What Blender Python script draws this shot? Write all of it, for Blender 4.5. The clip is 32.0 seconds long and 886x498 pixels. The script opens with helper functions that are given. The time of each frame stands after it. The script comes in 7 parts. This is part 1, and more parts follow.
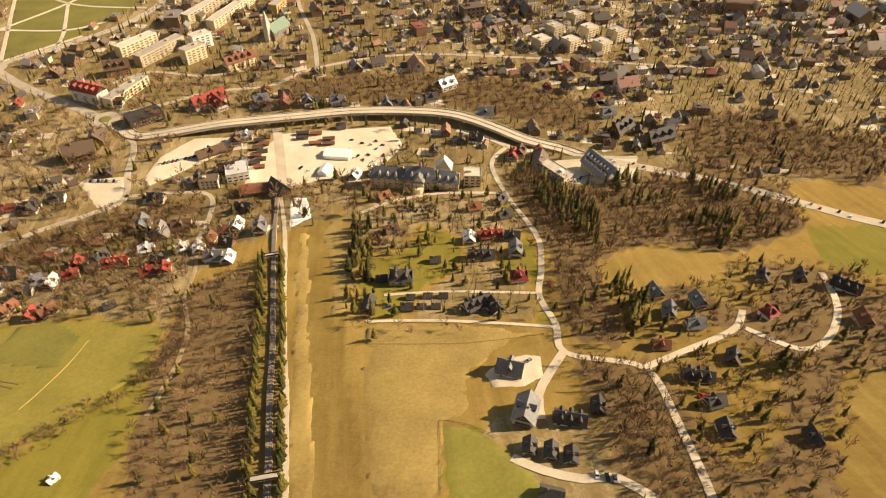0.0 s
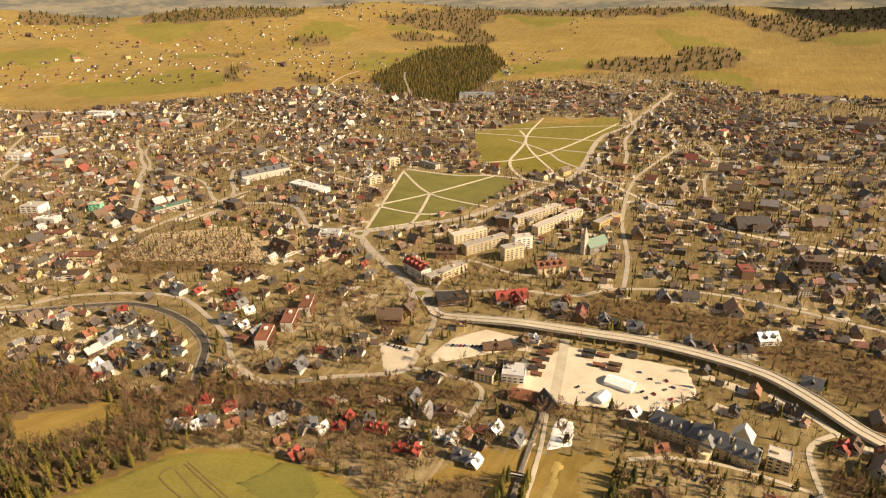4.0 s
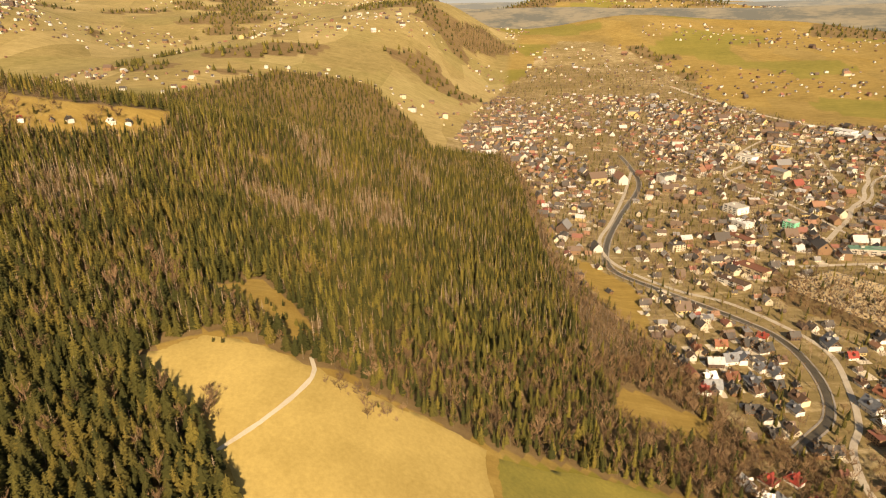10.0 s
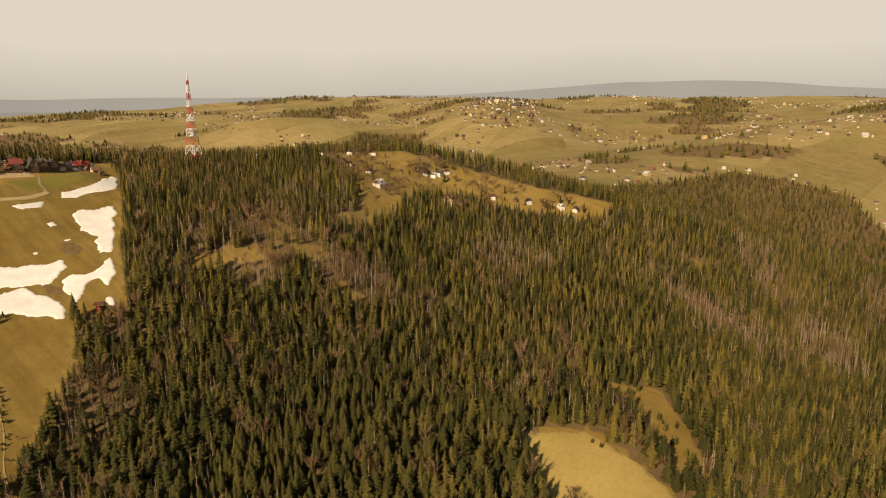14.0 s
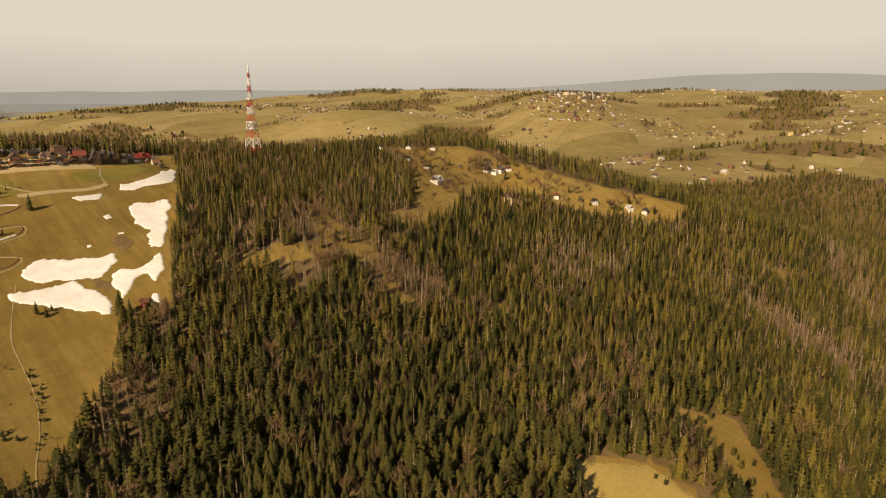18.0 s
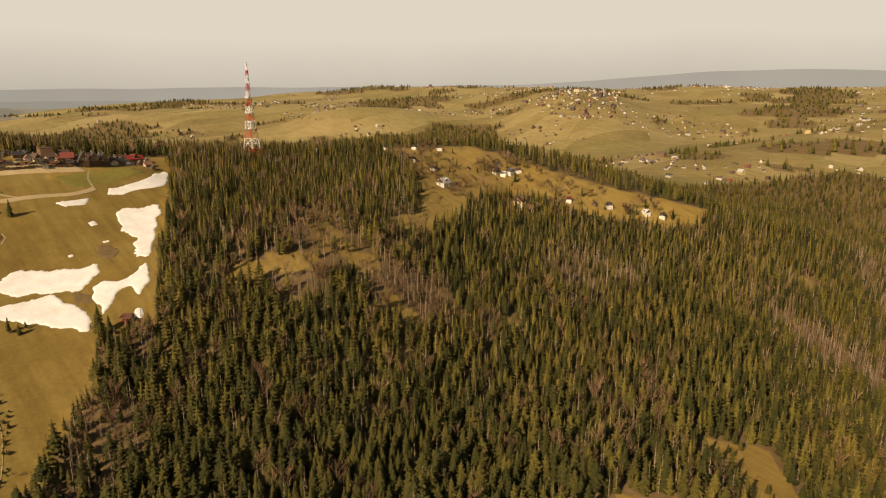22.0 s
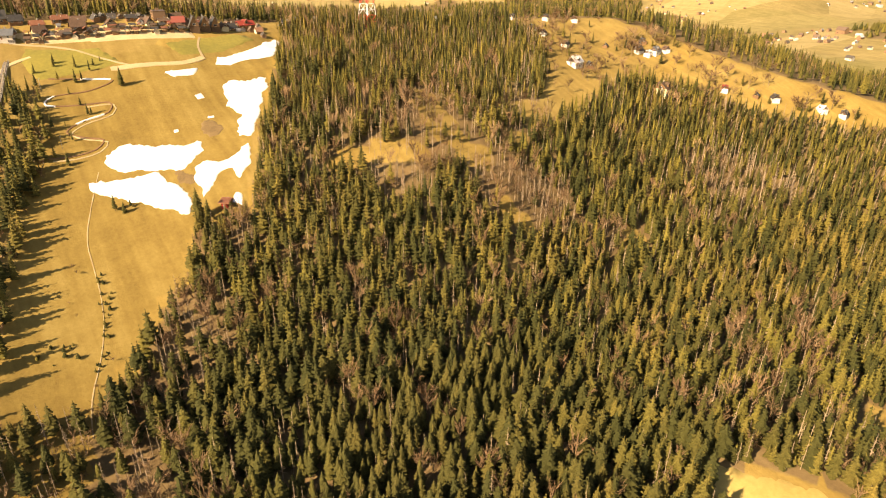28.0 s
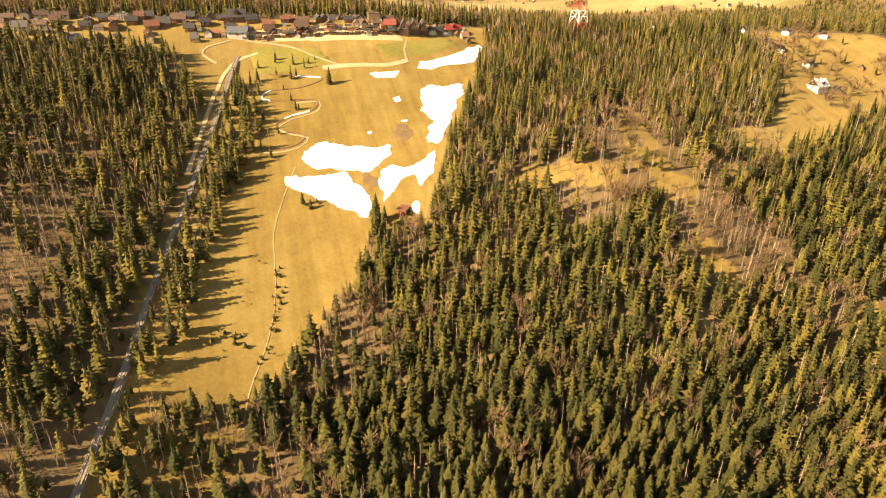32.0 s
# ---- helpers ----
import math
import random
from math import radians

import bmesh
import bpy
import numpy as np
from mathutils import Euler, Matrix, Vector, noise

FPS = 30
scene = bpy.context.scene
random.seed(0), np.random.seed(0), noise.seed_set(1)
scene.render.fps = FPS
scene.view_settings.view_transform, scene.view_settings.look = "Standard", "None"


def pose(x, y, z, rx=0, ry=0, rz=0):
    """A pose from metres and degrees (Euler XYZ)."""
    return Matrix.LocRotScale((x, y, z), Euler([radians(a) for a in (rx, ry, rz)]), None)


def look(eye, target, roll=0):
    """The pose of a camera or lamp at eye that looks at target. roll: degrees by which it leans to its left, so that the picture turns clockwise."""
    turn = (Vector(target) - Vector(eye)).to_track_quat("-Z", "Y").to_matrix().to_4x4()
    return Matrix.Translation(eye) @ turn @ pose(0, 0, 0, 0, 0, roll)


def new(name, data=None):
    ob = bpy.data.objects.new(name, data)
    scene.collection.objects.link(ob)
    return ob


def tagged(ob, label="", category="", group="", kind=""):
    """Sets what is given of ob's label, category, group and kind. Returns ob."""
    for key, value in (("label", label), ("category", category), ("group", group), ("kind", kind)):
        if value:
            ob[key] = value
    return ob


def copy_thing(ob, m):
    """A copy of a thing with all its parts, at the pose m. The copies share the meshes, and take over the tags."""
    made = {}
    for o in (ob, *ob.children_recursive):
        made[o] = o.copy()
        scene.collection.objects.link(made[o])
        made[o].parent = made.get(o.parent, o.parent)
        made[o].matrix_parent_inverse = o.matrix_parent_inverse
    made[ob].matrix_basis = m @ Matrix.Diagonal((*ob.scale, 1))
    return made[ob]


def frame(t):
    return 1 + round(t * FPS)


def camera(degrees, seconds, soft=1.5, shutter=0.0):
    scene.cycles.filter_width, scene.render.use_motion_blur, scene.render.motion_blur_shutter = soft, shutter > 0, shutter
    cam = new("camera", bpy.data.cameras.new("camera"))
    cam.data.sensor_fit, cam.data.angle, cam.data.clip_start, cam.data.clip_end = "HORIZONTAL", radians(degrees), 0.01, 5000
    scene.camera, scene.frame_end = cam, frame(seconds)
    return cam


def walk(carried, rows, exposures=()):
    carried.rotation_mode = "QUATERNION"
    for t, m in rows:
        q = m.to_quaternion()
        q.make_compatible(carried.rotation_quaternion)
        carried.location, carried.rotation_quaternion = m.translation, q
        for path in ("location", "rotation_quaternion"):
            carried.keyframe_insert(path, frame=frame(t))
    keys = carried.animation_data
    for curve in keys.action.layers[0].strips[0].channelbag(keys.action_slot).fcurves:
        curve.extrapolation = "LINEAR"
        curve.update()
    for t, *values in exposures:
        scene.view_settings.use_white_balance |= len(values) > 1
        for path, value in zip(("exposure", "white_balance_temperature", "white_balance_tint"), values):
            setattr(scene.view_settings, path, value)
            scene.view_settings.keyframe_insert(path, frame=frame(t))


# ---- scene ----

# ---- camera: seconds, place, heading from +x, pitch, roll ----
cam = camera(71.49, 32.0, soft=1.1)
PATH = [
    (0, -87.99, 459.04, 322.99, 263.091, -41.607, 0.90),
    (0.5, -89.48, 455.33, 323.33, 267.851, -41.689, 0.58),
    (1, -90.52, 451.51, 323.47, 271.834, -41.668, 0.42),
    (1.5, -90.86, 447.35, 323.31, 275.160, -38.279, 0.33),
    (2, -91.02, 443.32, 323.22, 278.541, -33.799, 0.19),
    (2.5, -91.00, 439.20, 323.36, 281.721, -29.272, 0.10),
    (4.5, -90.43, 422.34, 321.10, 299.208, -22.343, -0.63),
    (5, -89.01, 417.94, 320.62, 304.509, -22.289, -0.77),
    (5.5, -87.29, 413.85, 320.29, 309.847, -22.189, -0.81),
    (6, -85.94, 410.34, 319.84, 315.143, -22.048, -0.90),
    (6.5, -84.75, 406.76, 319.25, 320.297, -21.914, -0.97),
    (7, -82.71, 403.27, 318.96, 325.530, -21.799, -1.01),
    (7.5, -80.16, 399.58, 319.19, 330.786, -21.729, -1.13),
    (8, -77.44, 396.42, 319.42, 335.985, -21.646, -1.09),
    (8.5, -74.72, 393.88, 319.83, 341.219, -21.551, -0.96),
    (9, -72.24, 391.95, 320.28, 346.479, -21.478, -0.93),
    (9.5, -69.84, 390.16, 320.59, 351.678, -21.377, -0.96),
    (10, -67.48, 388.58, 320.88, 356.869, -21.306, -0.90),
    (10.5, -65.10, 387.30, 321.21, 362.135, -21.219, -0.89),
    (11, -62.38, 386.24, 321.30, 367.374, -21.017, -0.81),
    (11.5, -59.39, 385.01, 321.57, 372.656, -19.126, -0.72),
    (12, -56.19, 384.20, 321.60, 377.633, -16.783, -0.65),
    (12.5, -53.14, 383.96, 321.35, 380.786, -14.368, -0.59),
    (13, -50.11, 384.30, 321.44, 384.810, -12.546, -0.50),
    (13.5, -46.97, 384.95, 321.65, 390.132, -11.208, -0.35),
    (14, -44.02, 385.28, 321.53, 396.800, -12.369, -0.21),
    (14.5, -40.79, 385.52, 321.50, 398.303, -12.809, -0.12),
    (16.5, -27.20, 391.47, 321.98, 398.659, -12.843, 0.01),
    (17, -23.79, 393.44, 322.27, 398.630, -12.876, 0.03),
    (17.5, -20.24, 395.59, 322.52, 400.442, -12.938, 0.01),
    (18, -16.67, 397.45, 322.75, 402.936, -12.997, 0.08),
    (18.5, -13.24, 399.56, 323.01, 403.749, -13.067, 0.07),
    (19, -9.93, 401.80, 323.27, 403.940, -13.109, 0.05),
    (19.5, -6.98, 404.28, 323.69, 403.896, -13.143, 0.04),
    (20, -3.87, 407.02, 323.90, 403.853, -13.164, 0.01),
    (20.5, -0.55, 409.77, 324.12, 403.837, -13.185, 0.01),
    (21, 2.65, 412.60, 324.53, 403.797, -13.217, 0.05),
    (21.5, 5.70, 415.30, 324.69, 403.782, -13.227, 0.05),
    (22, 8.79, 418.17, 324.90, 403.763, -13.283, 0.05),
    (22.5, 12.13, 420.95, 325.18, 403.748, -13.308, 0.09),
    (23, 15.48, 423.68, 325.44, 405.463, -13.330, 0.06),
    (23.5, 18.75, 426.28, 325.65, 405.927, -13.709, 0.06),
    (24, 21.76, 429.25, 325.48, 406.162, -17.426, 0.12),
    (24.5, 24.39, 432.48, 325.53, 406.542, -21.445, 0.25),
    (25, 27.07, 435.78, 326.05, 407.136, -25.013, 0.41),
    (25.5, 30.21, 438.74, 326.13, 408.132, -25.331, 0.48),
    (27.5, 41.07, 449.86, 326.37, 413.268, -25.042, 0.50),
    (28, 43.56, 452.87, 326.74, 415.188, -25.043, 0.57),
    (28.5, 45.56, 455.84, 327.15, 417.053, -25.042, 0.65),
    (29, 47.64, 458.65, 327.58, 419.225, -25.028, 0.73),
    (29.5, 50.10, 461.46, 328.05, 421.513, -25.026, 0.74),
    (30, 52.31, 464.63, 327.84, 423.870, -24.966, 0.77),
    (30.5, 54.50, 467.90, 327.59, 426.235, -24.933, 0.76),
    (31, 56.50, 470.87, 327.56, 428.583, -24.963, 0.70),
    (31.5, 58.52, 474.09, 327.81, 431.092, -24.988, 0.75),
    (32, 60.55, 477.39, 327.83, 433.711, -24.985, 0.72),
]
EXPOSURES = [(0, 0.8, 9000, 15), (2.5, 0.75, 8900, 15), (6, 0.62, 8700, 15), (10.5, 0.7, 9000, 15), (12.5, 0.36, 8900, 15), (13, 0.14, 9000, 15), (14, 0.0, 9000, 15), (23.4, 0.0, 9000, 15), (25.2, 1.1, 9200, 16), (28, 1.4, 9300, 16), (32, 1.55, 9300, 16)]


def view(x, y, z, heading, pitch, roll):
    a, p = radians(heading), radians(pitch)
    return look((x, y, z), (x + 50 * math.cos(a) * math.cos(p), y + 50 * math.sin(a) * math.cos(p), z + 50 * math.sin(p)), roll)


walk(cam, [(t, view(*row)) for t, *row in PATH], EXPOSURES)

# ---- sky and sun ----
SUN_HEADING, SUN_HEIGHT = 186.0, 31.0
world = bpy.data.worlds.new("sky")
scene.world = world
world.use_nodes = True
wn = world.node_tree.nodes
sky = wn.new("ShaderNodeTexSky")
sky.sky_type, sky.sun_disc = "NISHITA", False
sky.sun_elevation, sky.sun_rotation = radians(SUN_HEIGHT), radians(90 - SUN_HEADING + 360)
sky.altitude, sky.air_density, sky.dust_density, sky.ozone_density = 900, 1.0, 1.0, 1.0
wn["Background"].inputs["Strength"].default_value = 0.062
world.node_tree.links.new(sky.outputs["Color"], wn["Background"].inputs["Color"])
sun = new("sun", bpy.data.lights.new("sun", "SUN"))
sun.data.energy, sun.data.angle, sun.data.color = 4.9, radians(0.53), (1.0, 0.91, 0.78)
sa, se = radians(SUN_HEADING), radians(SUN_HEIGHT)
sun.matrix_world = look((2000 * math.cos(sa) * math.cos(se), 2000 * math.sin(sa) * math.cos(se), 2000 * math.sin(se)), (0, 0, 0))


# ---- materials ----
def nodes(name):
    m = bpy.data.materials.new(name)
    m.use_nodes = True
    t = m.node_tree
    return m, t, t.nodes["Principled BSDF"]


def add(t, kind, **values):
    n = t.nodes.new(kind)
    for k, v in values.items():
        n.inputs[k.replace("_", " ")].default_value = v
    return n


def noise_at(t, coord, scale, detail=4.0, rough=0.6):
    n = add(t, "ShaderNodeTexNoise", Scale=scale, Detail=detail, Roughness=rough)
    t.links.new(coord, n.inputs["Vector"])
    return n.outputs["Fac"]


def ramp(t, fac, stops):
    r = t.nodes.new("ShaderNodeValToRGB")
    e = r.color_ramp.elements
    while len(e) < len(stops):
        e.new(0.5)
    for el, (pos, col) in zip(e, stops):
        el.position, el.color = pos, (*col, 1)
    t.links.new(fac, r.inputs["Fac"])
    return r.outputs["Color"]


def mix(t, fac, a, b, blend="MIX"):
    n = t.nodes.new("ShaderNodeMix")
    n.data_type, n.blend_type = "RGBA", blend
    for socket, value in ((n.inputs[0], fac), (n.inputs[6], a), (n.inputs[7], b)):
        if isinstance(value, bpy.types.NodeSocket):
            t.links.new(value, socket)
        elif isinstance(value, (int, float)):
            socket.default_value = value
        else:
            socket.default_value = (*value, 1)
    return n.outputs[2]


def calc(t, op, a, b):
    n = t.nodes.new("ShaderNodeMath")
    n.operation = op
    for socket, value in ((n.inputs[0], a), (n.inputs[1], b)):
        if isinstance(value, bpy.types.NodeSocket):
            t.links.new(value, socket)
        else:
            socket.default_value = value
    return n.outputs[0]


def place_of(t):
    return t.nodes.new("ShaderNodeNewGeometry").outputs["Position"]


def bump(t, bsdf, fac, strength, distance):
    b = add(t, "ShaderNodeBump", Strength=strength, Distance=distance)
    t.links.new(fac, b.inputs["Height"])
    t.links.new(b.outputs["Normal"], bsdf.inputs["Normal"])


def surface(name, dark, light, scale=0.5, rough=0.8, metal=0.0, per="object", spread=0.25, relief=0.05, fine=6.0):
    """A weathered surface: two colours mixed at two scales, with a tint of its own for each object or tree."""
    m, t, b = nodes(name)
    at = place_of(t)
    big, small = noise_at(t, at, scale), noise_at(t, at, scale * fine, 3.0, 0.7)
    col = ramp(t, calc(t, "ADD", calc(t, "MULTIPLY", big, 0.6), calc(t, "MULTIPLY", small, 0.4)), [(0.3, dark), (0.7, light)])
    if per == "object":
        rnd = t.nodes.new("ShaderNodeObjectInfo").outputs["Random"]
    else:
        a = t.nodes.new("ShaderNodeAttribute")
        a.attribute_name = "tint"
        rnd = a.outputs["Fac"]
    hsv = t.nodes.new("ShaderNodeHueSaturation")
    t.links.new(col, hsv.inputs["Color"])
    t.links.new(calc(t, "ADD", calc(t, "MULTIPLY", rnd, 2 * spread), 1 - spread), hsv.inputs["Value"])
    t.links.new(hsv.outputs["Color"], b.inputs["Base Color"])
    b.inputs["Roughness"].default_value, b.inputs["Metallic"].default_value = rough, metal
    if relief:
        bump(t, b, small, 0.5, relief)
    return m


def painted(name, rough=0.8, metal=0.0):
    """Paint whose colour differs from house to house, soiled at two scales."""
    m, t, b = nodes(name)
    at = place_of(t)
    a = t.nodes.new("ShaderNodeAttribute")
    a.attribute_name = "paint"
    col = mix(t, calc(t, "MULTIPLY", noise_at(t, at, 0.7), 0.45), a.outputs["Color"], (0.16, 0.12, 0.09))
    t.links.new(col, b.inputs["Base Color"])
    b.inputs["Roughness"].default_value, b.inputs["Metallic"].default_value = rough, metal
    bump(t, b, noise_at(t, at, 3.0), 0.4, 0.05)
    return m


def foliage(name, dark, light, warm):
    """Needles or twigs: a colour for each tree, yellowed in places."""
    m, t, b = nodes(name)
    at = place_of(t)
    a = t.nodes.new("ShaderNodeAttribute")
    a.attribute_name = "tint"
    col = mix(t, a.outputs["Fac"], dark, light)
    col = mix(t, ramp(t, noise_at(t, at, 0.016, 5.0, 0.65), [(0.45, (0, 0, 0)), (0.62, (1, 1, 1))]), col, mix(t, a.outputs["Fac"], dark, warm))
    col = mix(t, ramp(t, noise_at(t, at, 1.3, 2.0), [(0.4, (0, 0, 0)), (0.75, (0.6, 0.6, 0.6))]), col, tuple(0.5 * v for v in dark))
    t.links.new(col, b.inputs["Base Color"])
    b.inputs["Roughness"].default_value = 0.85
    b.inputs["Specular IOR Level"].default_value = 0.15
    return m


M = {}
M["wood_dark"] = surface("dark stained wood", (0.045, 0.024, 0.012), (0.12, 0.065, 0.03), 0.8)
M["wood"] = surface("brown wood", (0.13, 0.065, 0.028), (0.26, 0.14, 0.06), 0.8)
M["white"] = surface("white render", (0.58, 0.54, 0.46), (0.8, 0.77, 0.7), 0.4, relief=0.02)
M["cream"] = surface("cream render", (0.5, 0.4, 0.24), (0.68, 0.57, 0.37), 0.4, relief=0.02)
M["yellow"] = surface("yellow render", (0.5, 0.33, 0.11), (0.66, 0.46, 0.18), 0.4, relief=0.02)
M["stone"] = surface("rubble stone", (0.14, 0.12, 0.1), (0.34, 0.3, 0.25), 1.2)
M["concrete"] = surface("concrete", (0.34, 0.3, 0.25), (0.58, 0.53, 0.44), 0.25)
M["roof_dark"] = surface("dark shingle roof", (0.022, 0.02, 0.018), (0.075, 0.067, 0.058), 0.8, 0.75)
M["roof_brown"] = surface("brown shingle roof", (0.06, 0.033, 0.02), (0.15, 0.085, 0.05), 0.8, 0.8)
M["roof_grey"] = surface("grey sheet roof", (0.1, 0.105, 0.11), (0.22, 0.225, 0.23), 0.5, 0.5, 0.2)
M["roof_red"] = surface("red tile roof", (0.16, 0.018, 0.012), (0.32, 0.045, 0.026), 0.7, 0.7)
M["roof_rust"] = surface("terracotta roof", (0.14, 0.05, 0.025), (0.27, 0.105, 0.055), 0.7, 0.8)
M["roof_light"] = surface("pale sheet roof", (0.5, 0.48, 0.45), (0.78, 0.76, 0.72), 0.5, 0.45, 0.15)
M["roof_green"] = surface("green sheet roof", (0.05, 0.12, 0.08), (0.11, 0.22, 0.14), 0.5, 0.5)
M["glass"] = surface("window glass", (0.015, 0.017, 0.02), (0.04, 0.043, 0.05), 2.0, 0.08, relief=0)
M["frame"] = surface("white window frame", (0.6, 0.58, 0.52), (0.75, 0.73, 0.68), 2.0, 0.5, relief=0)
M["asphalt"] = surface("sunlit worn asphalt", (0.32, 0.27, 0.2), (0.5, 0.43, 0.33), 0.08, 0.9, spread=0.06, fine=14)
M["gravel"] = surface("pale gravel", (0.42, 0.355, 0.25), (0.64, 0.555, 0.42), 0.06, 0.95, spread=0.06, fine=18)
M["dirt"] = surface("dirt track", (0.33, 0.24, 0.12), (0.5, 0.38, 0.21), 0.1, 0.95, fine=12)
M["paving"] = surface("sand coloured paving", (0.42, 0.355, 0.25), (0.66, 0.57, 0.43), 0.05, 0.85, fine=20)
M["lawn"] = surface("spring lawn", (0.105, 0.105, 0.016), (0.22, 0.19, 0.036), 0.03, 0.95, fine=16)
M["meadow_green"] = surface("grazed meadow", (0.105, 0.095, 0.014), (0.25, 0.2, 0.036), 0.018, 0.95, fine=22)
M["straw"] = surface("dry meadow", (0.26, 0.18, 0.046), (0.45, 0.325, 0.105), 0.02, 0.95, fine=22)
M["bleached"] = surface("bleached worn grass", (0.185, 0.122, 0.033), (0.44, 0.312, 0.098), 0.03, 0.95, fine=18)
M["soil"] = surface("turned brown soil", (0.12, 0.075, 0.028), (0.24, 0.155, 0.062), 0.2, 0.95, fine=8)
M["snow"] = surface("old snow", (0.72, 0.68, 0.6), (0.92, 0.91, 0.88), 0.12, 0.6, spread=0.05, relief=0.15, fine=5)
M["water"] = surface("shallow river", (0.05, 0.04, 0.025), (0.13, 0.105, 0.065), 0.15, 0.5, fine=7)
M["rail"] = surface("worn steel rail", (0.22, 0.18, 0.14), (0.4, 0.35, 0.28), 1.0, 0.6, 0.3)
M["ballast"] = surface("railway ballast", (0.24, 0.18, 0.11), (0.42, 0.33, 0.22), 0.4, 0.95)
M["red_paint"] = surface("red paint", (0.42, 0.03, 0.02), (0.6, 0.06, 0.04), 0.6, 0.5)
M["white_paint"] = surface("white paint", (0.6, 0.58, 0.55), (0.8, 0.79, 0.76), 0.6, 0.5)
M["steel"] = surface("galvanised steel", (0.25, 0.25, 0.25), (0.45, 0.45, 0.44), 0.8, 0.45, 0.6)
M["tarp"] = surface("green tarpaulin", (0.1, 0.42, 0.24), (0.2, 0.6, 0.38), 0.5, 0.6)
M["canvas"] = surface("white canvas", (0.72, 0.7, 0.66), (0.86, 0.85, 0.82), 0.5, 0.7)
M["rubber"] = surface("black rubber", (0.01, 0.01, 0.01), (0.03, 0.03, 0.03), 3.0, 0.9)
M["bark"] = surface("bark", (0.11, 0.075, 0.048), (0.24, 0.175, 0.115), 1.5, per="tint")
M["snag"] = surface("weathered dead wood", (0.2, 0.135, 0.08), (0.4, 0.295, 0.195), 1.0, per="tint")
M["needles"] = foliage("spruce needles", (0.042, 0.043, 0.012), (0.195, 0.155, 0.033), (0.22, 0.155, 0.037))
M["twigs"] = foliage("bare twigs", (0.16, 0.095, 0.05), (0.36, 0.23, 0.13), (0.27, 0.165, 0.085))
M["wall_paint"], M["roof_paint"] = painted("house walls"), painted("house roofs", 0.65)
for n, col in (("car_white", (0.7, 0.7, 0.68)), ("car_dark", (0.03, 0.03, 0.035)), ("car_grey", (0.28, 0.28, 0.29)), ("car_red", (0.4, 0.03, 0.02)), ("car_blue", (0.04, 0.08, 0.22))):
    M[n] = surface(n.replace("_", " ") + " paint", tuple(0.8 * v for v in col), col, 1.0, 0.25, 0.1, relief=0)


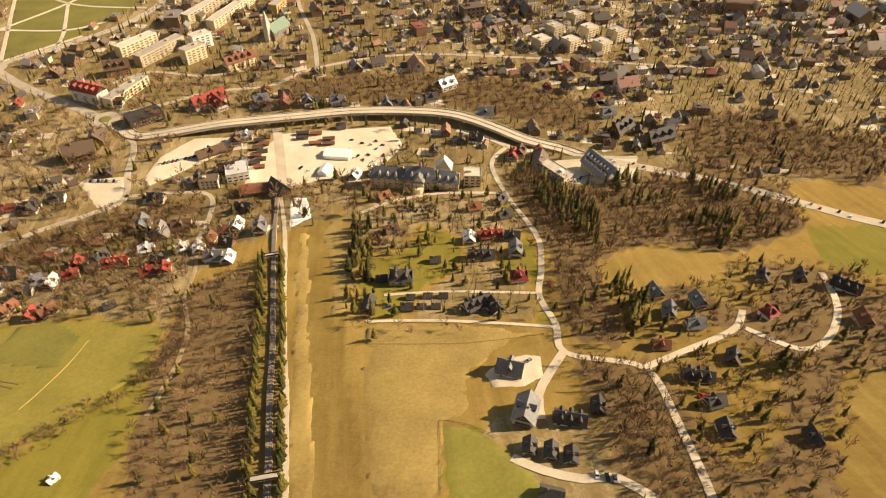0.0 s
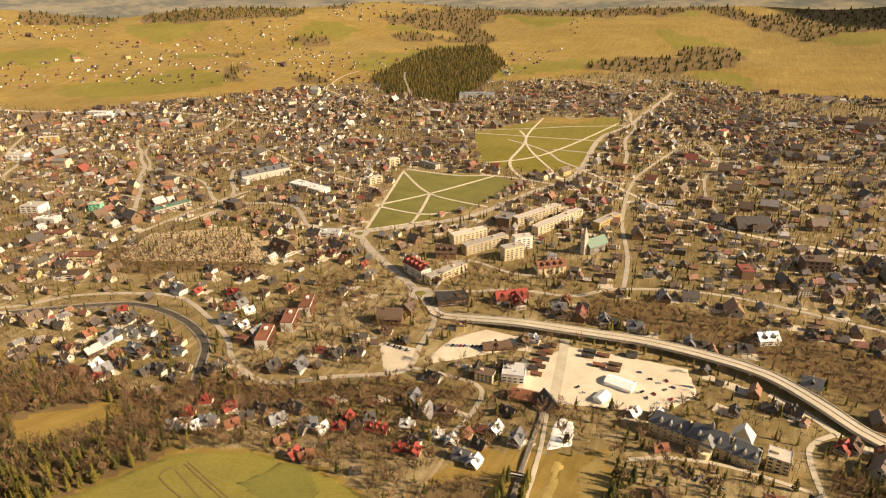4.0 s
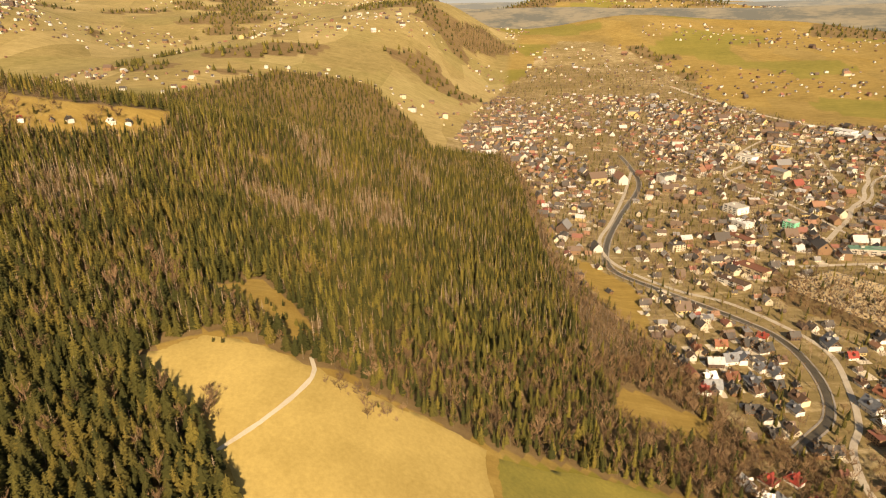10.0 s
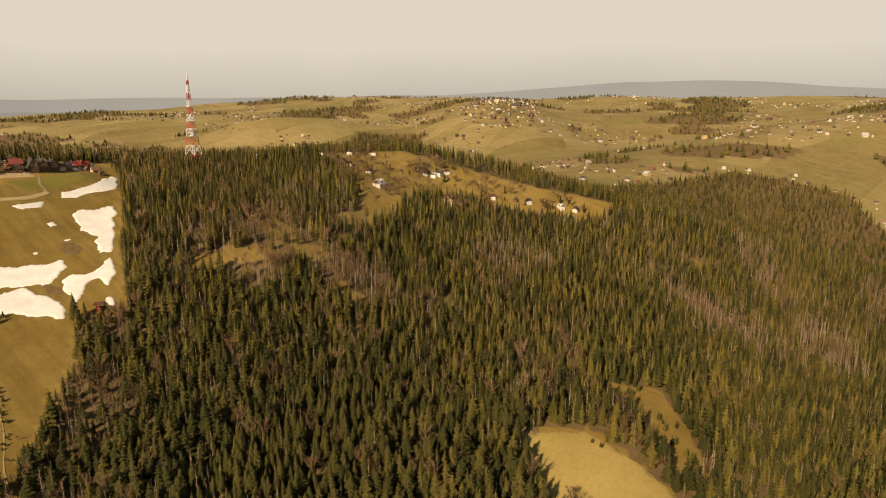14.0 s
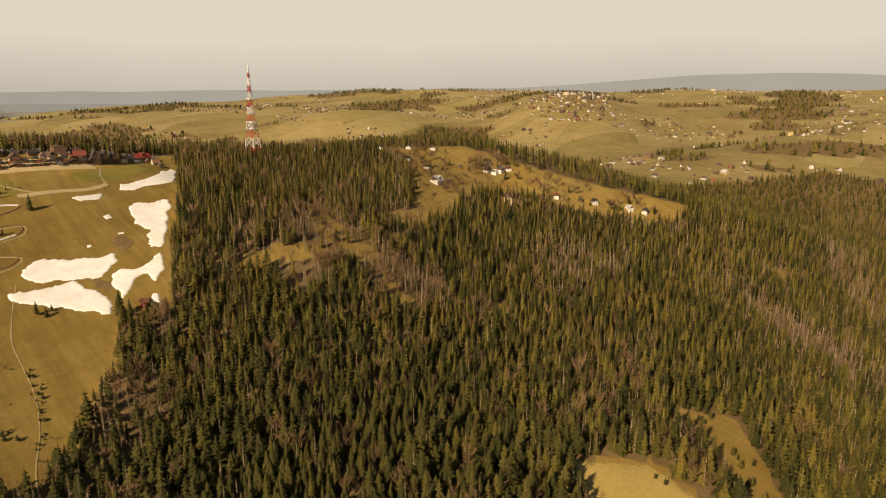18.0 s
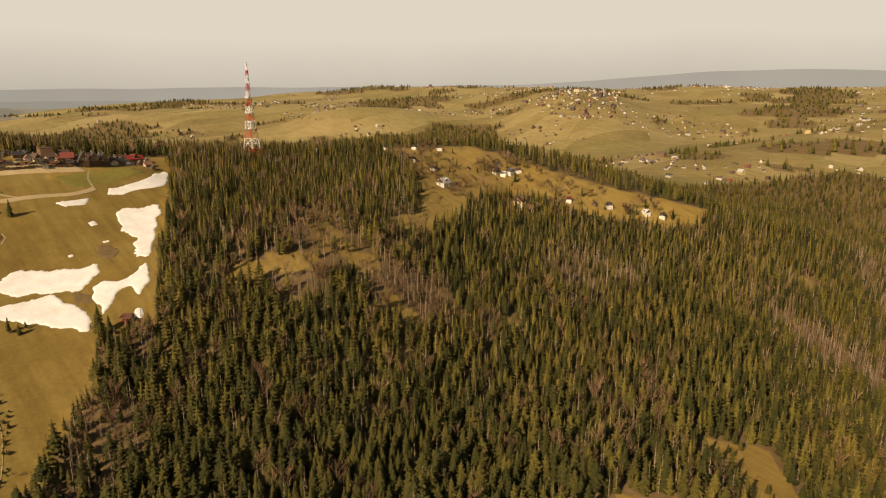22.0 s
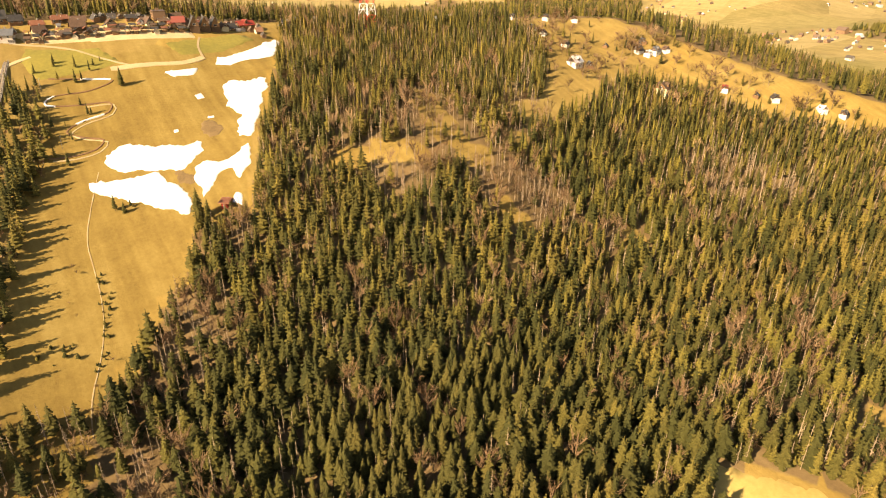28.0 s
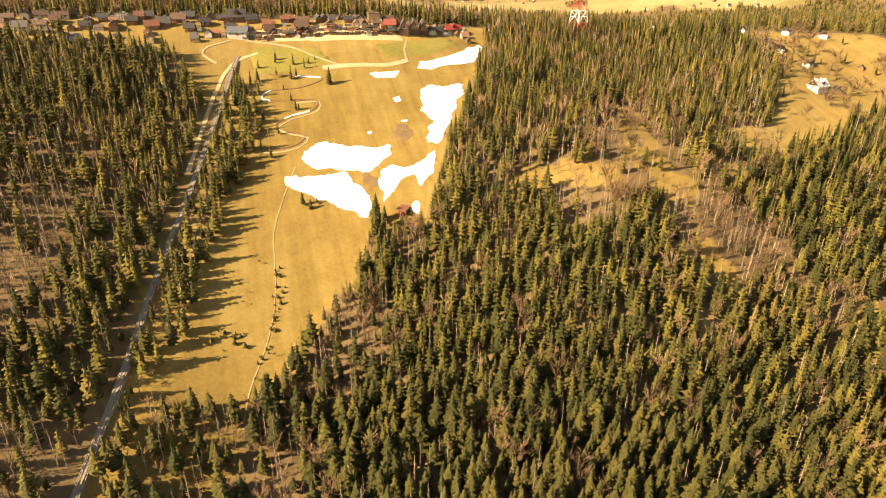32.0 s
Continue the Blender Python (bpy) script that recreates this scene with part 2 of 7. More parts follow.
def ground_material():
    """Dry grass, green grass, woodland floor and town earth, blended by the land's use; far grass has haze painted in.
    """
    m, t, b = nodes("ground")
    at = place_of(t)
    a = t.nodes.new("ShaderNodeVertexColor")
    a.layer_name = "cover"
    sep = t.nodes.new("ShaderNodeSeparateColor")
    t.links.new(a.outputs["Color"], sep.inputs["Color"])
    wide, mid, fine = noise_at(t, at, 0.006), noise_at(t, at, 0.05, 5.0, 0.65), noise_at(t, at, 0.5, 4.0, 0.7)
    blend = calc(t, "ADD", calc(t, "MULTIPLY", wide, 0.4), calc(t, "ADD", calc(t, "MULTIPLY", mid, 0.35), calc(t, "MULTIPLY", fine, 0.25)))
    streak = t.nodes.new("ShaderNodeMapping")
    streak.inputs["Scale"].default_value = (0.16, 0.012, 0.02)
    t.links.new(at, streak.inputs["Vector"])
    swath = noise_at(t, streak.outputs["Vector"], 1.0, 4.0, 0.6)
    blend = calc(t, "ADD", calc(t, "MULTIPLY", blend, 0.72), calc(t, "MULTIPLY", swath, 0.28))
    dry = ramp(t, blend, [(0.33, (0.165, 0.1, 0.026)), (0.5, (0.29, 0.19, 0.052)), (0.66, (0.41, 0.285, 0.088))])
    green = ramp(t, blend, [(0.35, (0.13, 0.12, 0.022)), (0.65, (0.26, 0.21, 0.045))])
    wood = ramp(t, blend, [(0.35, (0.1, 0.064, 0.03)), (0.65, (0.25, 0.17, 0.08))])
    town = ramp(t, blend, [(0.36, (0.13, 0.1, 0.04)), (0.5, (0.235, 0.172, 0.076)), (0.61, (0.44, 0.345, 0.2))])
    bare = ramp(t, blend, [(0.34, (0.125, 0.08, 0.022)), (0.5, (0.225, 0.152, 0.044)), (0.64, (0.31, 0.226, 0.075))])
    cells = t.nodes.new("ShaderNodeTexVoronoi")
    cells.inputs["Scale"].default_value = 1.0
    strips = t.nodes.new("ShaderNodeMapping")
    strips.inputs["Scale"].default_value = (0.0028, 0.0075, 0.0)
    strips.inputs["Rotation"].default_value = (0, 0, 0.5)
    t.links.new(at, strips.inputs["Vector"])
    t.links.new(strips.outputs["Vector"], cells.inputs["Vector"])
    tone = t.nodes.new("ShaderNodeSeparateColor")
    t.links.new(cells.outputs["Color"], tone.inputs["Color"])
    dry = mix(t, calc(t, "MULTIPLY", tone.outputs[0], 0.5), dry, ramp(t, blend, [(0.35, (0.14, 0.1, 0.036)), (0.65, (0.29, 0.215, 0.085))]))
    # Distant pasture grass, with haze put into its paler, greyer base colour.
    up = t.nodes.new("ShaderNodeAttribute")
    up.attribute_name = "hazed_pasture"
    hazed_upland = ramp(t, calc(t, "ADD", calc(t, "MULTIPLY", blend, 0.85), calc(t, "MULTIPLY", tone.outputs[1], 0.15)), [(0.36, (0.165, 0.132, 0.052)), (0.5, (0.285, 0.222, 0.095)), (0.62, (0.385, 0.3, 0.145))])
    edge = calc(t, "MULTIPLY", calc(t, "SUBTRACT", mid, 0.5), 1.6)

    def crisp(out):
        return ramp(t, calc(t, "ADD", out, edge), [(0.35, (0, 0, 0)), (0.65, (1, 1, 1))])

    col = mix(t, crisp(sep.outputs[1]), dry, green)
    col = mix(t, calc(t, "MULTIPLY", up.outputs["Fac"], 0.8), col, hazed_upland)
    col = mix(t, crisp(sep.outputs[0]), col, town)
    col = mix(t, crisp(a.outputs["Alpha"]), col, bare)
    col = mix(t, crisp(sep.outputs[2]), col, wood)
    t.links.new(col, b.inputs["Base Color"])
    b.inputs["Roughness"].default_value = 0.95
    b.inputs["Specular IOR Level"].default_value = 0.1
    bump(t, b, fine, 0.6, 0.4)
    return m


M["ground"] = ground_material()

# ---- lie of the land: a valley floor, a wooded hill with a crest, and hills beyond ----
FOOT = np.array([(-1500, -150), (-600, -40), (-250, -30), (0, -5), (150, 60), (270, 95), (430, 120), (560, 140), (700, 165), (830, 160), (1000, 145), (1300, 145), (1650, 120), (2200, 20), (2900, -100), (3400, -230), (4200, -100), (4900, 200)], float)
CREST = np.array([(-1500, 1150, 250), (-400, 1080, 286), (60, 1035, 288), (215, 1005, 284), (370, 1050, 264), (590, 935, 272), (610, 780, 240), (680, 660, 212), (760, 560, 176), (880, 470, 142), (1030, 380, 94), (1160, 280, 46), (1280, 200, 10)], float)


def along(points, x, y):
    """Distance to a broken line and the height (or the place along it) at its nearest point."""
    best, val = np.full(x.shape, 1e9), np.zeros(x.shape)
    for a, b in zip(points[:-1], points[1:]):
        d = b - a
        u = np.clip(((x - a[0]) * d[0] + (y - a[1]) * d[1]) / (d[0] ** 2 + d[1] ** 2), 0, 1)
        r = np.hypot(x - a[0] - u * d[0], y - a[1] - u * d[1])
        near = r < best
        best = np.where(near, r, best)
        if len(a) > 2:
            val = np.where(near, a[2] + u * d[2], val)
    return best, val


def side(points, x, y):
    """True on the upper (left) side of a line that runs in +x."""
    return y > np.interp(x, points[:, 0], points[:, 1])


def smooth(v, a, b):
    u = np.clip((v - a) / (b - a), 0, 1)
    return u * u * (3 - 2 * u)


def swell(x, y, cx, cy, rx, ry, h, turn=0.0):
    c, s = np.cos(np.radians(turn)), np.sin(np.radians(turn))
    u, v = (c * (x - cx) + s * (y - cy)) / rx, (-s * (x - cx) + c * (y - cy)) / ry
    return h * np.exp(-u * u - v * v)


def rolling(x, y, k, seed):
    """Gentle hills from a few crossed waves."""
    rng = np.random.RandomState(seed)
    out = np.zeros(x.shape)
    for n in range(6):
        a, f, p = rng.uniform(0, 6.28), k * rng.uniform(0.6, 1.8), rng.uniform(0, 6.28)
        out = out + np.sin((x * np.cos(a) + y * np.sin(a)) * f + p + 1.3 * np.sin((x * np.sin(a) - y * np.cos(a)) * f * 0.6))
    return out / 6


def height(x, y):
    x, y = np.asarray(x, float), np.asarray(y, float)
    df, _ = along(FOOT[:, :2], x, y)
    dr, _ = along(CREST, x, y)
    top = [a + (b - a) * u for a, b in zip(CREST[:-1], CREST[1:]) for u in np.arange(0, 1, 0.2)]
    weight = [1.0 / (np.hypot(x - a, y - b) + 25.0) ** 5 for a, b, c in top]
    zr = sum(w * c[2] for w, c in zip(weight, top)) / sum(weight)
    up = side(FOOT, x, y)
    p = df / (df + dr + 1e-6)
    front = zr * p ** 1.12
    # behind the crest the land falls to rolling pastures
    cy = np.interp(x, CREST[:, 0], CREST[:, 1])
    back_d = np.where((y > cy) | (x > 1280), dr, 0)
    back = zr - (zr - 125) * smooth(back_d, 0, 1100)
    hill = np.where(back_d > 0, back * smooth(df, 0, 420), front)
    hill = hill + swell(x, y, 300, 480, 190, 120, 34) + swell(x, y, 130, 420, 130, 110, 14) + swell(x, y, 320, 790, 130, 110, 26) - swell(x, y, 20, 680, 120, 260, 16) - swell(x, y, 90, 860, 110, 170, 12) - swell(x, y, 225, 1000, 70, 55, 14) - swell(x, y, 185, 905, 45, 45, 6) + swell(x, y, 460, 860, 90, 80, 14)
    z = np.where(up, hill, 0.0)
    r = np.hypot(x, y - 420)
    # hills of the far side of the valley and beyond the pastures
    az = np.degrees(np.arctan2(y - 420, x))
    low = 1 - 0.5 * np.exp(-(((az - 80) / 17) ** 2))
    z = z + smooth(r, 1900, 4700) * (300 + 70 * rolling(x, y, 0.0016, 3)) * smooth(r, 1500, 2600) * low
    z = z + smooth(r, 1700, 2900) * 30 * rolling(x, y, 0.0045, 14) * np.where(up | (r > 2900), 1.0, 0.3)
    z = z + swell(x, y, 2540, 1975, 620, 330, 150, 35) + swell(x, y, 1900, 2700, 420, 260, 75, -35) + swell(x, y, 4500, -900, 500, 750, 130)
    z = z + np.where(up, 0, 1) * smooth(r, 900, 2400) * 14 * rolling(x, y, 0.004, 5) * smooth(r, 700, 1500)
    z = z + np.where(up, 1.0, 0.0) * swell(x, y, 2550, 620, 1150, 400, 125, -24) * smooth(df, 0, 420)
    z = z + np.where(up, smooth(df, 0, 200) * 3.0, 0.0) * rolling(x, y, 0.02, 9)
    return z

# ---- building blocks ----
def ground_z(x, y):
    return float(height(np.array([x]), np.array([y]))[0])


class Shape:
    """Gathers the faces of one part."""

    def __init__(self):
        self.v, self.f, self.m = [], [], []

    def add(self, verts, faces, m=0):
        n = len(self.v)
        self.v += [tuple(p) for p in verts]
        self.f += [tuple(n + i for i in face) for face in faces]
        self.m += [m] * len(faces)
        return self

    def box(self, x, y, z, sx, sy, sz, m=0, turn=0.0):
        """A box by the middle of its base and its size."""
        c, s = math.cos(turn), math.sin(turn)
        pts = [(a * sx / 2, b * sy / 2, h) for h in (0, sz) for a, b in ((-1, -1), (1, -1), (1, 1), (-1, 1))]
        return self.add([(x + c * a - s * b, y + s * a + c * b, z + h) for a, b, h in pts],
                        [(0, 3, 2, 1), (4, 5, 6, 7), (0, 1, 5, 4), (1, 2, 6, 5), (2, 3, 7, 6), (3, 0, 4, 7)], m)

    def sheet(self, pts, thick, m=0):
        """A slab from the corners of its upper face."""
        n = len(pts)
        low = [(a, b, c - thick) for a, b, c in pts]
        return self.add(list(pts) + low, [tuple(range(n)), tuple(range(2 * n - 1, n - 1, -1))] + [(i, n + i, n + (i + 1) % n, (i + 1) % n) for i in range(n)], m)

    def tube(self, a, b, ra, rb, sides=6, m=0, caps=True):
        a, b = Vector(a), Vector(b)
        d = (b - a).normalized()
        u = d.orthogonal().normalized()
        w = d.cross(u)
        ring = [(math.cos(6.2832 * k / sides), math.sin(6.2832 * k / sides)) for k in range(sides)]
        pts = [a + ra * (c * u + s * w) for c, s in ring] + [b + rb * (c * u + s * w) for c, s in ring]
        return self.add(pts, [(k, (k + 1) % sides, sides + (k + 1) % sides, sides + k) for k in range(sides)] + ([tuple(range(sides - 1, -1, -1)), tuple(range(sides, 2 * sides))] if caps else []), m)

    def mesh(self, name, *mats):
        me = bpy.data.meshes.new(name)
        me.from_pydata(self.v, [], self.f)
        for m in mats:
            me.materials.append(M[m])
        me.polygons.foreach_set("material_index", self.m)
        me.update()
        return me


def part(name, me, parent, label="", at=None):
    ob = new(name, me)
    ob.parent = parent
    if at is not None:
        ob.matrix_basis = at
    return tagged(ob, label)


def thing(name, label, category, group="", at=None):
    ob = new(name)
    ob.empty_display_size = 0.5
    if at is not None:
        ob.matrix_basis = at
    return tagged(ob, label, category, group)


def inside(poly, x, y):
    hit = np.zeros(np.shape(x), bool)
    for (ax, ay), (bx, by) in zip(poly, poly[1:] + poly[:1]):
        cross = ((ay > y) != (by > y)) & (x < (bx - ax) * (y - ay) / ((by - ay) or 1e-9) + ax)
        hit ^= cross
    return hit


def curve_points(pts, step):
    """A smooth line through the points, cut into even steps."""
    p = np.array([pts[0], *pts, pts[-1]], float)
    out = []
    for k in range(1, len(p) - 2):
        n = max(2, int(np.hypot(*(p[k + 1] - p[k])) / step))
        u = (np.arange(n) / n)[:, None]
        out.append(0.5 * (2 * p[k] + (p[k + 1] - p[k - 1]) * u + (2 * p[k - 1] - 5 * p[k] + 4 * p[k + 1] - p[k + 2]) * u**2 + (3 * p[k] - p[k - 1] - 3 * p[k + 1] + p[k + 2]) * u**3))
    return np.concatenate([*out, p[-1:]])


WAYS, KEEP_FREE, HOUSES = [], [], []


def ribbon_mesh(name, pts, width, mats, lift=0.35, step=6.0, flat=False, wave=0.0, z=None):
    """A strip laid on the land, with its edges turned down."""
    c = curve_points(pts, step)
    d = np.gradient(c, axis=0)
    d /= np.linalg.norm(d, axis=1, keepdims=True) + 1e-9
    n = np.stack([-d[:, 1], d[:, 0]], 1)
    rng = np.random.RandomState(len(c))
    wl, wr = (width / 2 * (1 + wave * rng.uniform(-1, 1, len(c)))[:, None] for _ in "ab")
    l, r = c + n * wl, c - n * wr
    zs = np.maximum.reduce([height(*q.T) for q in (l, c, r)]) + lift if z is None else z
    zl, zr2 = (zs, zs) if flat or z is not None else (height(*l.T) + lift, height(*r.T) + lift)
    rows = np.stack([np.c_[l + n * 0.3, zl - 1.5], np.c_[l, zl], np.c_[r, zr2], np.c_[r - n * 0.3, zr2 - 1.5]], 1)
    s = Shape()
    k = len(c)
    s.add(rows.reshape(-1, 3).tolist(), [(4 * i + j, 4 * i + j + 1, 4 * i + j + 5, 4 * i + j + 4) for i in range(k - 1) for j in range(3)])
    return s.mesh(name, *mats)


def road(name, pts, width, mat, label, category="road", lift=0.35, wave=0.0, keep=True):
    if keep:
        WAYS.append((np.array(pts, float), width))
    return tagged(new(name, ribbon_mesh(name, pts, width, [mat], lift, wave=wave)), label, category, kind="structure")


def patch(name, poly, mat, label, category, cell=4.0, lift=0.3, ragged=0.0, keep=False, seed=1, crown=0.0):
    """A sheet of another surface laid on the land, with an uneven edge."""
    if keep:
        KEEP_FREE.append(poly)
    p = np.array(poly + poly[:1], float)
    c = np.concatenate([a + (b - a) * np.linspace(0, 1, max(2, int(np.hypot(*(b - a)) / (cell * 1.5))), endpoint=False)[:, None] for a, b in zip(p[:-1], p[1:])])
    if ragged:
        rng = np.random.RandomState(seed)
        w = rng.uniform(-1, 1, len(c))
        w = 0.5 * w + 0.5 * np.convolve(np.r_[w, w], np.ones(5) / 2.2, "same")[: len(c)]
        d = np.roll(c, -1, 0) - np.roll(c, 1, 0)
        n = np.stack([-d[:, 1], d[:, 0]], 1) / (np.linalg.norm(d, axis=1, keepdims=True) + 1e-9)
        c = c + n * (w * ragged)[:, None]
    edge = [tuple(q) for q in c]
    (x0, y0), (x1, y1) = c.min(0) - cell, c.max(0) + cell
    xs, ys = np.arange(x0, x1, cell), np.arange(y0, y1, cell)
    gx, gy = np.meshgrid(xs, ys)
    isin = inside(edge, gx, gy)
    quad = isin[:-1, :-1].astype(int) + isin[1:, :-1] + isin[:-1, 1:] + isin[1:, 1:]
    use = np.zeros(gx.shape, bool)
    j, i = np.where(quad >= 1)
    for a in (0, 1):
        for b in (0, 1):
            use[j + a, i + b] = True
    out = use & ~isin
    oj, oi = np.where(out)
    loop = np.r_[c, c[:1]]
    for a, b in zip(oj, oi):
        q = np.array([gx[a, b], gy[a, b]])
        e0, e1 = loop[:-1], loop[1:]
        u = np.clip(((q - e0) * (e1 - e0)).sum(1) / (((e1 - e0) ** 2).sum(1) + 1e-9), 0, 1)
        near = e0 + u[:, None] * (e1 - e0)
        gx[a, b], gy[a, b] = near[np.argmin(((near - q) ** 2).sum(1))]
    idx = np.full(gx.shape, -1)
    idx[use] = np.arange(use.sum())
    vx, vy = gx[use], gy[use]
    rim = out[use]
    vz = height(vx, vy) + np.where(rim, -0.15, lift)
    if crown:
        vz = vz + np.where(rim, 0, crown * (0.6 + 0.6 * rolling(vx, vy, 0.25, seed)))
    s = Shape()
    s.add(np.c_[vx, vy, vz].tolist(), [(idx[a, b], idx[a, b + 1], idx[a + 1, b + 1], idx[a + 1, b]) for a, b in zip(j, i)])
    me = s.mesh(name, mat)
    me.polygons.foreach_set("use_smooth", [True] * len(me.polygons))
    return tagged(new(name, me), label, category, kind="structure")


# ---- many alike pieces in one mesh ----
class Proto:
    """One piece: corners, faces and the material of each face."""

    def __init__(self, shape):
        self.v = np.array(shape.v, float)
        self.loops = np.concatenate([np.array(f) for f in shape.f])
        self.totals = np.array([len(f) for f in shape.f])
        self.m = np.array(shape.m)


def mass(name, groups, mats, label, category, paint=None):
    """groups: (proto, x, y, z, turn, scale_xy, scale_z, tint, colours by material) joined into one mesh."""
    V, L, T, MI, TI, PC = [], [], [], [], [], []
    base = 0
    for proto, x, y, z, turn, sxy, sz, tint, cols in groups:
        n = len(x)
        if not n:
            continue
        c, s = np.cos(turn)[:, None], np.sin(turn)[:, None]
        px, py, pz = (proto.v[None, :, k] for k in range(3))
        sx = sxy[:, None]
        v = np.stack([x[:, None] + sx * (c * px - s * py), y[:, None] + sx * (s * px + c * py), z[:, None] + sz[:, None] * pz], -1)
        k = len(proto.v)
        V.append(v.reshape(-1, 3))
        L.append((proto.loops[None] + base + k * np.arange(n)[:, None]).ravel())
        T.append(np.tile(proto.totals, n))
        MI.append(np.tile(proto.m, n))
        TI.append(np.repeat(tint, k))
        if cols is not None:
            byface = cols[:, proto.m, :]
            PC.append(np.repeat(byface, proto.totals, axis=1).reshape(-1, 3))
        base += n * k
    V, L, T, MI = (np.concatenate(q) for q in (V, L, T, MI))
    me = bpy.data.meshes.new(name)
    me.vertices.add(len(V))
    me.vertices.foreach_set("co", V.ravel().astype(np.float32))
    me.loops.add(len(L))
    me.loops.foreach_set("vertex_index", L.astype(np.int32))
    me.polygons.add(len(T))
    me.polygons.foreach_set("loop_start", np.r_[0, np.cumsum(T)[:-1]].astype(np.int32))
    me.polygons.foreach_set("material_index", MI.astype(np.int32))
    me.polygons.foreach_set("use_smooth", np.zeros(len(T), bool))
    at = me.attributes.new("tint", "FLOAT", "POINT")
    at.data.foreach_set("value", np.concatenate(TI).astype(np.float32))
    if PC:
        pc = np.concatenate(PC)
        at = me.attributes.new("paint", "FLOAT_COLOR", "CORNER")
        at.data.foreach_set("color", np.c_[pc, np.ones(len(pc))].ravel().astype(np.float32))
    for m in mats:
        me.materials.append(M[m])
    me.update()
    me.validate()
    return tagged(new(name, me), label, category, kind="stuff")


def tint_mesh(me, value):
    at = me.attributes.new("tint", "FLOAT", "POINT")
    at.data.foreach_set("value", [value] * len(me.vertices))
    return me


def jitter(x0, x1, y0, y1, step, seed):
    rng = np.random.RandomState(seed)
    gx, gy = np.meshgrid(np.arange(float(x0), x1, step), np.arange(float(y0), y1, step))
    gx[1::2] += step / 2
    return gx.ravel() + rng.uniform(-0.62, 0.62, gx.size) * step, gy.ravel() + rng.uniform(-0.62, 0.62, gx.size) * step


def off_ways(x, y, gap):
    ok = np.ones(x.shape, bool)
    for pts, w in WAYS:
        ok &= along(pts, x, y)[0] > w / 2 + gap
    return ok


def free_of(polys, x, y):
    ok = np.ones(x.shape, bool)
    for p in polys:
        ok &= ~inside(p, x, y)
    return ok


# ---- kinds of tree ----
def spruce_shape(rng, whorls, k, trunk=5, radius=0.17, bottom=0.1, crown_only=False):
    """A spruce: whorls of drooping boughs round a dense core, narrowing to a spire."""
    s = Shape()
    core = [(0.5 * radius * math.cos(1.2566 * j), 0.5 * radius * math.sin(1.2566 * j), bottom + 0.02) for j in range(5)]
    s.add([(0, 0, 0.95), *core], [(0, 1 + j, 1 + (j + 1) % 5) for j in range(5)])
    for i in range(whorls):
        u = i / (whorls - 1)
        r = radius * (1 - u) ** 0.68 * min(1.0, 0.75 + 1.5 * u) * rng.uniform(0.85, 1.12) + 0.012
        z = bottom + (0.96 - bottom) * u
        n, turn = max(3, round(k * (1 - 0.45 * u))), rng.uniform(0, 6.28)
        for j in range(n):
            a, out = turn + 6.2832 * j / n + rng.uniform(-0.3, 0.3), r * rng.uniform(0.65, 1.25)
            w, zz = out * rng.uniform(0.36, 0.55) + 0.006, z + rng.uniform(-0.02, 0.02)
            c, q, sag = math.cos(a), math.sin(a), out * rng.uniform(0.15, 0.5)
            mid, low = 0.55 * out, zz - 0.55 * sag - 0.25 * w
            s.add([(0, 0, zz + 0.03), (mid * c - w * q, mid * q + w * c, low), (out * c, out * q, zz - 0.8 * sag), (mid * c + w * q, mid * q - w * c, low)], [(0, 1, 2), (0, 2, 3)])
    s.add([(-0.008, 0, 0.93), (0.008, 0, 0.93), (0, 0, 1)], [(0, 1, 2)])
    if trunk and not crown_only:
        s.tube((0, 0, -0.04), (0, 0, 0.6), 0.014, 0.006, trunk, 1, False)
    return s


def snag_shape(rng, limbs):
    """A dead spruce: a grey stem with short bare limbs."""
    s = Shape()
    s.tube((0, 0, -0.04), (0, 0, 1), 0.013, 0.003, 4, 0, False)
    for i in range(limbs):
        z, a = rng.uniform(0.2, 0.95), rng.uniform(0, 6.28)
        r = 0.1 * (1.1 - z) * rng.uniform(0.6, 1.3) + 0.01
        c, q = math.cos(a), math.sin(a)
        s.add([(0, 0, z + 0.012), (0, 0, z - 0.008), (r * c, r * q, z - 0.03)], [(0, 1, 2)])
    return s


def bare_shape(rng, limbs, twigs, spread=0.3, thick=1.0):
    """A leafless broadleaf: thin stem, steep limbs and a haze of fine twigs."""
    s = Shape()
    s.tube((0, 0, -0.05), (rng.uniform(-0.02, 0.02), rng.uniform(-0.02, 0.02), 0.8), 0.011 * thick, 0.003, 3, 1, False)
    for i in range(limbs):
        a, z0 = 6.28 * i / limbs + rng.uniform(-0.5, 0.5), rng.uniform(0.18, 0.62)
        out = spread * rng.uniform(0.4, 1.0)
        tip = Vector((out * math.cos(a), out * math.sin(a), min(z0 + rng.uniform(0.28, 0.5), 0.98)))
        root = Vector((0, 0, z0))
        w = Vector((-math.sin(a), math.cos(a), 0.4)) * 0.0045 * thick
        s.add([root - w, root + w, tip], [(0, 1, 2)], 1)
        for k in range(twigs):
            p = root.lerp(tip, rng.uniform(0.3, 1.0))
            d = Vector((rng.uniform(-1, 1) + 0.5 * math.cos(a), rng.uniform(-1, 1) + 0.5 * math.sin(a), rng.uniform(0.3, 2.2))).normalized() * rng.uniform(0.1, 0.25)
            w = d.orthogonal().normalized() * 0.0075 * thick
            s.add([p - w, p + w, p + d], [(0, 1, 2)], 0)
    return s


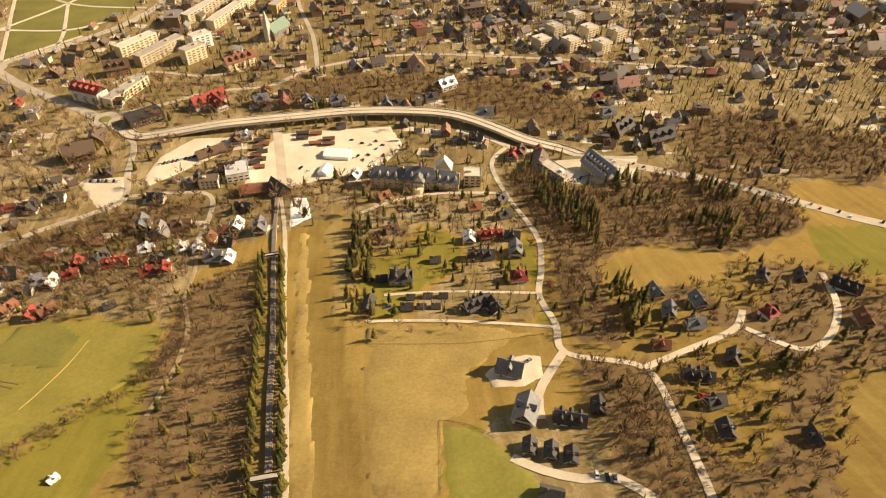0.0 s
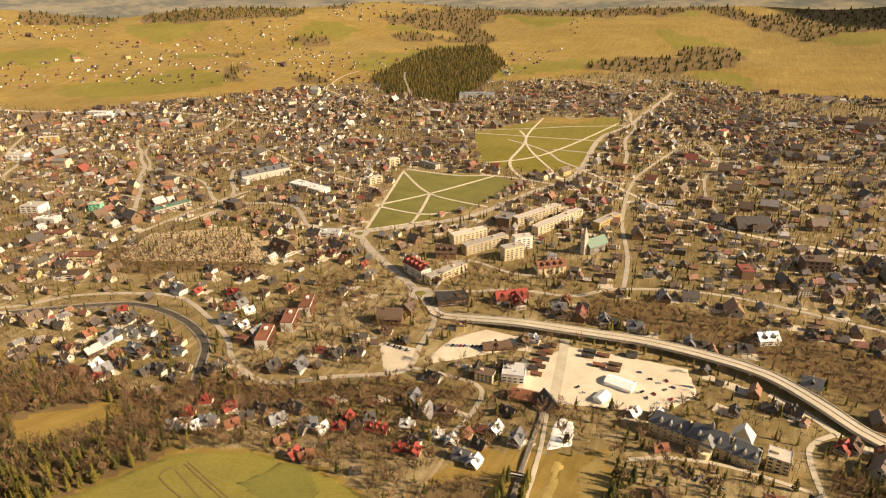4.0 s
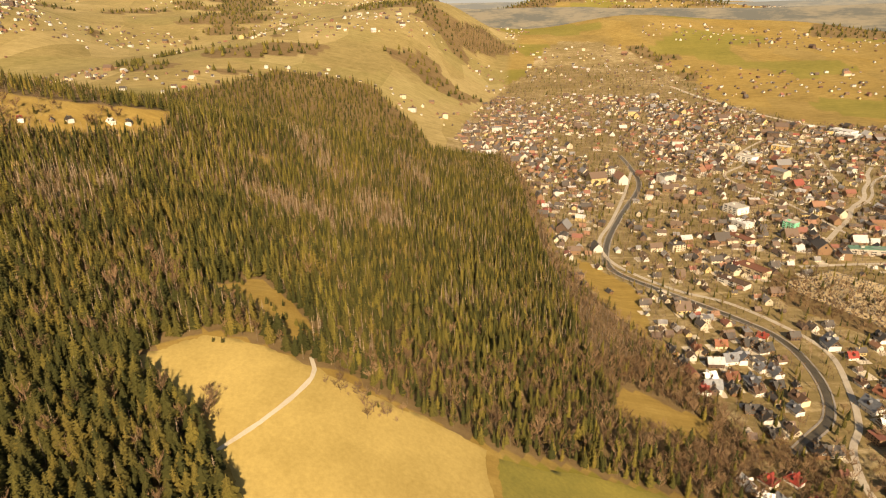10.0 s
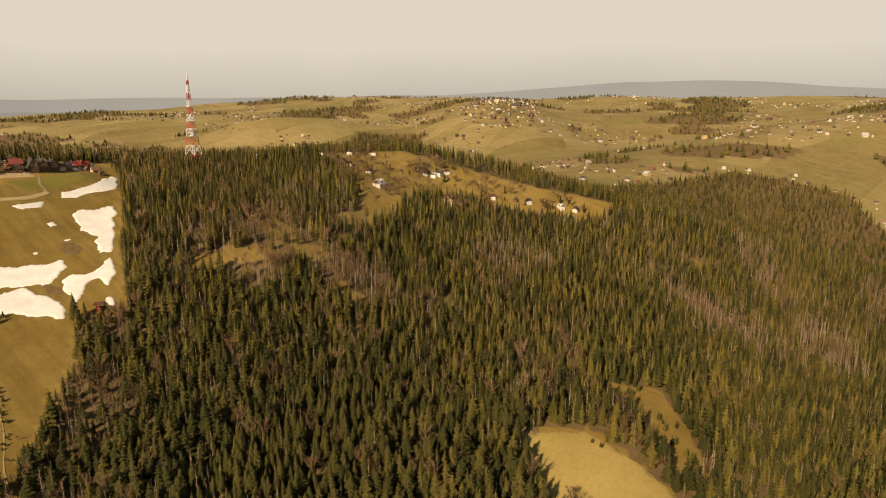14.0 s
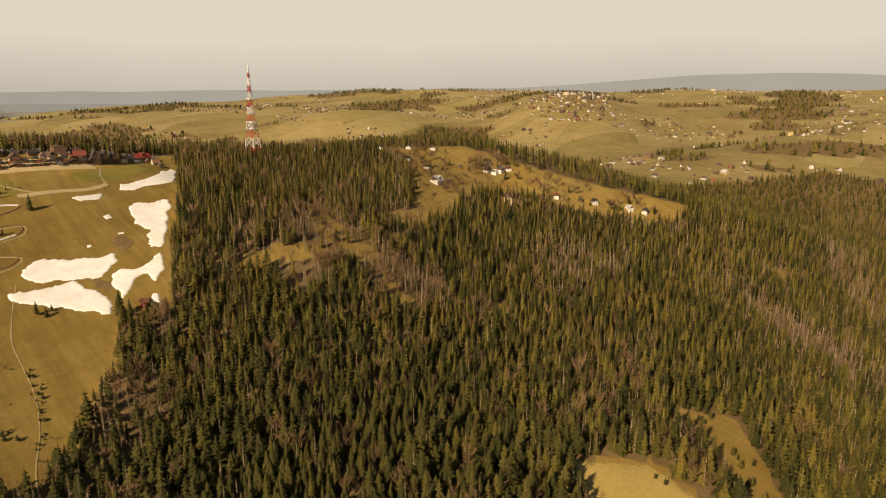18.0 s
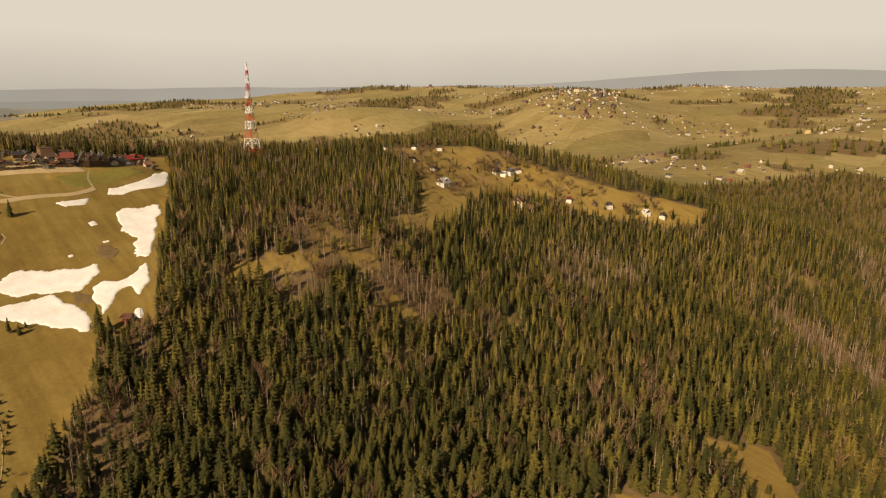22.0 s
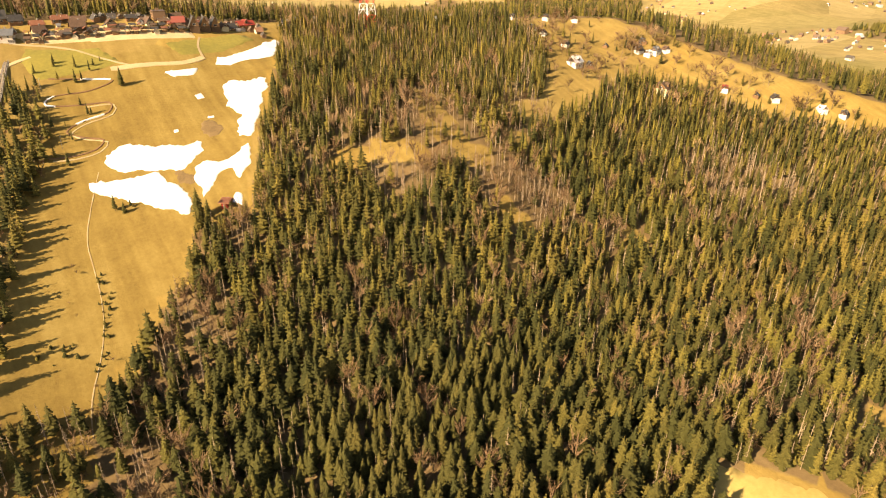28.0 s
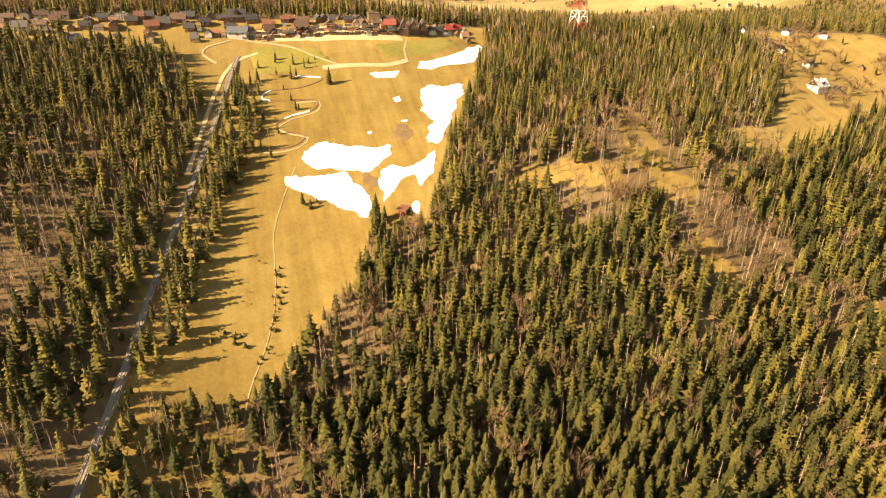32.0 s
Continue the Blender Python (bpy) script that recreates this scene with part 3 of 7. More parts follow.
RNG = random.Random(7)
SPRUCE_MID = [Proto(spruce_shape(RNG, 8, 6, 0, RNG.uniform(0.14, 0.21), RNG.uniform(0.06, 0.26))) for _ in range(10)]
SPRUCE_NEAR = [Proto(spruce_shape(RNG, 12, 7, 3, RNG.uniform(0.14, 0.21), RNG.uniform(0.06, 0.24))) for _ in range(12)]
SPRUCE_FAR = [Proto(spruce_shape(RNG, 5, 4, 0, RNG.uniform(0.15, 0.21), RNG.uniform(0.04, 0.2))) for _ in range(5)]
SPRUCE_TINY = [Proto(spruce_shape(RNG, 2, 3, 0, RNG.uniform(0.17, 0.22), 0.1)) for _ in range(3)]
SNAG = [Proto(snag_shape(RNG, 34)) for _ in range(5)]
BARE_MID = [Proto(bare_shape(RNG, 9, 20, 0.32, 1.0)) for _ in range(8)]
BARE_TINY = [Proto(bare_shape(RNG, 3, 2, 0.34, 4.2)) for _ in range(4)]
BARE_FAR = [Proto(bare_shape(RNG, 4, 4, 0.3, 2.4)) for _ in range(5)]


def stand(protos, x, y, tall, seed, wide=1.0, lo=0.6, hi=1.25):
    """Groups for mass(): a tree at each place."""
    rng = np.random.RandomState(seed)
    n = len(x)
    kind = rng.randint(0, len(protos), n)
    h = tall * rng.uniform(lo, hi, n)
    z = height(x, y)
    # Tint drops round (110, 615): shade of the dense stand put into the colour.
    turn, tint, fat = rng.uniform(0, 6.28, n), np.clip(rng.uniform(0, 1, n) ** 1.7 * 0.95 + 0.18 * rolling(x, y, 0.045, 61), 0, 1) * (1 - swell(x, y, 110, 615, 150, 120, 0.72)), rng.uniform(0.85, 1.2, n) * wide
    return [(p, x[kind == i], y[kind == i], z[kind == i], turn[kind == i], (h * fat)[kind == i], h[kind == i], tint[kind == i], None) for i, p in enumerate(protos)]


# ---- land use ----
RAIL = [(4, 6), (0, 60), (-5, 112), (-16, 204), (-22, 266), (-29, 327), (-33, 430), (-30, 560), (-20, 668), (-9, 725), (-1, 774), (12, 836), (27, 904), (39, 959), (49, 1004)]
RAIL_NP = np.array(RAIL, float)
SKI = [(-12, 97), (-20, 180), (-28, 246), (-37, 331), (-40, 420), (-30, 540), (-6, 640), (2, 692), (14, 735), (24, 785), (33, 838), (40, 877), (60, 930), (74, 976), (120, 985), (190, 985), (250, 1025), (244, 998), (197, 902), (166, 847), (153, 820), (138, 787), (120, 788), (108, 793), (102, 777), (93, 759), (77, 748), (65, 729), (52, 716), (42, 703), (34, 684), (0, 600), (-40, 500), (-80, 420), (-104, 341), (-108, 298), (-139, 259), (-178, 245), (-158, 215), (-72, 201), (-68, 196), (-54, 111), (-57, 50)]
GREEN = [(228, 342), (239, 290), (222, 196), (176, 166), (110, 168), (54, 188), (53, 227), (85, 266), (106, 278), (160, 330), (186, 343)]
MEADOW = [(245, 551), (275, 518), (268, 490), (256, 456), (247, 420), (240, 383), (230, 347), (186, 347), (150, 400), (150, 470), (199, 499)]
GLADE = [(340, 530), (360, 500), (322, 470), (290, 450), (270, 464), (302, 494), (322, 524)]
FOREST = [(256, 1028), (249, 998), (202, 900), (171, 845), (158, 819), (142, 783), (121, 784), (110, 789), (106, 775), (97, 756), (81, 745), (69, 726), (56, 712), (45, 700), (38, 684), (20, 640), (0, 560), (40, 500), (140, 470), (150, 470), (199, 499), (245, 551), (275, 518), (268, 490), (256, 456), (260, 430), (330, 380), (345, 330), (400, 250), (480, 225), (640, 215), (800, 205), (950, 190), (1150, 178), (1280, 195), (1165, 300), (1035, 400), (890, 490), (780, 580), (690, 660), (640, 660), (613, 675), (568, 729), (543, 785), (521, 822), (493, 831), (420, 804), (373, 806), (440, 860), (490, 940), (495, 1000), (420, 1090), (330, 1090)]
FOREST_WEST = [(-28, 600), (-22, 668), (-12, 725), (2, 820), (22, 925), (0, 985), (-64, 1010), (-300, 1030), (-480, 900), (-480, 540), (-60, 560)]
BELT = [(330, 380), (256, 440), (247, 400), (236, 350), (242, 290), (226, 200), (240, 168), (290, 135), (430, 145), (560, 180), (700, 200), (830, 180), (1000, 165), (1290, 165), (1280, 195), (1150, 178), (950, 190), (800, 205), (640, 215), (480, 225), (400, 250), (345, 330)]
WOOD_SOUTH = [(-200, -14), (-243, 42), (-300, 51), (-376, -2), (-432, 69), (-401, 137), (-329, 162), (-277, 140), (-233, 158), (-223, 206), (-219, 252), (-190, 240), (-203, 144), (-197, 66)]
WOOD_RIVER = [(312, 96), (300, 134), (240, 120), (170, 82), (112, 48), (66, 30), (66, 12), (118, 22), (180, 52), (240, 84)]
SPRUCE_SOUTH = [(-285, 38), (-344, 21), (-399, 64), (-384, 135), (-333, 155), (-281, 140), (-262, 100)]
WOOD_RAIL = [(49, 152), (14, 124), (-4, 185), (-13, 265), (-24, 330), (30, 330), (45, 280), (50, 218)]
WOOD_BANK = [(14, -157), (-59, -148), (-144, -146), (-240, -90), (-303, -58), (-324, -114), (-239, -188), (-71, -217), (5, -196)]
WOOD_WEST = [(-381, -1), (-510, 79), (-586, -16), (-465, -90), (-395, -72)]
WOOD_LANE = [(-185, 252), (-222, 262), (-232, 285), (-222, 360), (-180, 360), (-183, 300)]
WOOD_MID = [(618, -46), (539, -36), (458, -85), (398, -117), (497, -189), (613, -114)]
WOOD_FAR = [(1106, -1591), (914, -1362), (636, -1273), (704, -1954), (923, -2306), (1112, -2094)]
FIELD_FAR = [(2323, -728), (2035, -668), (1668, -755), (1264, -1259), (1133, -1593), (1220, -2155), (2303, -1660), (2597, -976)]
FIELD_PARK = [(441, -936), (310, -1171), (138, -1215), (133, -723), (186, -664), (322, -674)]
PARK = [(350, -280), (442, -578), (390, -590), (269, -615), (215, -575), (251, -418), (301, -323)]
CEMETERY = [(601, -63), (630, -150), (530, -223), (438, -184), (410, -130), (479, -105), (559, -71)]
FIELD_FOOT = [(710, 165), (595, 117), (500, 135), (454, 166), (584, 178)]
FIELD_A = [(-230, 165), (-282, 156), (-306, 189), (-267, 205), (-237, 188)]
FIELD_B = [(-405, 134), (-560, 134), (-560, 230), (-414, 205), (-378, 185)]
FIELD_C = [(-215, 420), (-270, 345), (-330, 290), (-420, 280), (-600, 320), (-500, 420)]
FIELD_D = [(-109, 293), (-124, 298), (-134, 308), (-146, 327), (-150, 345), (-140, 420), (-103, 420)]
FOREST_BACK = [(520, 1010), (585, 960), (612, 880), (606, 826), (632, 742), (675, 680), (790, 600), (900, 510), (1050, 430), (1250, 330), (1500, 350), (1750, 480), (1700, 740), (1300, 900), (1000, 880), (850, 1000), (700, 1120), (520, 1150)]
FOREST_TOP = [(-480, 1080), (-100, 1055), (100, 1050), (240, 1060), (330, 1095), (450, 1100), (420, 1180), (-480, 1180)]


CLEAR = [(224, 789, 34, 14, -10), (206, 793, 14, 12, 0), (245, 783, 18, 16, 0), (283, 800, 20, 26, -20), (292, 838, 14, 30, -10), (288, 768, 18, 16, 10), (330, 782, 26, 14, 20), (380, 812, 30, 22, 20), (347, 890, 10, 24, -10), (285, 716, 10, 18, 10), (257, 684, 9, 10, 0), (350, 681, 11, 13, 0), (537, 581, 10, 18, 30), (653, 559, 12, 16, 30), (639, 603, 9, 14, 20), (470, 640, 14, 9, 0)]
SLOPE_END = [(-26, 590), (-14, 668), (-6, 704), (8, 708), (24, 700), (38, 700), (44, 700), (37, 684), (20, 640), (0, 580)]
RIDGE_WOOD = [(3036, 153), (3289, -21), (3002, -160), (2905, -30), (2800, 90), (2850, 160)]
THIN = [(300, 735, 40, 44, 50), (290, 815, 50, 34, 20), (235, 770, 36, 26, 0), (88, 715, 22, 36, -30), (50, 672, 26, 30, 0), (130, 770, 16, 12, 0), (480, 690, 40, 60, 40), (620, 420, 60, 40, 20), (-70, 800, 40, 60, 0), (-60, 680, 40, 30, 0), (720, 500, 90, 30, 30), (560, 520, 30, 80, -20), (840, 380, 80, 30, 20)]
BELT_GLADE = [(356, 220), (352, 196), (322, 156), (298, 170), (300, 222), (318, 238)]
GARDENS = [(-62, 20), (-70, 205), (-160, 214), (-186, 222), (-190, 160), (-196, 110), (-188, 40), (-130, 30)]
VILLAS = [(-222, 255), (-228, 200), (-300, 195), (-330, 170), (-400, 195), (-440, 250), (-420, 285), (-330, 290), (-270, 350), (-215, 420), (-190, 420), (-215, 300)]
LANE_SIDE = [(30, 60), (50, 150), (54, 184), (110, 164), (176, 162), (225, 192), (240, 165), (300, 135), (290, 60), (100, 40)]
SHACKS = [(-130, 292), (-180, 298), (-190, 350), (-142, 350)]

BUSHES = [(206, 500), (214, 496), (199, 498), (240, 420), (234, 412), (230, 408), (246, 432)]
YOUNG = [(271, 540), (262, 548), (256, 545), (276, 528), (334, 508), (318, 486), (296, 470), (288, 456), (238, 416), (268, 505)]


def cover(x, y):
    """How far the land is built on, green, or wooded."""
    up = side(FOOT, x, y)
    r = np.hypot(x, y - 420)
    built = (~up | (height(x, y) < 14)) & (r < 2300 + 400 * rolling(x, y, 0.004, 21) + swell(x, y, 2700, -420, 700, 260, 1500, -8)) & (x < 2600 + swell(x, y, 2700, -420, 700, 260, 1500, -8))
    built &= free_of([FIELD_FAR, FIELD_PARK, FIELD_FOOT, FIELD_A, FIELD_B, FIELD_C, FIELD_D, SKI, PARK], x, y)
    built |= inside(LANE_SIDE, x, y) | inside(SHACKS, x, y) | (inside(GARDENS, x, y) & (rolling(x, y, 0.06, 51) > 0))
    wood = inside(VILLAS, x, y) & (rolling(x, y, 0.05, 52) > 0.05)
    for p in (RIDGE_WOOD, FOREST, FOREST_WEST, BELT, WOOD_SOUTH, WOOD_RIVER, WOOD_RAIL, WOOD_BANK, WOOD_WEST, WOOD_LANE, WOOD_MID, WOOD_FAR, FOREST_BACK, FOREST_TOP):
        wood |= inside(p, x, y)
    for cx, cy, rx, ry, turn in CLEAR:
        wood &= swell(x, y, cx, cy, rx, ry, 1.0, turn) + 0.25 * rolling(x, y, 0.09, 65) < 0.5
    far = (r > 1300) & ~built
    back_woods = (y > 1120) & (r < 2600) & (x < 1.25 * (y - 420)) & (rolling(x, y, 0.006, 55) + 0.5 * rolling(x, y, 0.017, 56) > -0.3)
    wood |= back_woods & ~built
    wood |= (r > 2300) & (y < -900) & (x < 1.1 * (420 - y)) & (rolling(x, y, 0.004, 58) + 0.4 * rolling(x, y, 0.012, 59) > 0.5 - 0.75 * smooth(r, 3100, 3500)) & free_of([FIELD_FAR], x, y)
    wood |= far & (rolling(x, y, 0.005, 31) + 0.5 * rolling(x, y, 0.014, 32) > np.where(up | (r > 3500), 0.22, 0.55))
    green = inside(GREEN, x, y) | inside([(45, 190), (53, 227), (85, 266), (120, 300), (140, 335), (60, 335), (46, 290), (42, 240)], x, y) | inside(FIELD_D, x, y) | inside(FIELD_B, x, y) | (inside(GARDENS, x, y) & (rolling(x, y, 0.06, 51) < -0.1)) | (far & (rolling(x, y, 0.006, 33) > 0.2)) | inside(PARK, x, y) | (inside(FIELD_PARK, x, y) & (rolling(x, y, 0.012, 35) > -0.2))
    return built & ~wood, green & ~wood, wood & free_of([GLADE, BELT_GLADE], x, y)


def build_ground():
    cx, cy, na = 60.0, 430.0, 600
    radii = np.r_[0.5, np.arange(8, 1300, 8), 1300 + np.cumsum(np.linspace(10, 110, 60))]
    radii = np.r_[radii[radii < 4900], 4930]
    a = np.linspace(0, 2 * np.pi, na, endpoint=False)
    x, y = cx + radii[:, None] * np.cos(a), cy + radii[:, None] * np.sin(a)
    z = height(x, y)
    nr = len(radii)
    i, j = np.meshgrid(np.arange(nr - 1), np.arange(na), indexing="ij")
    q = np.stack([i * na + j, (i + 1) * na + j, (i + 1) * na + (j + 1) % na, i * na + (j + 1) % na], -1).reshape(-1, 4)
    me = bpy.data.meshes.new("ground")
    me.vertices.add(nr * na)
    me.vertices.foreach_set("co", np.stack([x, y, z], -1).ravel().astype(np.float32))
    me.loops.add(q.size)
    me.loops.foreach_set("vertex_index", q.ravel().astype(np.int32))
    me.polygons.add(len(q))
    me.polygons.foreach_set("loop_start", np.arange(0, q.size, 4).astype(np.int32))
    me.polygons.foreach_set("use_smooth", np.ones(len(q), bool))
    built, green, wood = cover(x.ravel(), y.ravel())
    at = me.attributes.new("cover", "FLOAT_COLOR", "POINT")
    at.data.foreach_set("color", np.c_[built, green, wood, (inside(VILLAS, x.ravel(), y.ravel()) | inside(FIELD_C, x.ravel(), y.ravel())) | inside(SKI, x.ravel(), y.ravel()) & (((y.ravel() > 560 + 60 * rolling(x.ravel(), y.ravel(), 0.03, 54)) | (np.abs(along(RAIL_NP, x.ravel(), y.ravel())[0] - 32) < 9 + 10 * rolling(x.ravel(), y.ravel(), 0.05, 66))))].ravel().astype(np.float32))
    fx, fy = x.ravel(), y.ravel()
    # Painted haze grows with distance, mostly on the upper side of the foot line.
    far_haze = me.attributes.new("hazed_pasture", "FLOAT", "POINT")
    far_haze.data.foreach_set("value", (np.where(side(FOOT, fx, fy), 1.0, 0.15) * smooth(np.hypot(fx, fy - 420), 1150, 1500)).astype(np.float32))
    me.materials.append(M["ground"])
    me.update()
    me.validate()
    tagged(new("ground", me), "straw-yellow hill and valley land in early spring", "ground", kind="structure")


build_ground()

# ---- roads, tracks and open surfaces ----
VIADUCT = [(165, -112), (148, -96), (101, -99), (48, -105), (-8, -111), (-62, -116), (-117, -112), (-163, -101), (-200, -75), (-229, -52), (-264, -34), (-291, -12)]
WAYS.append((np.array(VIADUCT, float), 20))
road("road_1", [(-291, -12), (-361, 35), (-397, 64), (-429, 98), (-464, 133), (-560, 210), (-700, 300)], 12.8, "asphalt", "wide pale asphalt road leading out of town")
road("road_2", [(190, -130), (217, -153), (298, -214), (345, -258)], 11.0, "asphalt", "pale asphalt street between two roundabouts")
road("road_3", [(356, -270), (310, -310), (285, -332), (228, -404), (178, -550), (136, -682), (150, -984), (104, -1178), (61, -1711)], 11.0, "asphalt", "long pale avenue beside the park")
road("road_4", [(356, -262), (430, -260), (520, -330), (640, -300), (760, -380), (1000, -420), (1300, -560)], 6.8, "asphalt", "town street lined with houses")
road("road_5", [(178, -118), (150, -84), (142, -34), (135, 8), (158, 27), (188, 43), (240, 75), (293, 58), (325, 31), (372, 6), (436, -17), (495, -3), (551, 27), (594, 75), (677, 119), (760, 114), (848, 68), (991, -1), (1150, -70)], 5.4, "asphalt", "pale street that follows the river")
road("road_6", [(135, 4), (97, 2), (63, 8), (56, 45), (58, 84)], 4.1, "asphalt", "narrow lane to the houses under the slope")
road("road_7", [(-210, -45), (-190, -16), (-192, 50), (-200, 117), (-193, 159), (-183, 192), (-185, 223), (-183, 250), (-217, 265), (-223, 279), (-220, 311), (-215, 351), (-200, 420)], 4.1, "gravel", "pale gravel lane along the wood")
road("road_8", [(-222, 268), (-248, 258), (-270, 250), (-288, 241), (-300, 226)], 4.1, "gravel", "gravel drive to the villas")
road("road_9", [(-373, 194), (-358, 230), (-334, 257), (-312, 265), (-292, 243)], 4.1, "gravel", "pale gravel yard road")
road("road_10", [(-183, 248), (-172, 262), (-160, 280), (-157, 297)], 4.8, "gravel", "rutted gravel track at the building site")
road("road_11", [(-214, -43), (-190, -66), (-165, -80)], 6.1, "gravel", "slip road under the viaduct")
road("road_12", [(-231, -56), (-268, -25), (-329, -9)], 5.4, "asphalt", "hotel drive of pale asphalt")
road("road_13", [(-69, 60), (-95, 44), (-125, 36), (-150, 36), (-186, 42)], 4.1, "gravel", "pale lane below the palace")
road("road_14", [(-72, 205), (-115, 210), (-158, 219), (-183, 226)], 2.7, "gravel", "gravel lane along the field edge")
road("road_15", [(-84, 178), (-130, 180), (-184, 190)], 2.7, "gravel", "narrow gravel lane between gardens")
road("road_16", [(-138, 318), (-150, 327), (-166, 334), (-180, 335), (-192, 348)], 4.8, "gravel", "pale gravel yard behind three dark houses")
road("road_17", [(60, -236), (110, -225), (170, -240), (205, -215)], 4.8, "asphalt", "town street by the red hotel")
road("road_18", [(190, -140), (140, -160), (90, -185), (30, -195), (-20, -235), (-130, -262), (-300, -235), (-500, -190)], 5.4, "asphalt", "town street above the river wood")
road("road_19", [(-20, -235), (-10, -330), (20, -480), (30, -700), (-20, -950)], 5.4, "asphalt", "pale pedestrian street through the town")
road("road_20", [(1450, -520), (1300, -380), (1190, -330), (1090, -240), (900, -260), (760, -260)], 6.1, "asphalt", "wide street through the far town")
road("road_21", [(2287, -620), (1986, -664), (1739, -714), (1500, -800), (1347, -868), (1142, -856), (918, -835), (809, -881)], 13, "asphalt", "wide pale road through the far town")
road("road_22", [(645, -117), (645, -209), (638, -320), (621, -405)], 6, "asphalt", "town street beside the cemetery")
road("road_23", [(442, -591), (343, -587), (259, -613), (137, -600)], 7, "asphalt", "pale street above the park")
road("track_1", [(262, 452), (243, 449), (205, 466), (166, 496)], 2.4, "gravel", "pale gravel track across the dry meadow", "track", wave=0.2)
road("track_2", [(0, 22), (-8, 71), (-13, 110), (-22, 200), (-30, 262), (-37, 331), (-44, 420)], 3.2, "gravel", "pale path beside the funicular", "track", wave=0.2)
road("track_3", [(38, 690), (41, 708), (51, 736), (56, 763), (58, 804), (65, 830), (75, 858)], 0.4, "dirt", "worn dirt track down the ski slope", "track", lift=0.2, wave=0.8)
road("track_4", [(12, 860), (26, 930), (40, 975), (60, 990)], 2.4, "dirt", "dirt path beside the funicular", "track", wave=0.3)
road("promenade", [(15, -100), (9, -61), (3, -18), (0, 12)], 9, "paving", "sand-coloured promenade under the viaduct", "promenade")
patch("car_park", [(183, -24), (140, -29), (134, 12), (153, 20)], "paving", "pale car park with few cars", "car park", keep=True)
patch("car_park", [(126, -22), (119, -58), (93, -89), (53, -88), (60, -59), (92, -31), (118, -10)], "paving", "pale car park beside the viaduct", "car park", keep=True)
patch("market_square", [(36, 6), (33, -52), (8, -90), (-99, -95), (-111, -56), (-87, -20), (-9, 3)], "paving", "bare sand-coloured market ground", "square", keep=True)
patch("yard", [(-330, -14), (-250, -14), (-232, 8), (-250, 35), (-300, 42), (-318, 20)], "gravel", "gravel yard round the hotel", "yard", keep=True)
patch("yard", [(-134, 262), (-146, 250), (-162, 244), (-172, 250), (-166, 268), (-152, 274), (-138, 272)], "gravel", "bare pale ground of a building site", "yard", ragged=2.5)
patch("lawn", PARK, "lawn", "green park lawn", "lawn", cell=8, keep=True)
patch("lawn", FIELD_D, "lawn", "mown green field", "lawn", cell=5, ragged=1)
patch("meadow", GREEN, "meadow_green", "green meadow on the shoulder of the hill", "meadow", cell=5, ragged=3, lift=0.25)
patch("meadow", MEADOW, "straw", "dry straw-coloured meadow", "meadow", cell=5, ragged=4, lift=0.22)
for k, pts in enumerate([[(350, -280), (442, -578)], [(392, -380), (336, -470), (269, -615)], [(440, -573), (336, -470), (223, -443)], [(301, -323), (308, -368), (336, -470)], [(350, -282), (280, -352)], [(392, -380), (308, -372), (262, -400)]]):
    road(f"park_path_{k + 1}", pts, 4.5, "gravel", "pale gravel park path", "path", lift=0.55)
for k, pts in enumerate([[(441, -936), (250, -950), (140, -960)], [(322, -690), (230, -800), (138, -1150)], [(180, -680), (300, -900), (330, -1150)]]):
    road(f"park_path_{k + 7}", pts, 4.5, "gravel", "pale path across the dry common", "path", lift=0.55)
road("track_8", [(58, 84), (50, 120), (48, 158), (38, 191), (37, 221), (42, 262)], 2.4, "dirt", "narrow dirt path below the meadow", "track", wave=0.3)
RIVER = [(1300, -95), (1191, -81), (1044, -48), (868, 48), (745, 108), (660, 128), (594, 92), (519, 40), (464, 14), (395, 20), (340, 46), (312, 82), (296, 104)]
road("river", RIVER, 6, "water", "shallow brown river between stone banks", "river", lift=0.15)
for sgn in (-1, 1):
    c = curve_points(RIVER, 8)
    d = np.gradient(c, axis=0)
    d /= np.linalg.norm(d, axis=1, keepdims=True)
    bank = c + sgn * 4.4 * np.stack([-d[:, 1], d[:, 0]], 1)
    tagged(new(f"river_bank_{1 if sgn > 0 else 2}", ribbon_mesh("river_bank", [tuple(p) for p in bank[::3]], 1.6, ["stone"], 0.4)), "low stone river bank", "river bank", kind="structure")
for k, (x, y, r) in enumerate([(190, -133, 15), (351, -265, 14)]):
    s = Shape()
    ring = [(math.cos(6.2832 * i / 32), math.sin(6.2832 * i / 32)) for i in range(32)]
    s.add([(x + q * r * c, y + q * r * v, 0.62) for q in (1.0, 0.42) for c, v in ring], [(i, (i + 1) % 32, 32 + (i + 1) % 32, 32 + i) for i in range(32)])
    tagged(new(f"roundabout_{k + 1}", s.mesh("roundabout", "asphalt")), "pale asphalt roundabout", "roundabout", kind="structure")
    s = Shape().add([(x + 0.42 * r * c, y + 0.42 * r * v, 0.5) for c, v in ring] + [(x + 0.3 * r * c, y + 0.3 * r * v, 1.1) for c, v in ring] + [(x, y, 1.3)], [(i, (i + 1) % 32, 32 + (i + 1) % 32, 32 + i) for i in range(32)] + [(32 + i, 32 + (i + 1) % 32, 64) for i in range(32)])
    tagged(new("traffic_island", s.mesh("traffic_island", "lawn")), "round grassed traffic island", "traffic island")
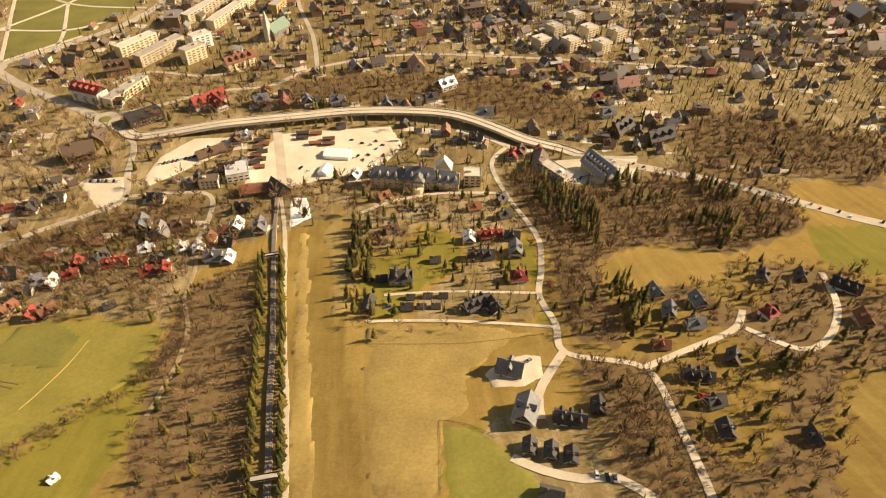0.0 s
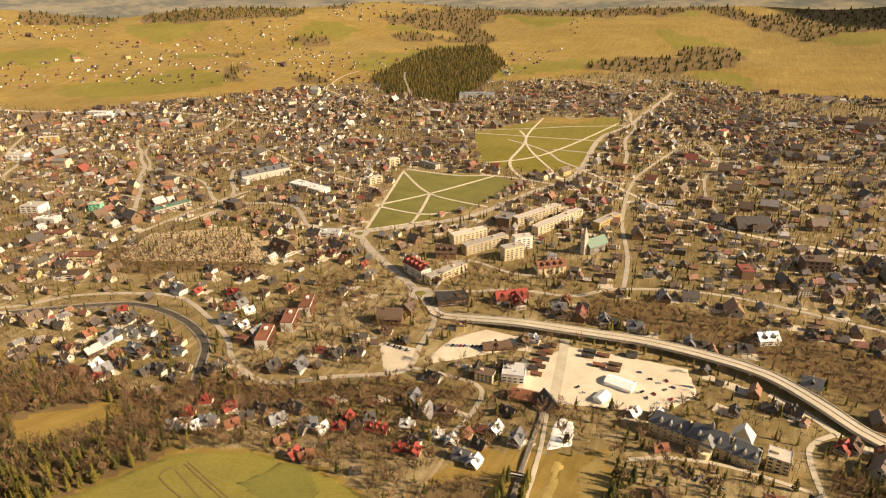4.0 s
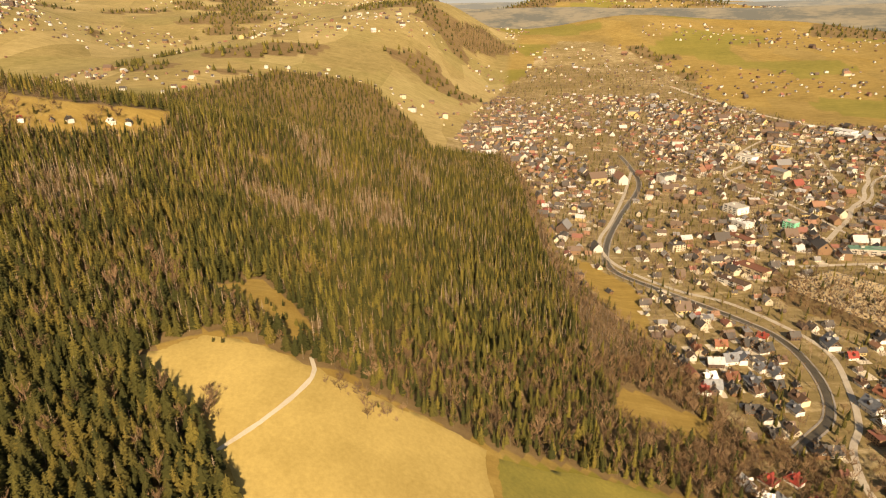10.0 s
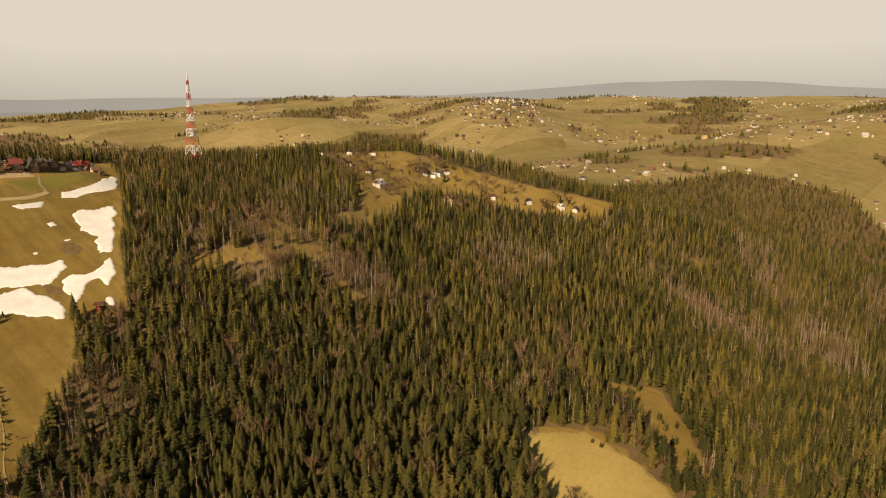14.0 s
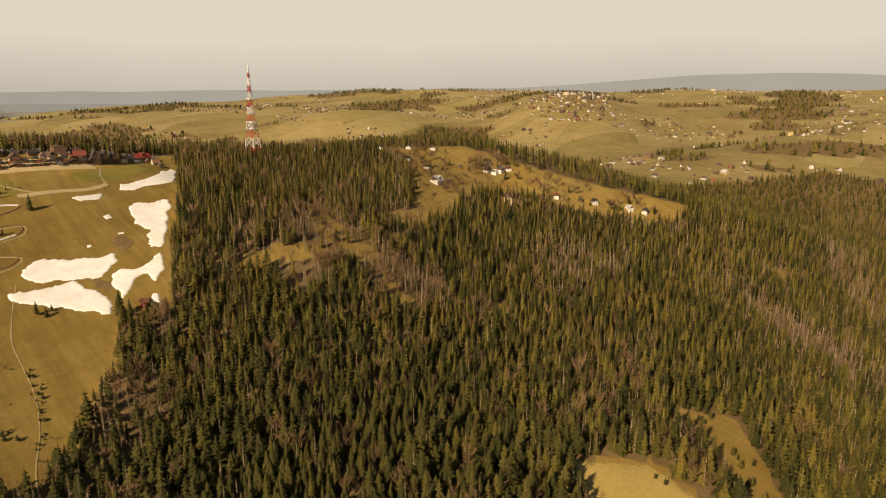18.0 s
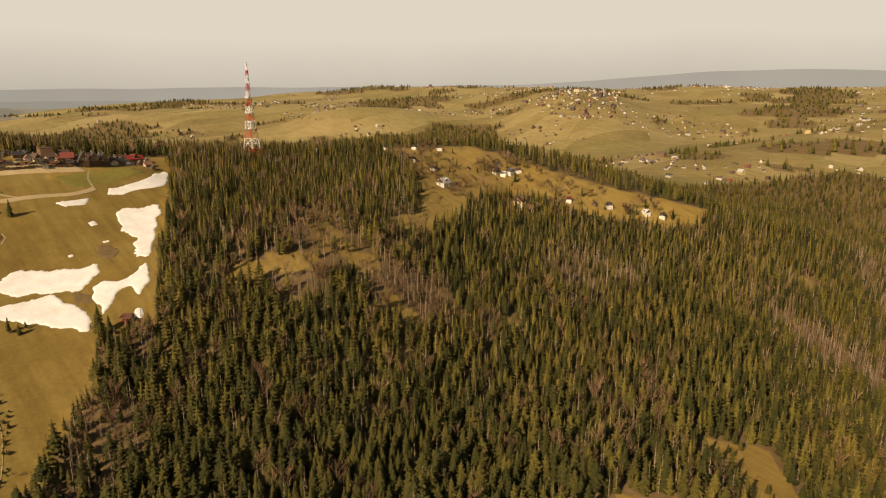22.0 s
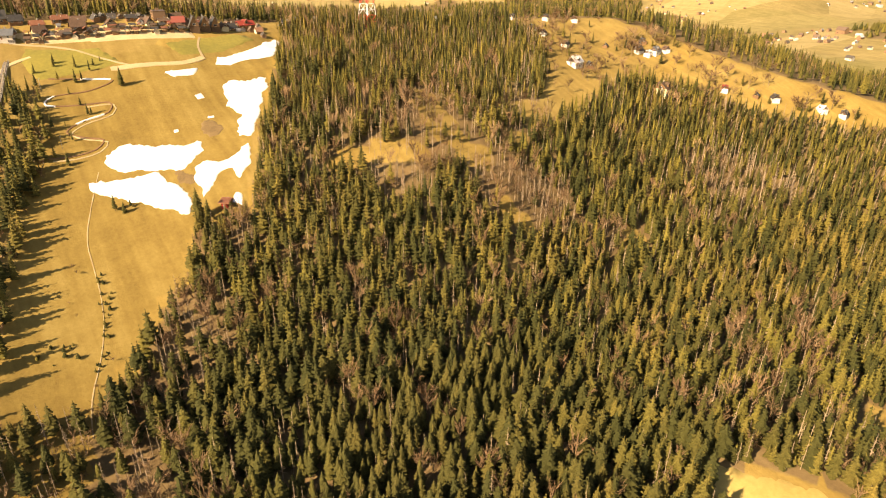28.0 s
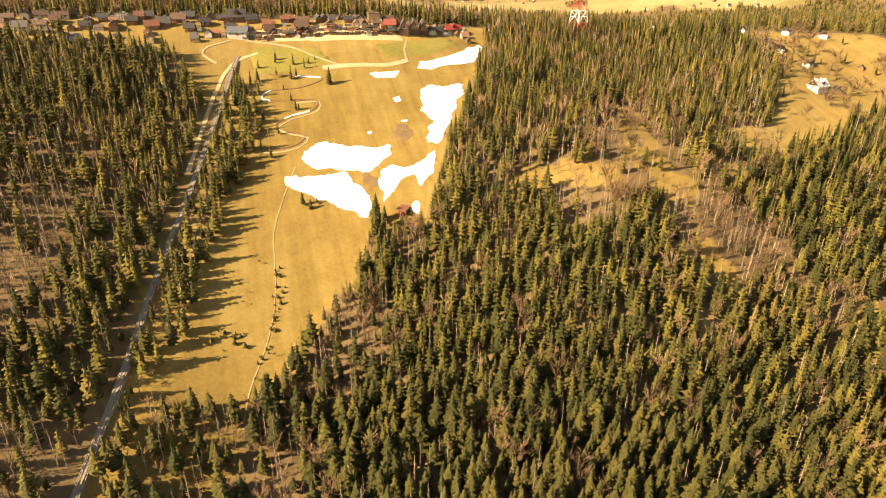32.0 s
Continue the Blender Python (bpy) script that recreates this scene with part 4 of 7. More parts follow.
# streets that wind through the town
for k in range(26):
    r = random.Random(400 + k)
    x, y, a = r.uniform(-500, 1500), r.uniform(-1500, -60), r.choice((0.4, 2.0, -1.1, 2.6)) + r.uniform(-0.3, 0.3)
    pts = []
    for n in range(r.randint(5, 9)):
        if side(FOOT, np.array(x), np.array(y + 40.0)) or inside(PARK, np.array(x), np.array(y)) or inside(CEMETERY, np.array(x), np.array(y)) or inside(WOOD_BANK, np.array(x), np.array(y)):
            break
        pts.append((round(x), round(y)))
        x, y, a = x + 70 * math.cos(a), y + 70 * math.sin(a), a + r.uniform(-0.3, 0.3)
    if len(pts) > 2:
        road(f"road_{k + 30}", pts, r.choice((5, 6, 7)), r.choice(("asphalt", "gravel")), "pale street between town houses")
patch("lawn", [(159, 204), (151, 168), (128, 166), (102, 186), (105, 217)], "lawn", "darker green sown plot in the meadow", "lawn", cell=4, lift=0.4, ragged=1.0)
for k, pts in enumerate([[(205, 198), (168, 211), (122, 227)], [(208, 208), (206, 220), (167, 233), (130, 244)], [(204, 209), (166, 225), (128, 240)], [(205, 201), (168, 214), (124, 230)]]):
    road(f"wheel_rut_{k + 1}", pts, 1.0, "soil", "brown tractor rut in the green meadow", "rut", lift=0.45, wave=0.4, keep=False)
road("track_9", [(98, 191), (103, 220), (111, 249)], 0.5, "straw", "faint worn path across the meadow", "track", lift=0.4, wave=0.8)
road("track_10", [(106, 964), (130, 963), (158, 960), (172, 966)], 5, "dirt", "bare gravel band at the top of the slope", "track", lift=0.45, wave=0.15)
SNOW_LABEL = "patch of old white snow on the brown ski slope"
for k, poly in enumerate([[(177, 953), (183, 964), (204, 970), (219, 980), (246, 1006), (246, 995), (225, 955), (207, 953), (188, 950)],
                          [(174, 923), (181, 927), (206, 921), (195, 902), (180, 872), (165, 848), (160, 854), (166, 873), (171, 880), (165, 896)],
                          [(81, 869), (88, 874), (97, 879), (110, 868), (123, 864), (138, 859), (134, 848), (124, 844), (117, 840), (105, 847), (92, 849), (84, 859)],
                          [(69, 850), (75, 850), (104, 842), (107, 833), (114, 821), (115, 813), (110, 802), (98, 815), (84, 827), (73, 837)],
                          [(124, 837), (131, 839), (146, 834), (158, 842), (162, 843), (155, 823), (145, 814), (144, 826), (136, 825), (126, 814), (121, 810), (122, 824)],
                          [(140, 949), (149, 952), (163, 951), (157, 942), (142, 943)], [(-8, 24), (-23, 26), (-28, 62), (-13, 76)], [(149, 917), (155, 918), (156, 911), (150, 910)], [(148, 888), (154, 887), (153, 883), (148, 884)], [(124, 880), (128, 880), (128, 876), (124, 876)], [(134, 798), (139, 804), (141, 801), (138, 792)]]):
    patch("snow", poly, "snow", SNOW_LABEL, "snow", cell=1.4, ragged=(1.6, 2.2, 2.6, 2.6, 2.0, 1.5, 1.2, 1.0, 0.8, 0.5, 0.8)[k], seed=k + 3, lift=0.3, crown=0.25 if k < 6 else 0.0)


patch("meadow", [(-74, 206), (-110, 213), (-150, 221), (-176, 232), (-143, 245), (-131, 258), (-122, 284), (-106, 292), (-102, 330), (-100, 420), (-70, 420), (-78, 330), (-72, 270)], "bleached", "bleached dry grass beside the worn ski slope", "meadow", cell=3, ragged=6.0, lift=0.16, seed=17)
patch("meadow", [(-20, 84), (-28, 200), (-36, 300), (-44, 420), (-58, 420), (-50, 310), (-38, 210), (-30, 90)], "bleached", "bleached grass strip beside the funicular path", "meadow", cell=3, ragged=3.0, lift=0.16, seed=18)
patch("meadow", [(-56, 60), (-66, 130), (-62, 190), (-50, 200), (-46, 120), (-44, 60)], "bleached", "thin bleached grass on the lower ski slope", "meadow", cell=3, ragged=5.0, lift=0.16, seed=19)

# ---- houses ----
def window_mesh(w, h):
    s = Shape()
    s.box(0, 0.0, 0, w, 0.12, h, 1)
    s.box(0, -0.05, 0.1, w - 0.22, 0.06, h - 0.2, 0)
    s.box(0, -0.08, 0, 0.08, 0.04, h, 1)
    return s.mesh("window", "glass", "frame")


WINDOW, WINDOW_WIDE = window_mesh(1.4, 1.5), window_mesh(2.6, 1.6)


def gable_walls(s, d, w, eave, rise, base=-3.5, m=0, top=1):
    """Walls of a house whose ridge runs along x."""
    a, b = d / 2, w / 2
    s.add([(-a, -b, base), (a, -b, base), (a, b, base), (-a, b, base), (-a, -b, eave), (a, -b, eave), (a, b, eave), (-a, b, eave)],
          [(0, 1, 5, 4), (1, 2, 6, 5), (2, 3, 7, 6), (3, 0, 4, 7), (0, 3, 2, 1)], m)
    s.add([(-a, -b, eave), (-a, b, eave), (-a, 0, eave + rise), (a, -b, eave), (a, b, eave), (a, 0, eave + rise)], [(0, 2, 1), (3, 4, 5)], top)
    return s


def gable_roof(s, d, w, eave, rise, over=0.9, thick=0.35, hip=0.0, m=0):
    a, b = d / 2 + over, w / 2
    k = rise / b
    low, bo = eave - over * k + 0.25, b + over
    ridge = eave + rise + 0.25
    h = hip * b
    for sgn in (-1, 1):
        pts = [(-a, sgn * bo, low), (a, sgn * bo, low), (a - h, 0, ridge), (-a + h, 0, ridge)]
        s.sheet(pts if sgn < 0 else pts[::-1], thick, m)
        if hip:
            end = [(sgn * a, -sgn * bo, low), (sgn * a, sgn * bo, low), (sgn * (a - h), 0, ridge)]
            s.sheet(end, thick, m)
    return s


def make_house(label, d, w, eave, rise, wall, roof, upper="wood_dark", hip=0.0, dormers=1, balcony=True, floors=2, name="house", category="house", group=""):
    t = thing(name, label, category, group)
    part("wall", gable_walls(Shape(), d, w, eave, rise).mesh("wall", wall, upper), t)
    r = part("roof", gable_roof(Shape(), d, w, eave, rise, hip=hip).mesh("roof", roof), t)
    k = rise / (w / 2)
    chim = Shape().box(0, 0, 0, 0.9, 0.7, 1.8).box(0, 0, 1.8, 1.15, 0.95, 0.2)
    part("chimney", chim.mesh("chimney", "stone"), r, at=pose(d * 0.18, w * 0.1, eave + rise - 0.7))
    for sgn in range(-1, 2, 2):
        for i in range(dormers):
            x = (i - (dormers - 1) / 2) * d / max(dormers, 1) * 0.9
            dm = Shape()
            dw, dl, dh = 2.6, w * 0.33, 1.5
            gable_walls(dm, dl, dw, dh, 1.5, -0.8, 0, 0)
            gable_roof(dm, dl, dw, dh, 1.5, 0.35, 0.2, m=1)
            dm.box(dl / 2 + 0.03, 0, 0.2, 0.06, 1.3, 1.1, 2)
            part("dormer", dm.mesh("dormer", upper, roof, "glass"), r, at=pose(x, sgn * w * 0.27, eave + rise - w * 0.27 * k - 0.45, 0, 0, 90 * sgn))
    for f in range(floors):
        z = 0.9 + 2.8 * f
        if z + 1.6 > eave + 0.3:
            break
        for x in ((-0.28, 0.28) if d < 15 else (-0.34, 0.0, 0.34)):
            for sgn in (-1, 1):
                part("window", WINDOW_WIDE if d > 15 else WINDOW, t, at=pose(x * d, sgn * (w / 2 + 0.05), z, 0, 0, 0 if sgn < 0 else 180))
    if not hip:
        for sgn in (-1, 1):
            part("window", WINDOW_WIDE, t, at=pose(sgn * (d / 2 + 0.05), 0, eave + 0.5, 0, 0, 90 * sgn))
    if balcony and not hip:
        b = Shape().box(0, 0, 0, 1.5, w * 0.7, 0.16).box(0.7, 0, 0.16, 0.08, w * 0.7, 0.9)
        part("balcony", b.mesh("balcony", "wood"), t, at=pose(d / 2 + 0.75, 0, min(2.9, eave - 0.2)))
    part("door", Shape().box(0, 0, 0, 1.1, 0.14, 2.1).mesh("door", "wood"), t, at=pose(0.05 * d, -w / 2 - 0.05, -0.1))
    return t


KIND = {
    "dark": ("mountain house with a dark shingle gable roof and wooden gable", 13, 10.5, 4.2, 5.6, "white", "roof_dark"),
    "dark_wood": ("log house with a steep dark roof and dormers", 13, 10, 3.6, 6.2, "wood", "roof_dark"),
    "brown": ("house with white walls and a brown shingle roof", 12, 10, 4.6, 5.0, "white", "roof_brown"),
    "cream": ("cream rendered house with a brown gable roof", 14, 11, 5.6, 5.0, "cream", "roof_brown"),
    "red": ("white house with a bright red gable roof", 12, 10, 4.4, 5.4, "white", "roof_red"),
    "rust": ("house with a terracotta roof and wooden gables", 13, 10, 4.4, 5.2, "cream", "roof_rust"),
    "grey": ("house with a steep grey metal roof", 14, 10.5, 4.8, 5.8, "white", "roof_grey"),
    "pale": ("house with a pale sheet metal roof catching the sun", 13, 10.5, 4.4, 5.0, "white", "roof_light"),
    "cottage": ("small wooden cottage with a dark roof", 8.5, 8, 3.0, 3.8, "wood", "roof_dark"),
    "barn": ("weathered wooden barn with a dark roof", 15, 9, 3.4, 4.2, "wood_dark", "roof_dark"),
    "long": ("long house with a dark roof and white plinth", 22, 11, 4.6, 5.8, "white", "roof_dark"),
    "redlong": ("long house with a red roof and dormers", 21, 10, 4.4, 5.2, "cream", "roof_red"),
    "villa": ("three-storey cream villa with a dark hipped roof", 19, 14, 7.6, 5.0, "cream", "roof_dark"),
    "redvilla": ("white villa with a red hipped roof", 13, 12, 5.4, 5.0, "white", "roof_red"),
    "greyvilla": ("white villa with crossed grey metal roofs", 15, 11, 5.4, 6.4, "white", "roof_grey"),
}
STOCK = {}


def house(kind, x, y, turn, group="", label="", size=1.0):
    """A house of a kind at a place; the first one is built, the others are copies of it."""
    HOUSES.append((x, y))
    at = Matrix.LocRotScale((x, y, ground_z(x, y)), Euler((0, 0, radians(turn))), (size, size, size))
    small = Matrix.Scale(0.8, 4)
    if kind in STOCK:
        t = copy_thing(STOCK[kind], at)
    else:
        text, d, w, eave, rise, wall, roof = KIND[kind]
        hip = 0.9 if kind in ("villa", "redvilla") else 0.0
        t = make_house(text, d, w, eave, rise, wall, roof, "wood_dark" if wall != "cream" else "wood", hip, {"cottage": 0, "barn": 0, "villa": 2, "long": 3, "redlong": 3}.get(kind, 1), kind not in ("barn", "cottage"), 2)
        t.matrix_basis = at @ small
        STOCK[kind] = t
    return tagged(t, label, "", group)


VILLAGE, HAMLET, LANE = "houses below the palace", "houses by the wood", "houses along the valley lane"
# gardens between the ski slope and the wood
house("villa", -96, 163, -6, VILLAGE)
house("cottage", -98, 195, -6, VILLAGE)
house("cottage", -107, 195, -6, VILLAGE, "", 0.74)
house("cottage", -116, 196, -6, VILLAGE, "", 0.74)
house("cottage", -101, 184, -6, VILLAGE, "", 0.74)
house("cottage", -112, 184, -6, VILLAGE, "", 0.74)
house("cottage", -122, 185, -6, VILLAGE, "", 0.74)
house("long", -141, 199, 24, VILLAGE)
house("dark", -152, 203, 110, VILLAGE)
house("long", -154, 141, -4, VILLAGE)
house("greyvilla", -179, 139, 80, VILLAGE)
house("redlong", -165, 114, 4, VILLAGE)
house("pale", -149, 116, 84, VILLAGE)
house("redvilla", -174, 172, -3, VILLAGE)
house("dark_wood", -184, 58, 50, VILLAGE)
house("dark_wood", -182, 84, 20, VILLAGE)
house("rust", -160, 68, 10, VILLAGE)
house("barn", -74, 190, 78, VILLAGE)
house("cottage", -121, 141, 0, VILLAGE)
house("rust", -88, 38, 30, VILLAGE)
house("brown", -92, 94, 20, VILLAGE)
house("dark", -181, 118, -10, VILLAGE)
house("cottage", -83, 160, 0, VILLAGE)
# building site and the dark houses beside it
house("grey", -149, 261, -22, HAMLET, "new grey-roofed house on a bare building site", 1.15)
house("grey", -150, 293, 66, HAMLET, "", 1.1)
house("long", -170, 300, -18, HAMLET, "", 0.85)
house("dark_wood", -186, 294, 76, HAMLET, "", 0.8)
house("dark", -147, 314, 75, HAMLET, "", 0.72)
house("dark", -156, 318, 75, HAMLET, "", 0.72)
house("dark", -164, 322, 75, HAMLET, "", 0.72)
house("barn", -150, 340, -20, HAMLET, "", 0.8)
house("rust", -236, 253, -10, HAMLET, "", 0.85)
house("greyvilla", -254, 204, 100, HAMLET, "", 0.85)
house("greyvilla", -254, 224, 70, HAMLET, "", 0.85)
house("greyvilla", -276, 216, 95, HAMLET, "", 0.85)
house("greyvilla", -263, 238, 0, HAMLET, "", 0.85)
house("long", -244, 280, -16, HAMLET, "", 0.85)
house("dark", -243, 299, 10, HAMLET, "", 0.85)
house("dark", -239, 317, 82, HAMLET, "", 0.85)
house("redvilla", -312, 233, 20, HAMLET, "", 0.85)
house("long", -374, 214, -40, HAMLET, "", 0.95)
house("rust", -361, 247, 80, HAMLET)
house("dark_wood", -276, 326, 90, HAMLET, "", 0.8)
house("dark_wood", -270, 268, 60, HAMLET, "", 0.85)
house("dark", -331, 195, 60, HAMLET, "", 0.85)
house("dark_wood", -355, 198, 70, HAMLET, "", 0.85)
# lane below the railway
house("redlong", 111, 103, 5, LANE)
house("red", 83, 121, 20, LANE)
house("red", 71, 121, 100, LANE)
house("dark", 78, 108, -20, LANE)
house("red", 141, 98, 100, LANE)
house("red", 139, 113, 20, LANE)
house("pale", 150, 121, 80, LANE)
house("greyvilla", 38, 112, 0, LANE)
house("pale", 27, 116, 85, LANE)
house("pale", 66, 92, 20, LANE)
house("pale", 52, 97, 100, LANE)
house("rust", 47, 84, 80, LANE)
house("dark_wood", 32, 92, -20, LANE)
house("pale", 93, 88, 10, LANE)
house("greyvilla", 162, 119, 30, LANE)
house("dark", 164, 131, 10, LANE)
house("greyvilla", 187, 126, 60, LANE)
house("dark", 212, 131, 40, LANE)
house("rust", 214, 146, 60, LANE)
house("grey", 231, 152, 20, LANE)
house("pale", 237, 163, 70, LANE)
house("redvilla", 257, 148, 30, LANE)
house("redvilla", 261, 126, 30, LANE)
house("pale", 250, 168, 10, LANE)
house("rust", 165, 149, 60, LANE)
house("red", 146, 160, 90, LANE)
house("rust", 137, 157, 50, LANE)
house("cottage", 97, 157, 30, LANE, "small cottage with a red roof among trees")
house("dark", 126, 92, 60, LANE)
house("cottage", 585, 155, 20, LANE)
house("pale", 71, 300, 60, LANE, "tiny field hut with a pale roof", 0.45)
house("barn", 107, 305, 20, LANE, "weathered grey shed beside the meadow", 0.7)
house("red", 468, 32, 45, "riverside houses")
house("pale", 340, -20, 60, "riverside houses")

# ---- the rest of the town: nearer houses singly, far ones together ----
BIG = [(-190, -40, -85, 30), (-310, -10, -235, 40), (90, -330, 240, -175), (20, -350, 75, -290), (60, -270, 160, -100), (-60, -10, 64, 36), (250, -60, 300, 45), (-40, 0, 8, 110), (600, -470, 700, -400)]


def house_sites(step, seed):
    x, y = jitter(-900, 2900, -2300, 260, step, seed)
    built, _, wood = cover(x, y)
    ok = built & ~wood & (height(x, y) < 13) & off_ways(x, y, 7.5)
    ok &= free_of(KEEP_FREE + [CEMETERY, PARK, SKI, GREEN, WOOD_RIVER], x, y)
    for x0, y0, x1, y1 in BIG:
        ok &= ~((x > x0) & (x < x1) & (y > y0) & (y < y1))
    for hx, hy in HOUSES:
        ok &= np.hypot(x - hx, y - hy) > 14
    ok &= ~((x > -240) & (x < -60) & (y > 20)) & ~((x < -240) & (y > 100) & (x > -420))
    r = np.hypot(x - 400, y + 300)
    rng = np.random.RandomState(seed)
    ok &= rng.uniform(0, 1, len(x)) < np.clip(0.68 - 0.25 * smooth(r, 900, 2000) + 0.8 * rolling(x, y, 0.012, 43) - 0.08 * (x < -230), 0.04, 0.95)
    return x[ok], y[ok]


hx, hy = house_sites(18.0, 200)
hturn = np.degrees(np.arctan2(np.gradient(rolling(hx, hy, 0.003, 5)), 0.002)) * 0 + 40 * rolling(hx, hy, 0.008, 44)
rng = np.random.RandomState(201)
near = (hx > -330) & (hx < 470) & (hy > -215)
order = np.flatnonzero(near)
rng.shuffle(order)
singles = order[:122]
names = ["dark", "dark", "dark_wood", "brown", "brown", "cream", "rust", "red", "grey", "pale", "cottage", "greyvilla", "dark_wood"]
for n in singles:
    house(names[rng.randint(len(names))], float(hx[n]), float(hy[n]), float(hturn[n] + 90 * rng.randint(2) + rng.uniform(-12, 12)), "houses of the near town", "", rng.uniform(0.95, 1.3))
rest = np.setdiff1d(np.arange(len(hx)), singles)


def pane(s, x, y, z, w, h):
    s.add([(x - w / 2, y, z), (x + w / 2, y, z), (x + w / 2, y, z + h), (x - w / 2, y, z + h)], [(0, 1, 2, 3)], 2)


def town_proto(d, w, eave, rise, floors=1):
    s = Shape()
    gable_walls(s, d, w, eave, rise, -1.5, 0, 0)
    gable_roof(s, d, w, eave, rise, 0.8, 0.3, m=1)
    s.box(d * 0.2, w * 0.1, eave + rise * 0.6, 0.9, 0.8, rise * 0.4 + 1.3, 0)
    for f in range(floors):
        for x in (-0.3, 0.0, 0.3):
            for sgn in (-1, 1):
                pane(s, x * d, sgn * (w / 2 + 0.06), 0.9 + 2.8 * f, 1.5, 1.4)
    for sgn in (-1, 1):
        s.add([(sgn * (d / 2 + 0.06), a, b) for a, b in ((-0.9, eave), (0.9, eave), (0.9, eave + 1.5), (-0.9, eave + 1.5))], [(0, 1, 2, 3)], 2)
    return Proto(s)


def flat_proto(d, w, h):
    s = Shape().box(0, 0, -1.5, d, w, h + 1.5, 0).box(0, 0, h, d + 0.5, w + 0.5, 0.4, 1).box(d * 0.2, 0, h + 0.4, 3, 3, 1.8, 0)
    for f in range(int(h / 3)):
        for k in range(int(d / 4)):
            for sgn in (-1, 1):
                pane(s, (k + 0.5) * 4 - d / 2, sgn * (w / 2 + 0.06), 1 + 3 * f, 1.9, 1.5)
    return Proto(s)


TOWN = [town_proto(12, 9.5, 4, 5), town_proto(13, 10, 5.5, 5.4, 2), town_proto(10, 9, 3.4, 5), town_proto(17, 11, 6, 5.5, 2), flat_proto(18, 12, 9), town_proto(11, 8, 4.5, 3.4)]
def plain_proto(d, w, eave, rise):
    """A house too far off to show more than walls, roof and a few windows."""
    s = Shape()
    gable_walls(s, d, w, eave, rise, -1.5, 0, 0)
    s.f.pop(4), s.m.pop(4)
    for sgn in (-1, 1):
        a, b = d / 2 + 0.8, w / 2 + 0.8
        s.add([(-a, sgn * b, eave - 0.6), (a, sgn * b, eave - 0.6), (a, 0, eave + rise + 0.3), (-a, 0, eave + rise + 0.3)], [(0, 1, 2, 3)], 1)
        pane(s, -0.25 * d, sgn * (w / 2 + 0.06), 1.2, 1.8, 1.5)
        pane(s, 0.25 * d, sgn * (w / 2 + 0.06), 1.2, 1.8, 1.5)
    return Proto(s)


PLAIN = [plain_proto(12, 9.5, 4, 5), plain_proto(13, 10, 5.5, 5.4), plain_proto(10, 9, 3.4, 5), plain_proto(19, 11, 7, 5.5), plain_proto(18, 12, 9, 1.2), plain_proto(11, 8, 4.5, 3.4)]
ROOFS = np.array([(0.05, 0.045, 0.04), (0.06, 0.055, 0.05), (0.1, 0.06, 0.04), (0.13, 0.08, 0.05), (0.24, 0.075, 0.045), (0.28, 0.045, 0.028), (0.2, 0.2, 0.2), (0.55, 0.53, 0.5), (0.3, 0.14, 0.075)])
ODDS = [0.19, 0.15, 0.19, 0.15, 0.06, 0.03, 0.08, 0.07, 0.08]
WALLS = np.array([(0.64, 0.6, 0.52), (0.66, 0.57, 0.4), (0.24, 0.13, 0.06), (0.6, 0.45, 0.2), (0.1, 0.055, 0.03)])


def town_groups(x, y, turn, seed, size=1.0, stock=None):
    stock = stock or TOWN
    rng = np.random.RandomState(seed)
    n = len(x)
    kind = rng.choice(len(TOWN), n, p=[0.26, 0.17, 0.22, 0.11, 0.11, 0.13])
    cols = np.stack([WALLS[rng.choice(5, n, p=[0.24, 0.2, 0.3, 0.07, 0.19])], ROOFS[rng.choice(9, n, p=ODDS)], np.full((n, 3), 0.03)], 1)
    z, sc = height(x, y), 0.72 * size * rng.uniform(0.7, 1.3, n) * np.where(rng.uniform(0, 1, n) < 0.08, 1.8, 1.0)
    a = np.radians(turn + 90 * rng.randint(0, 2, n) + rng.uniform(-10, 10, n))
    return [(p, x[kind == i], y[kind == i], z[kind == i], a[kind == i], sc[kind == i], sc[kind == i], rng.uniform(0, 1, (kind == i).sum()), cols[kind == i]) for i, p in enumerate(stock)]


mid = rest[np.hypot(hx[rest] - 100, hy[rest]) < 620]
late = np.setdiff1d(rest, mid)
mass("far_houses", town_groups(hx[mid], hy[mid], hturn[mid], 202) + town_groups(hx[late], hy[late], hturn[late], 203, 1.05, PLAIN), ["wall_paint", "roof_paint", "glass"], "close-set town houses with dark, brown and red roofs", "houses")
# pale yards and drives beside the houses
yard = Proto(Shape().add([(-5, -4, 0), (5, -4, 0), (5, 4, 0), (-5, 4, 0)], [(0, 1, 2, 3)]))
rng = np.random.RandomState(230)
pick = rng.uniform(0, 1, len(hx)) < 0.75
yx, yy, ya = hx[pick], hy[pick], rng.uniform(0, 6.28, pick.sum())
yx, yy = yx + 8 * np.cos(ya), yy + 8 * np.sin(ya)
mass("yards", [(yard, yx, yy, height(yx, yy) + 0.25, np.radians(hturn[pick]), rng.uniform(0.5, 1.7, len(yx)), np.ones(len(yx)), rng.uniform(0, 1, len(yx)), None)], ["gravel"], "pale gravel yards between the houses", "yards")
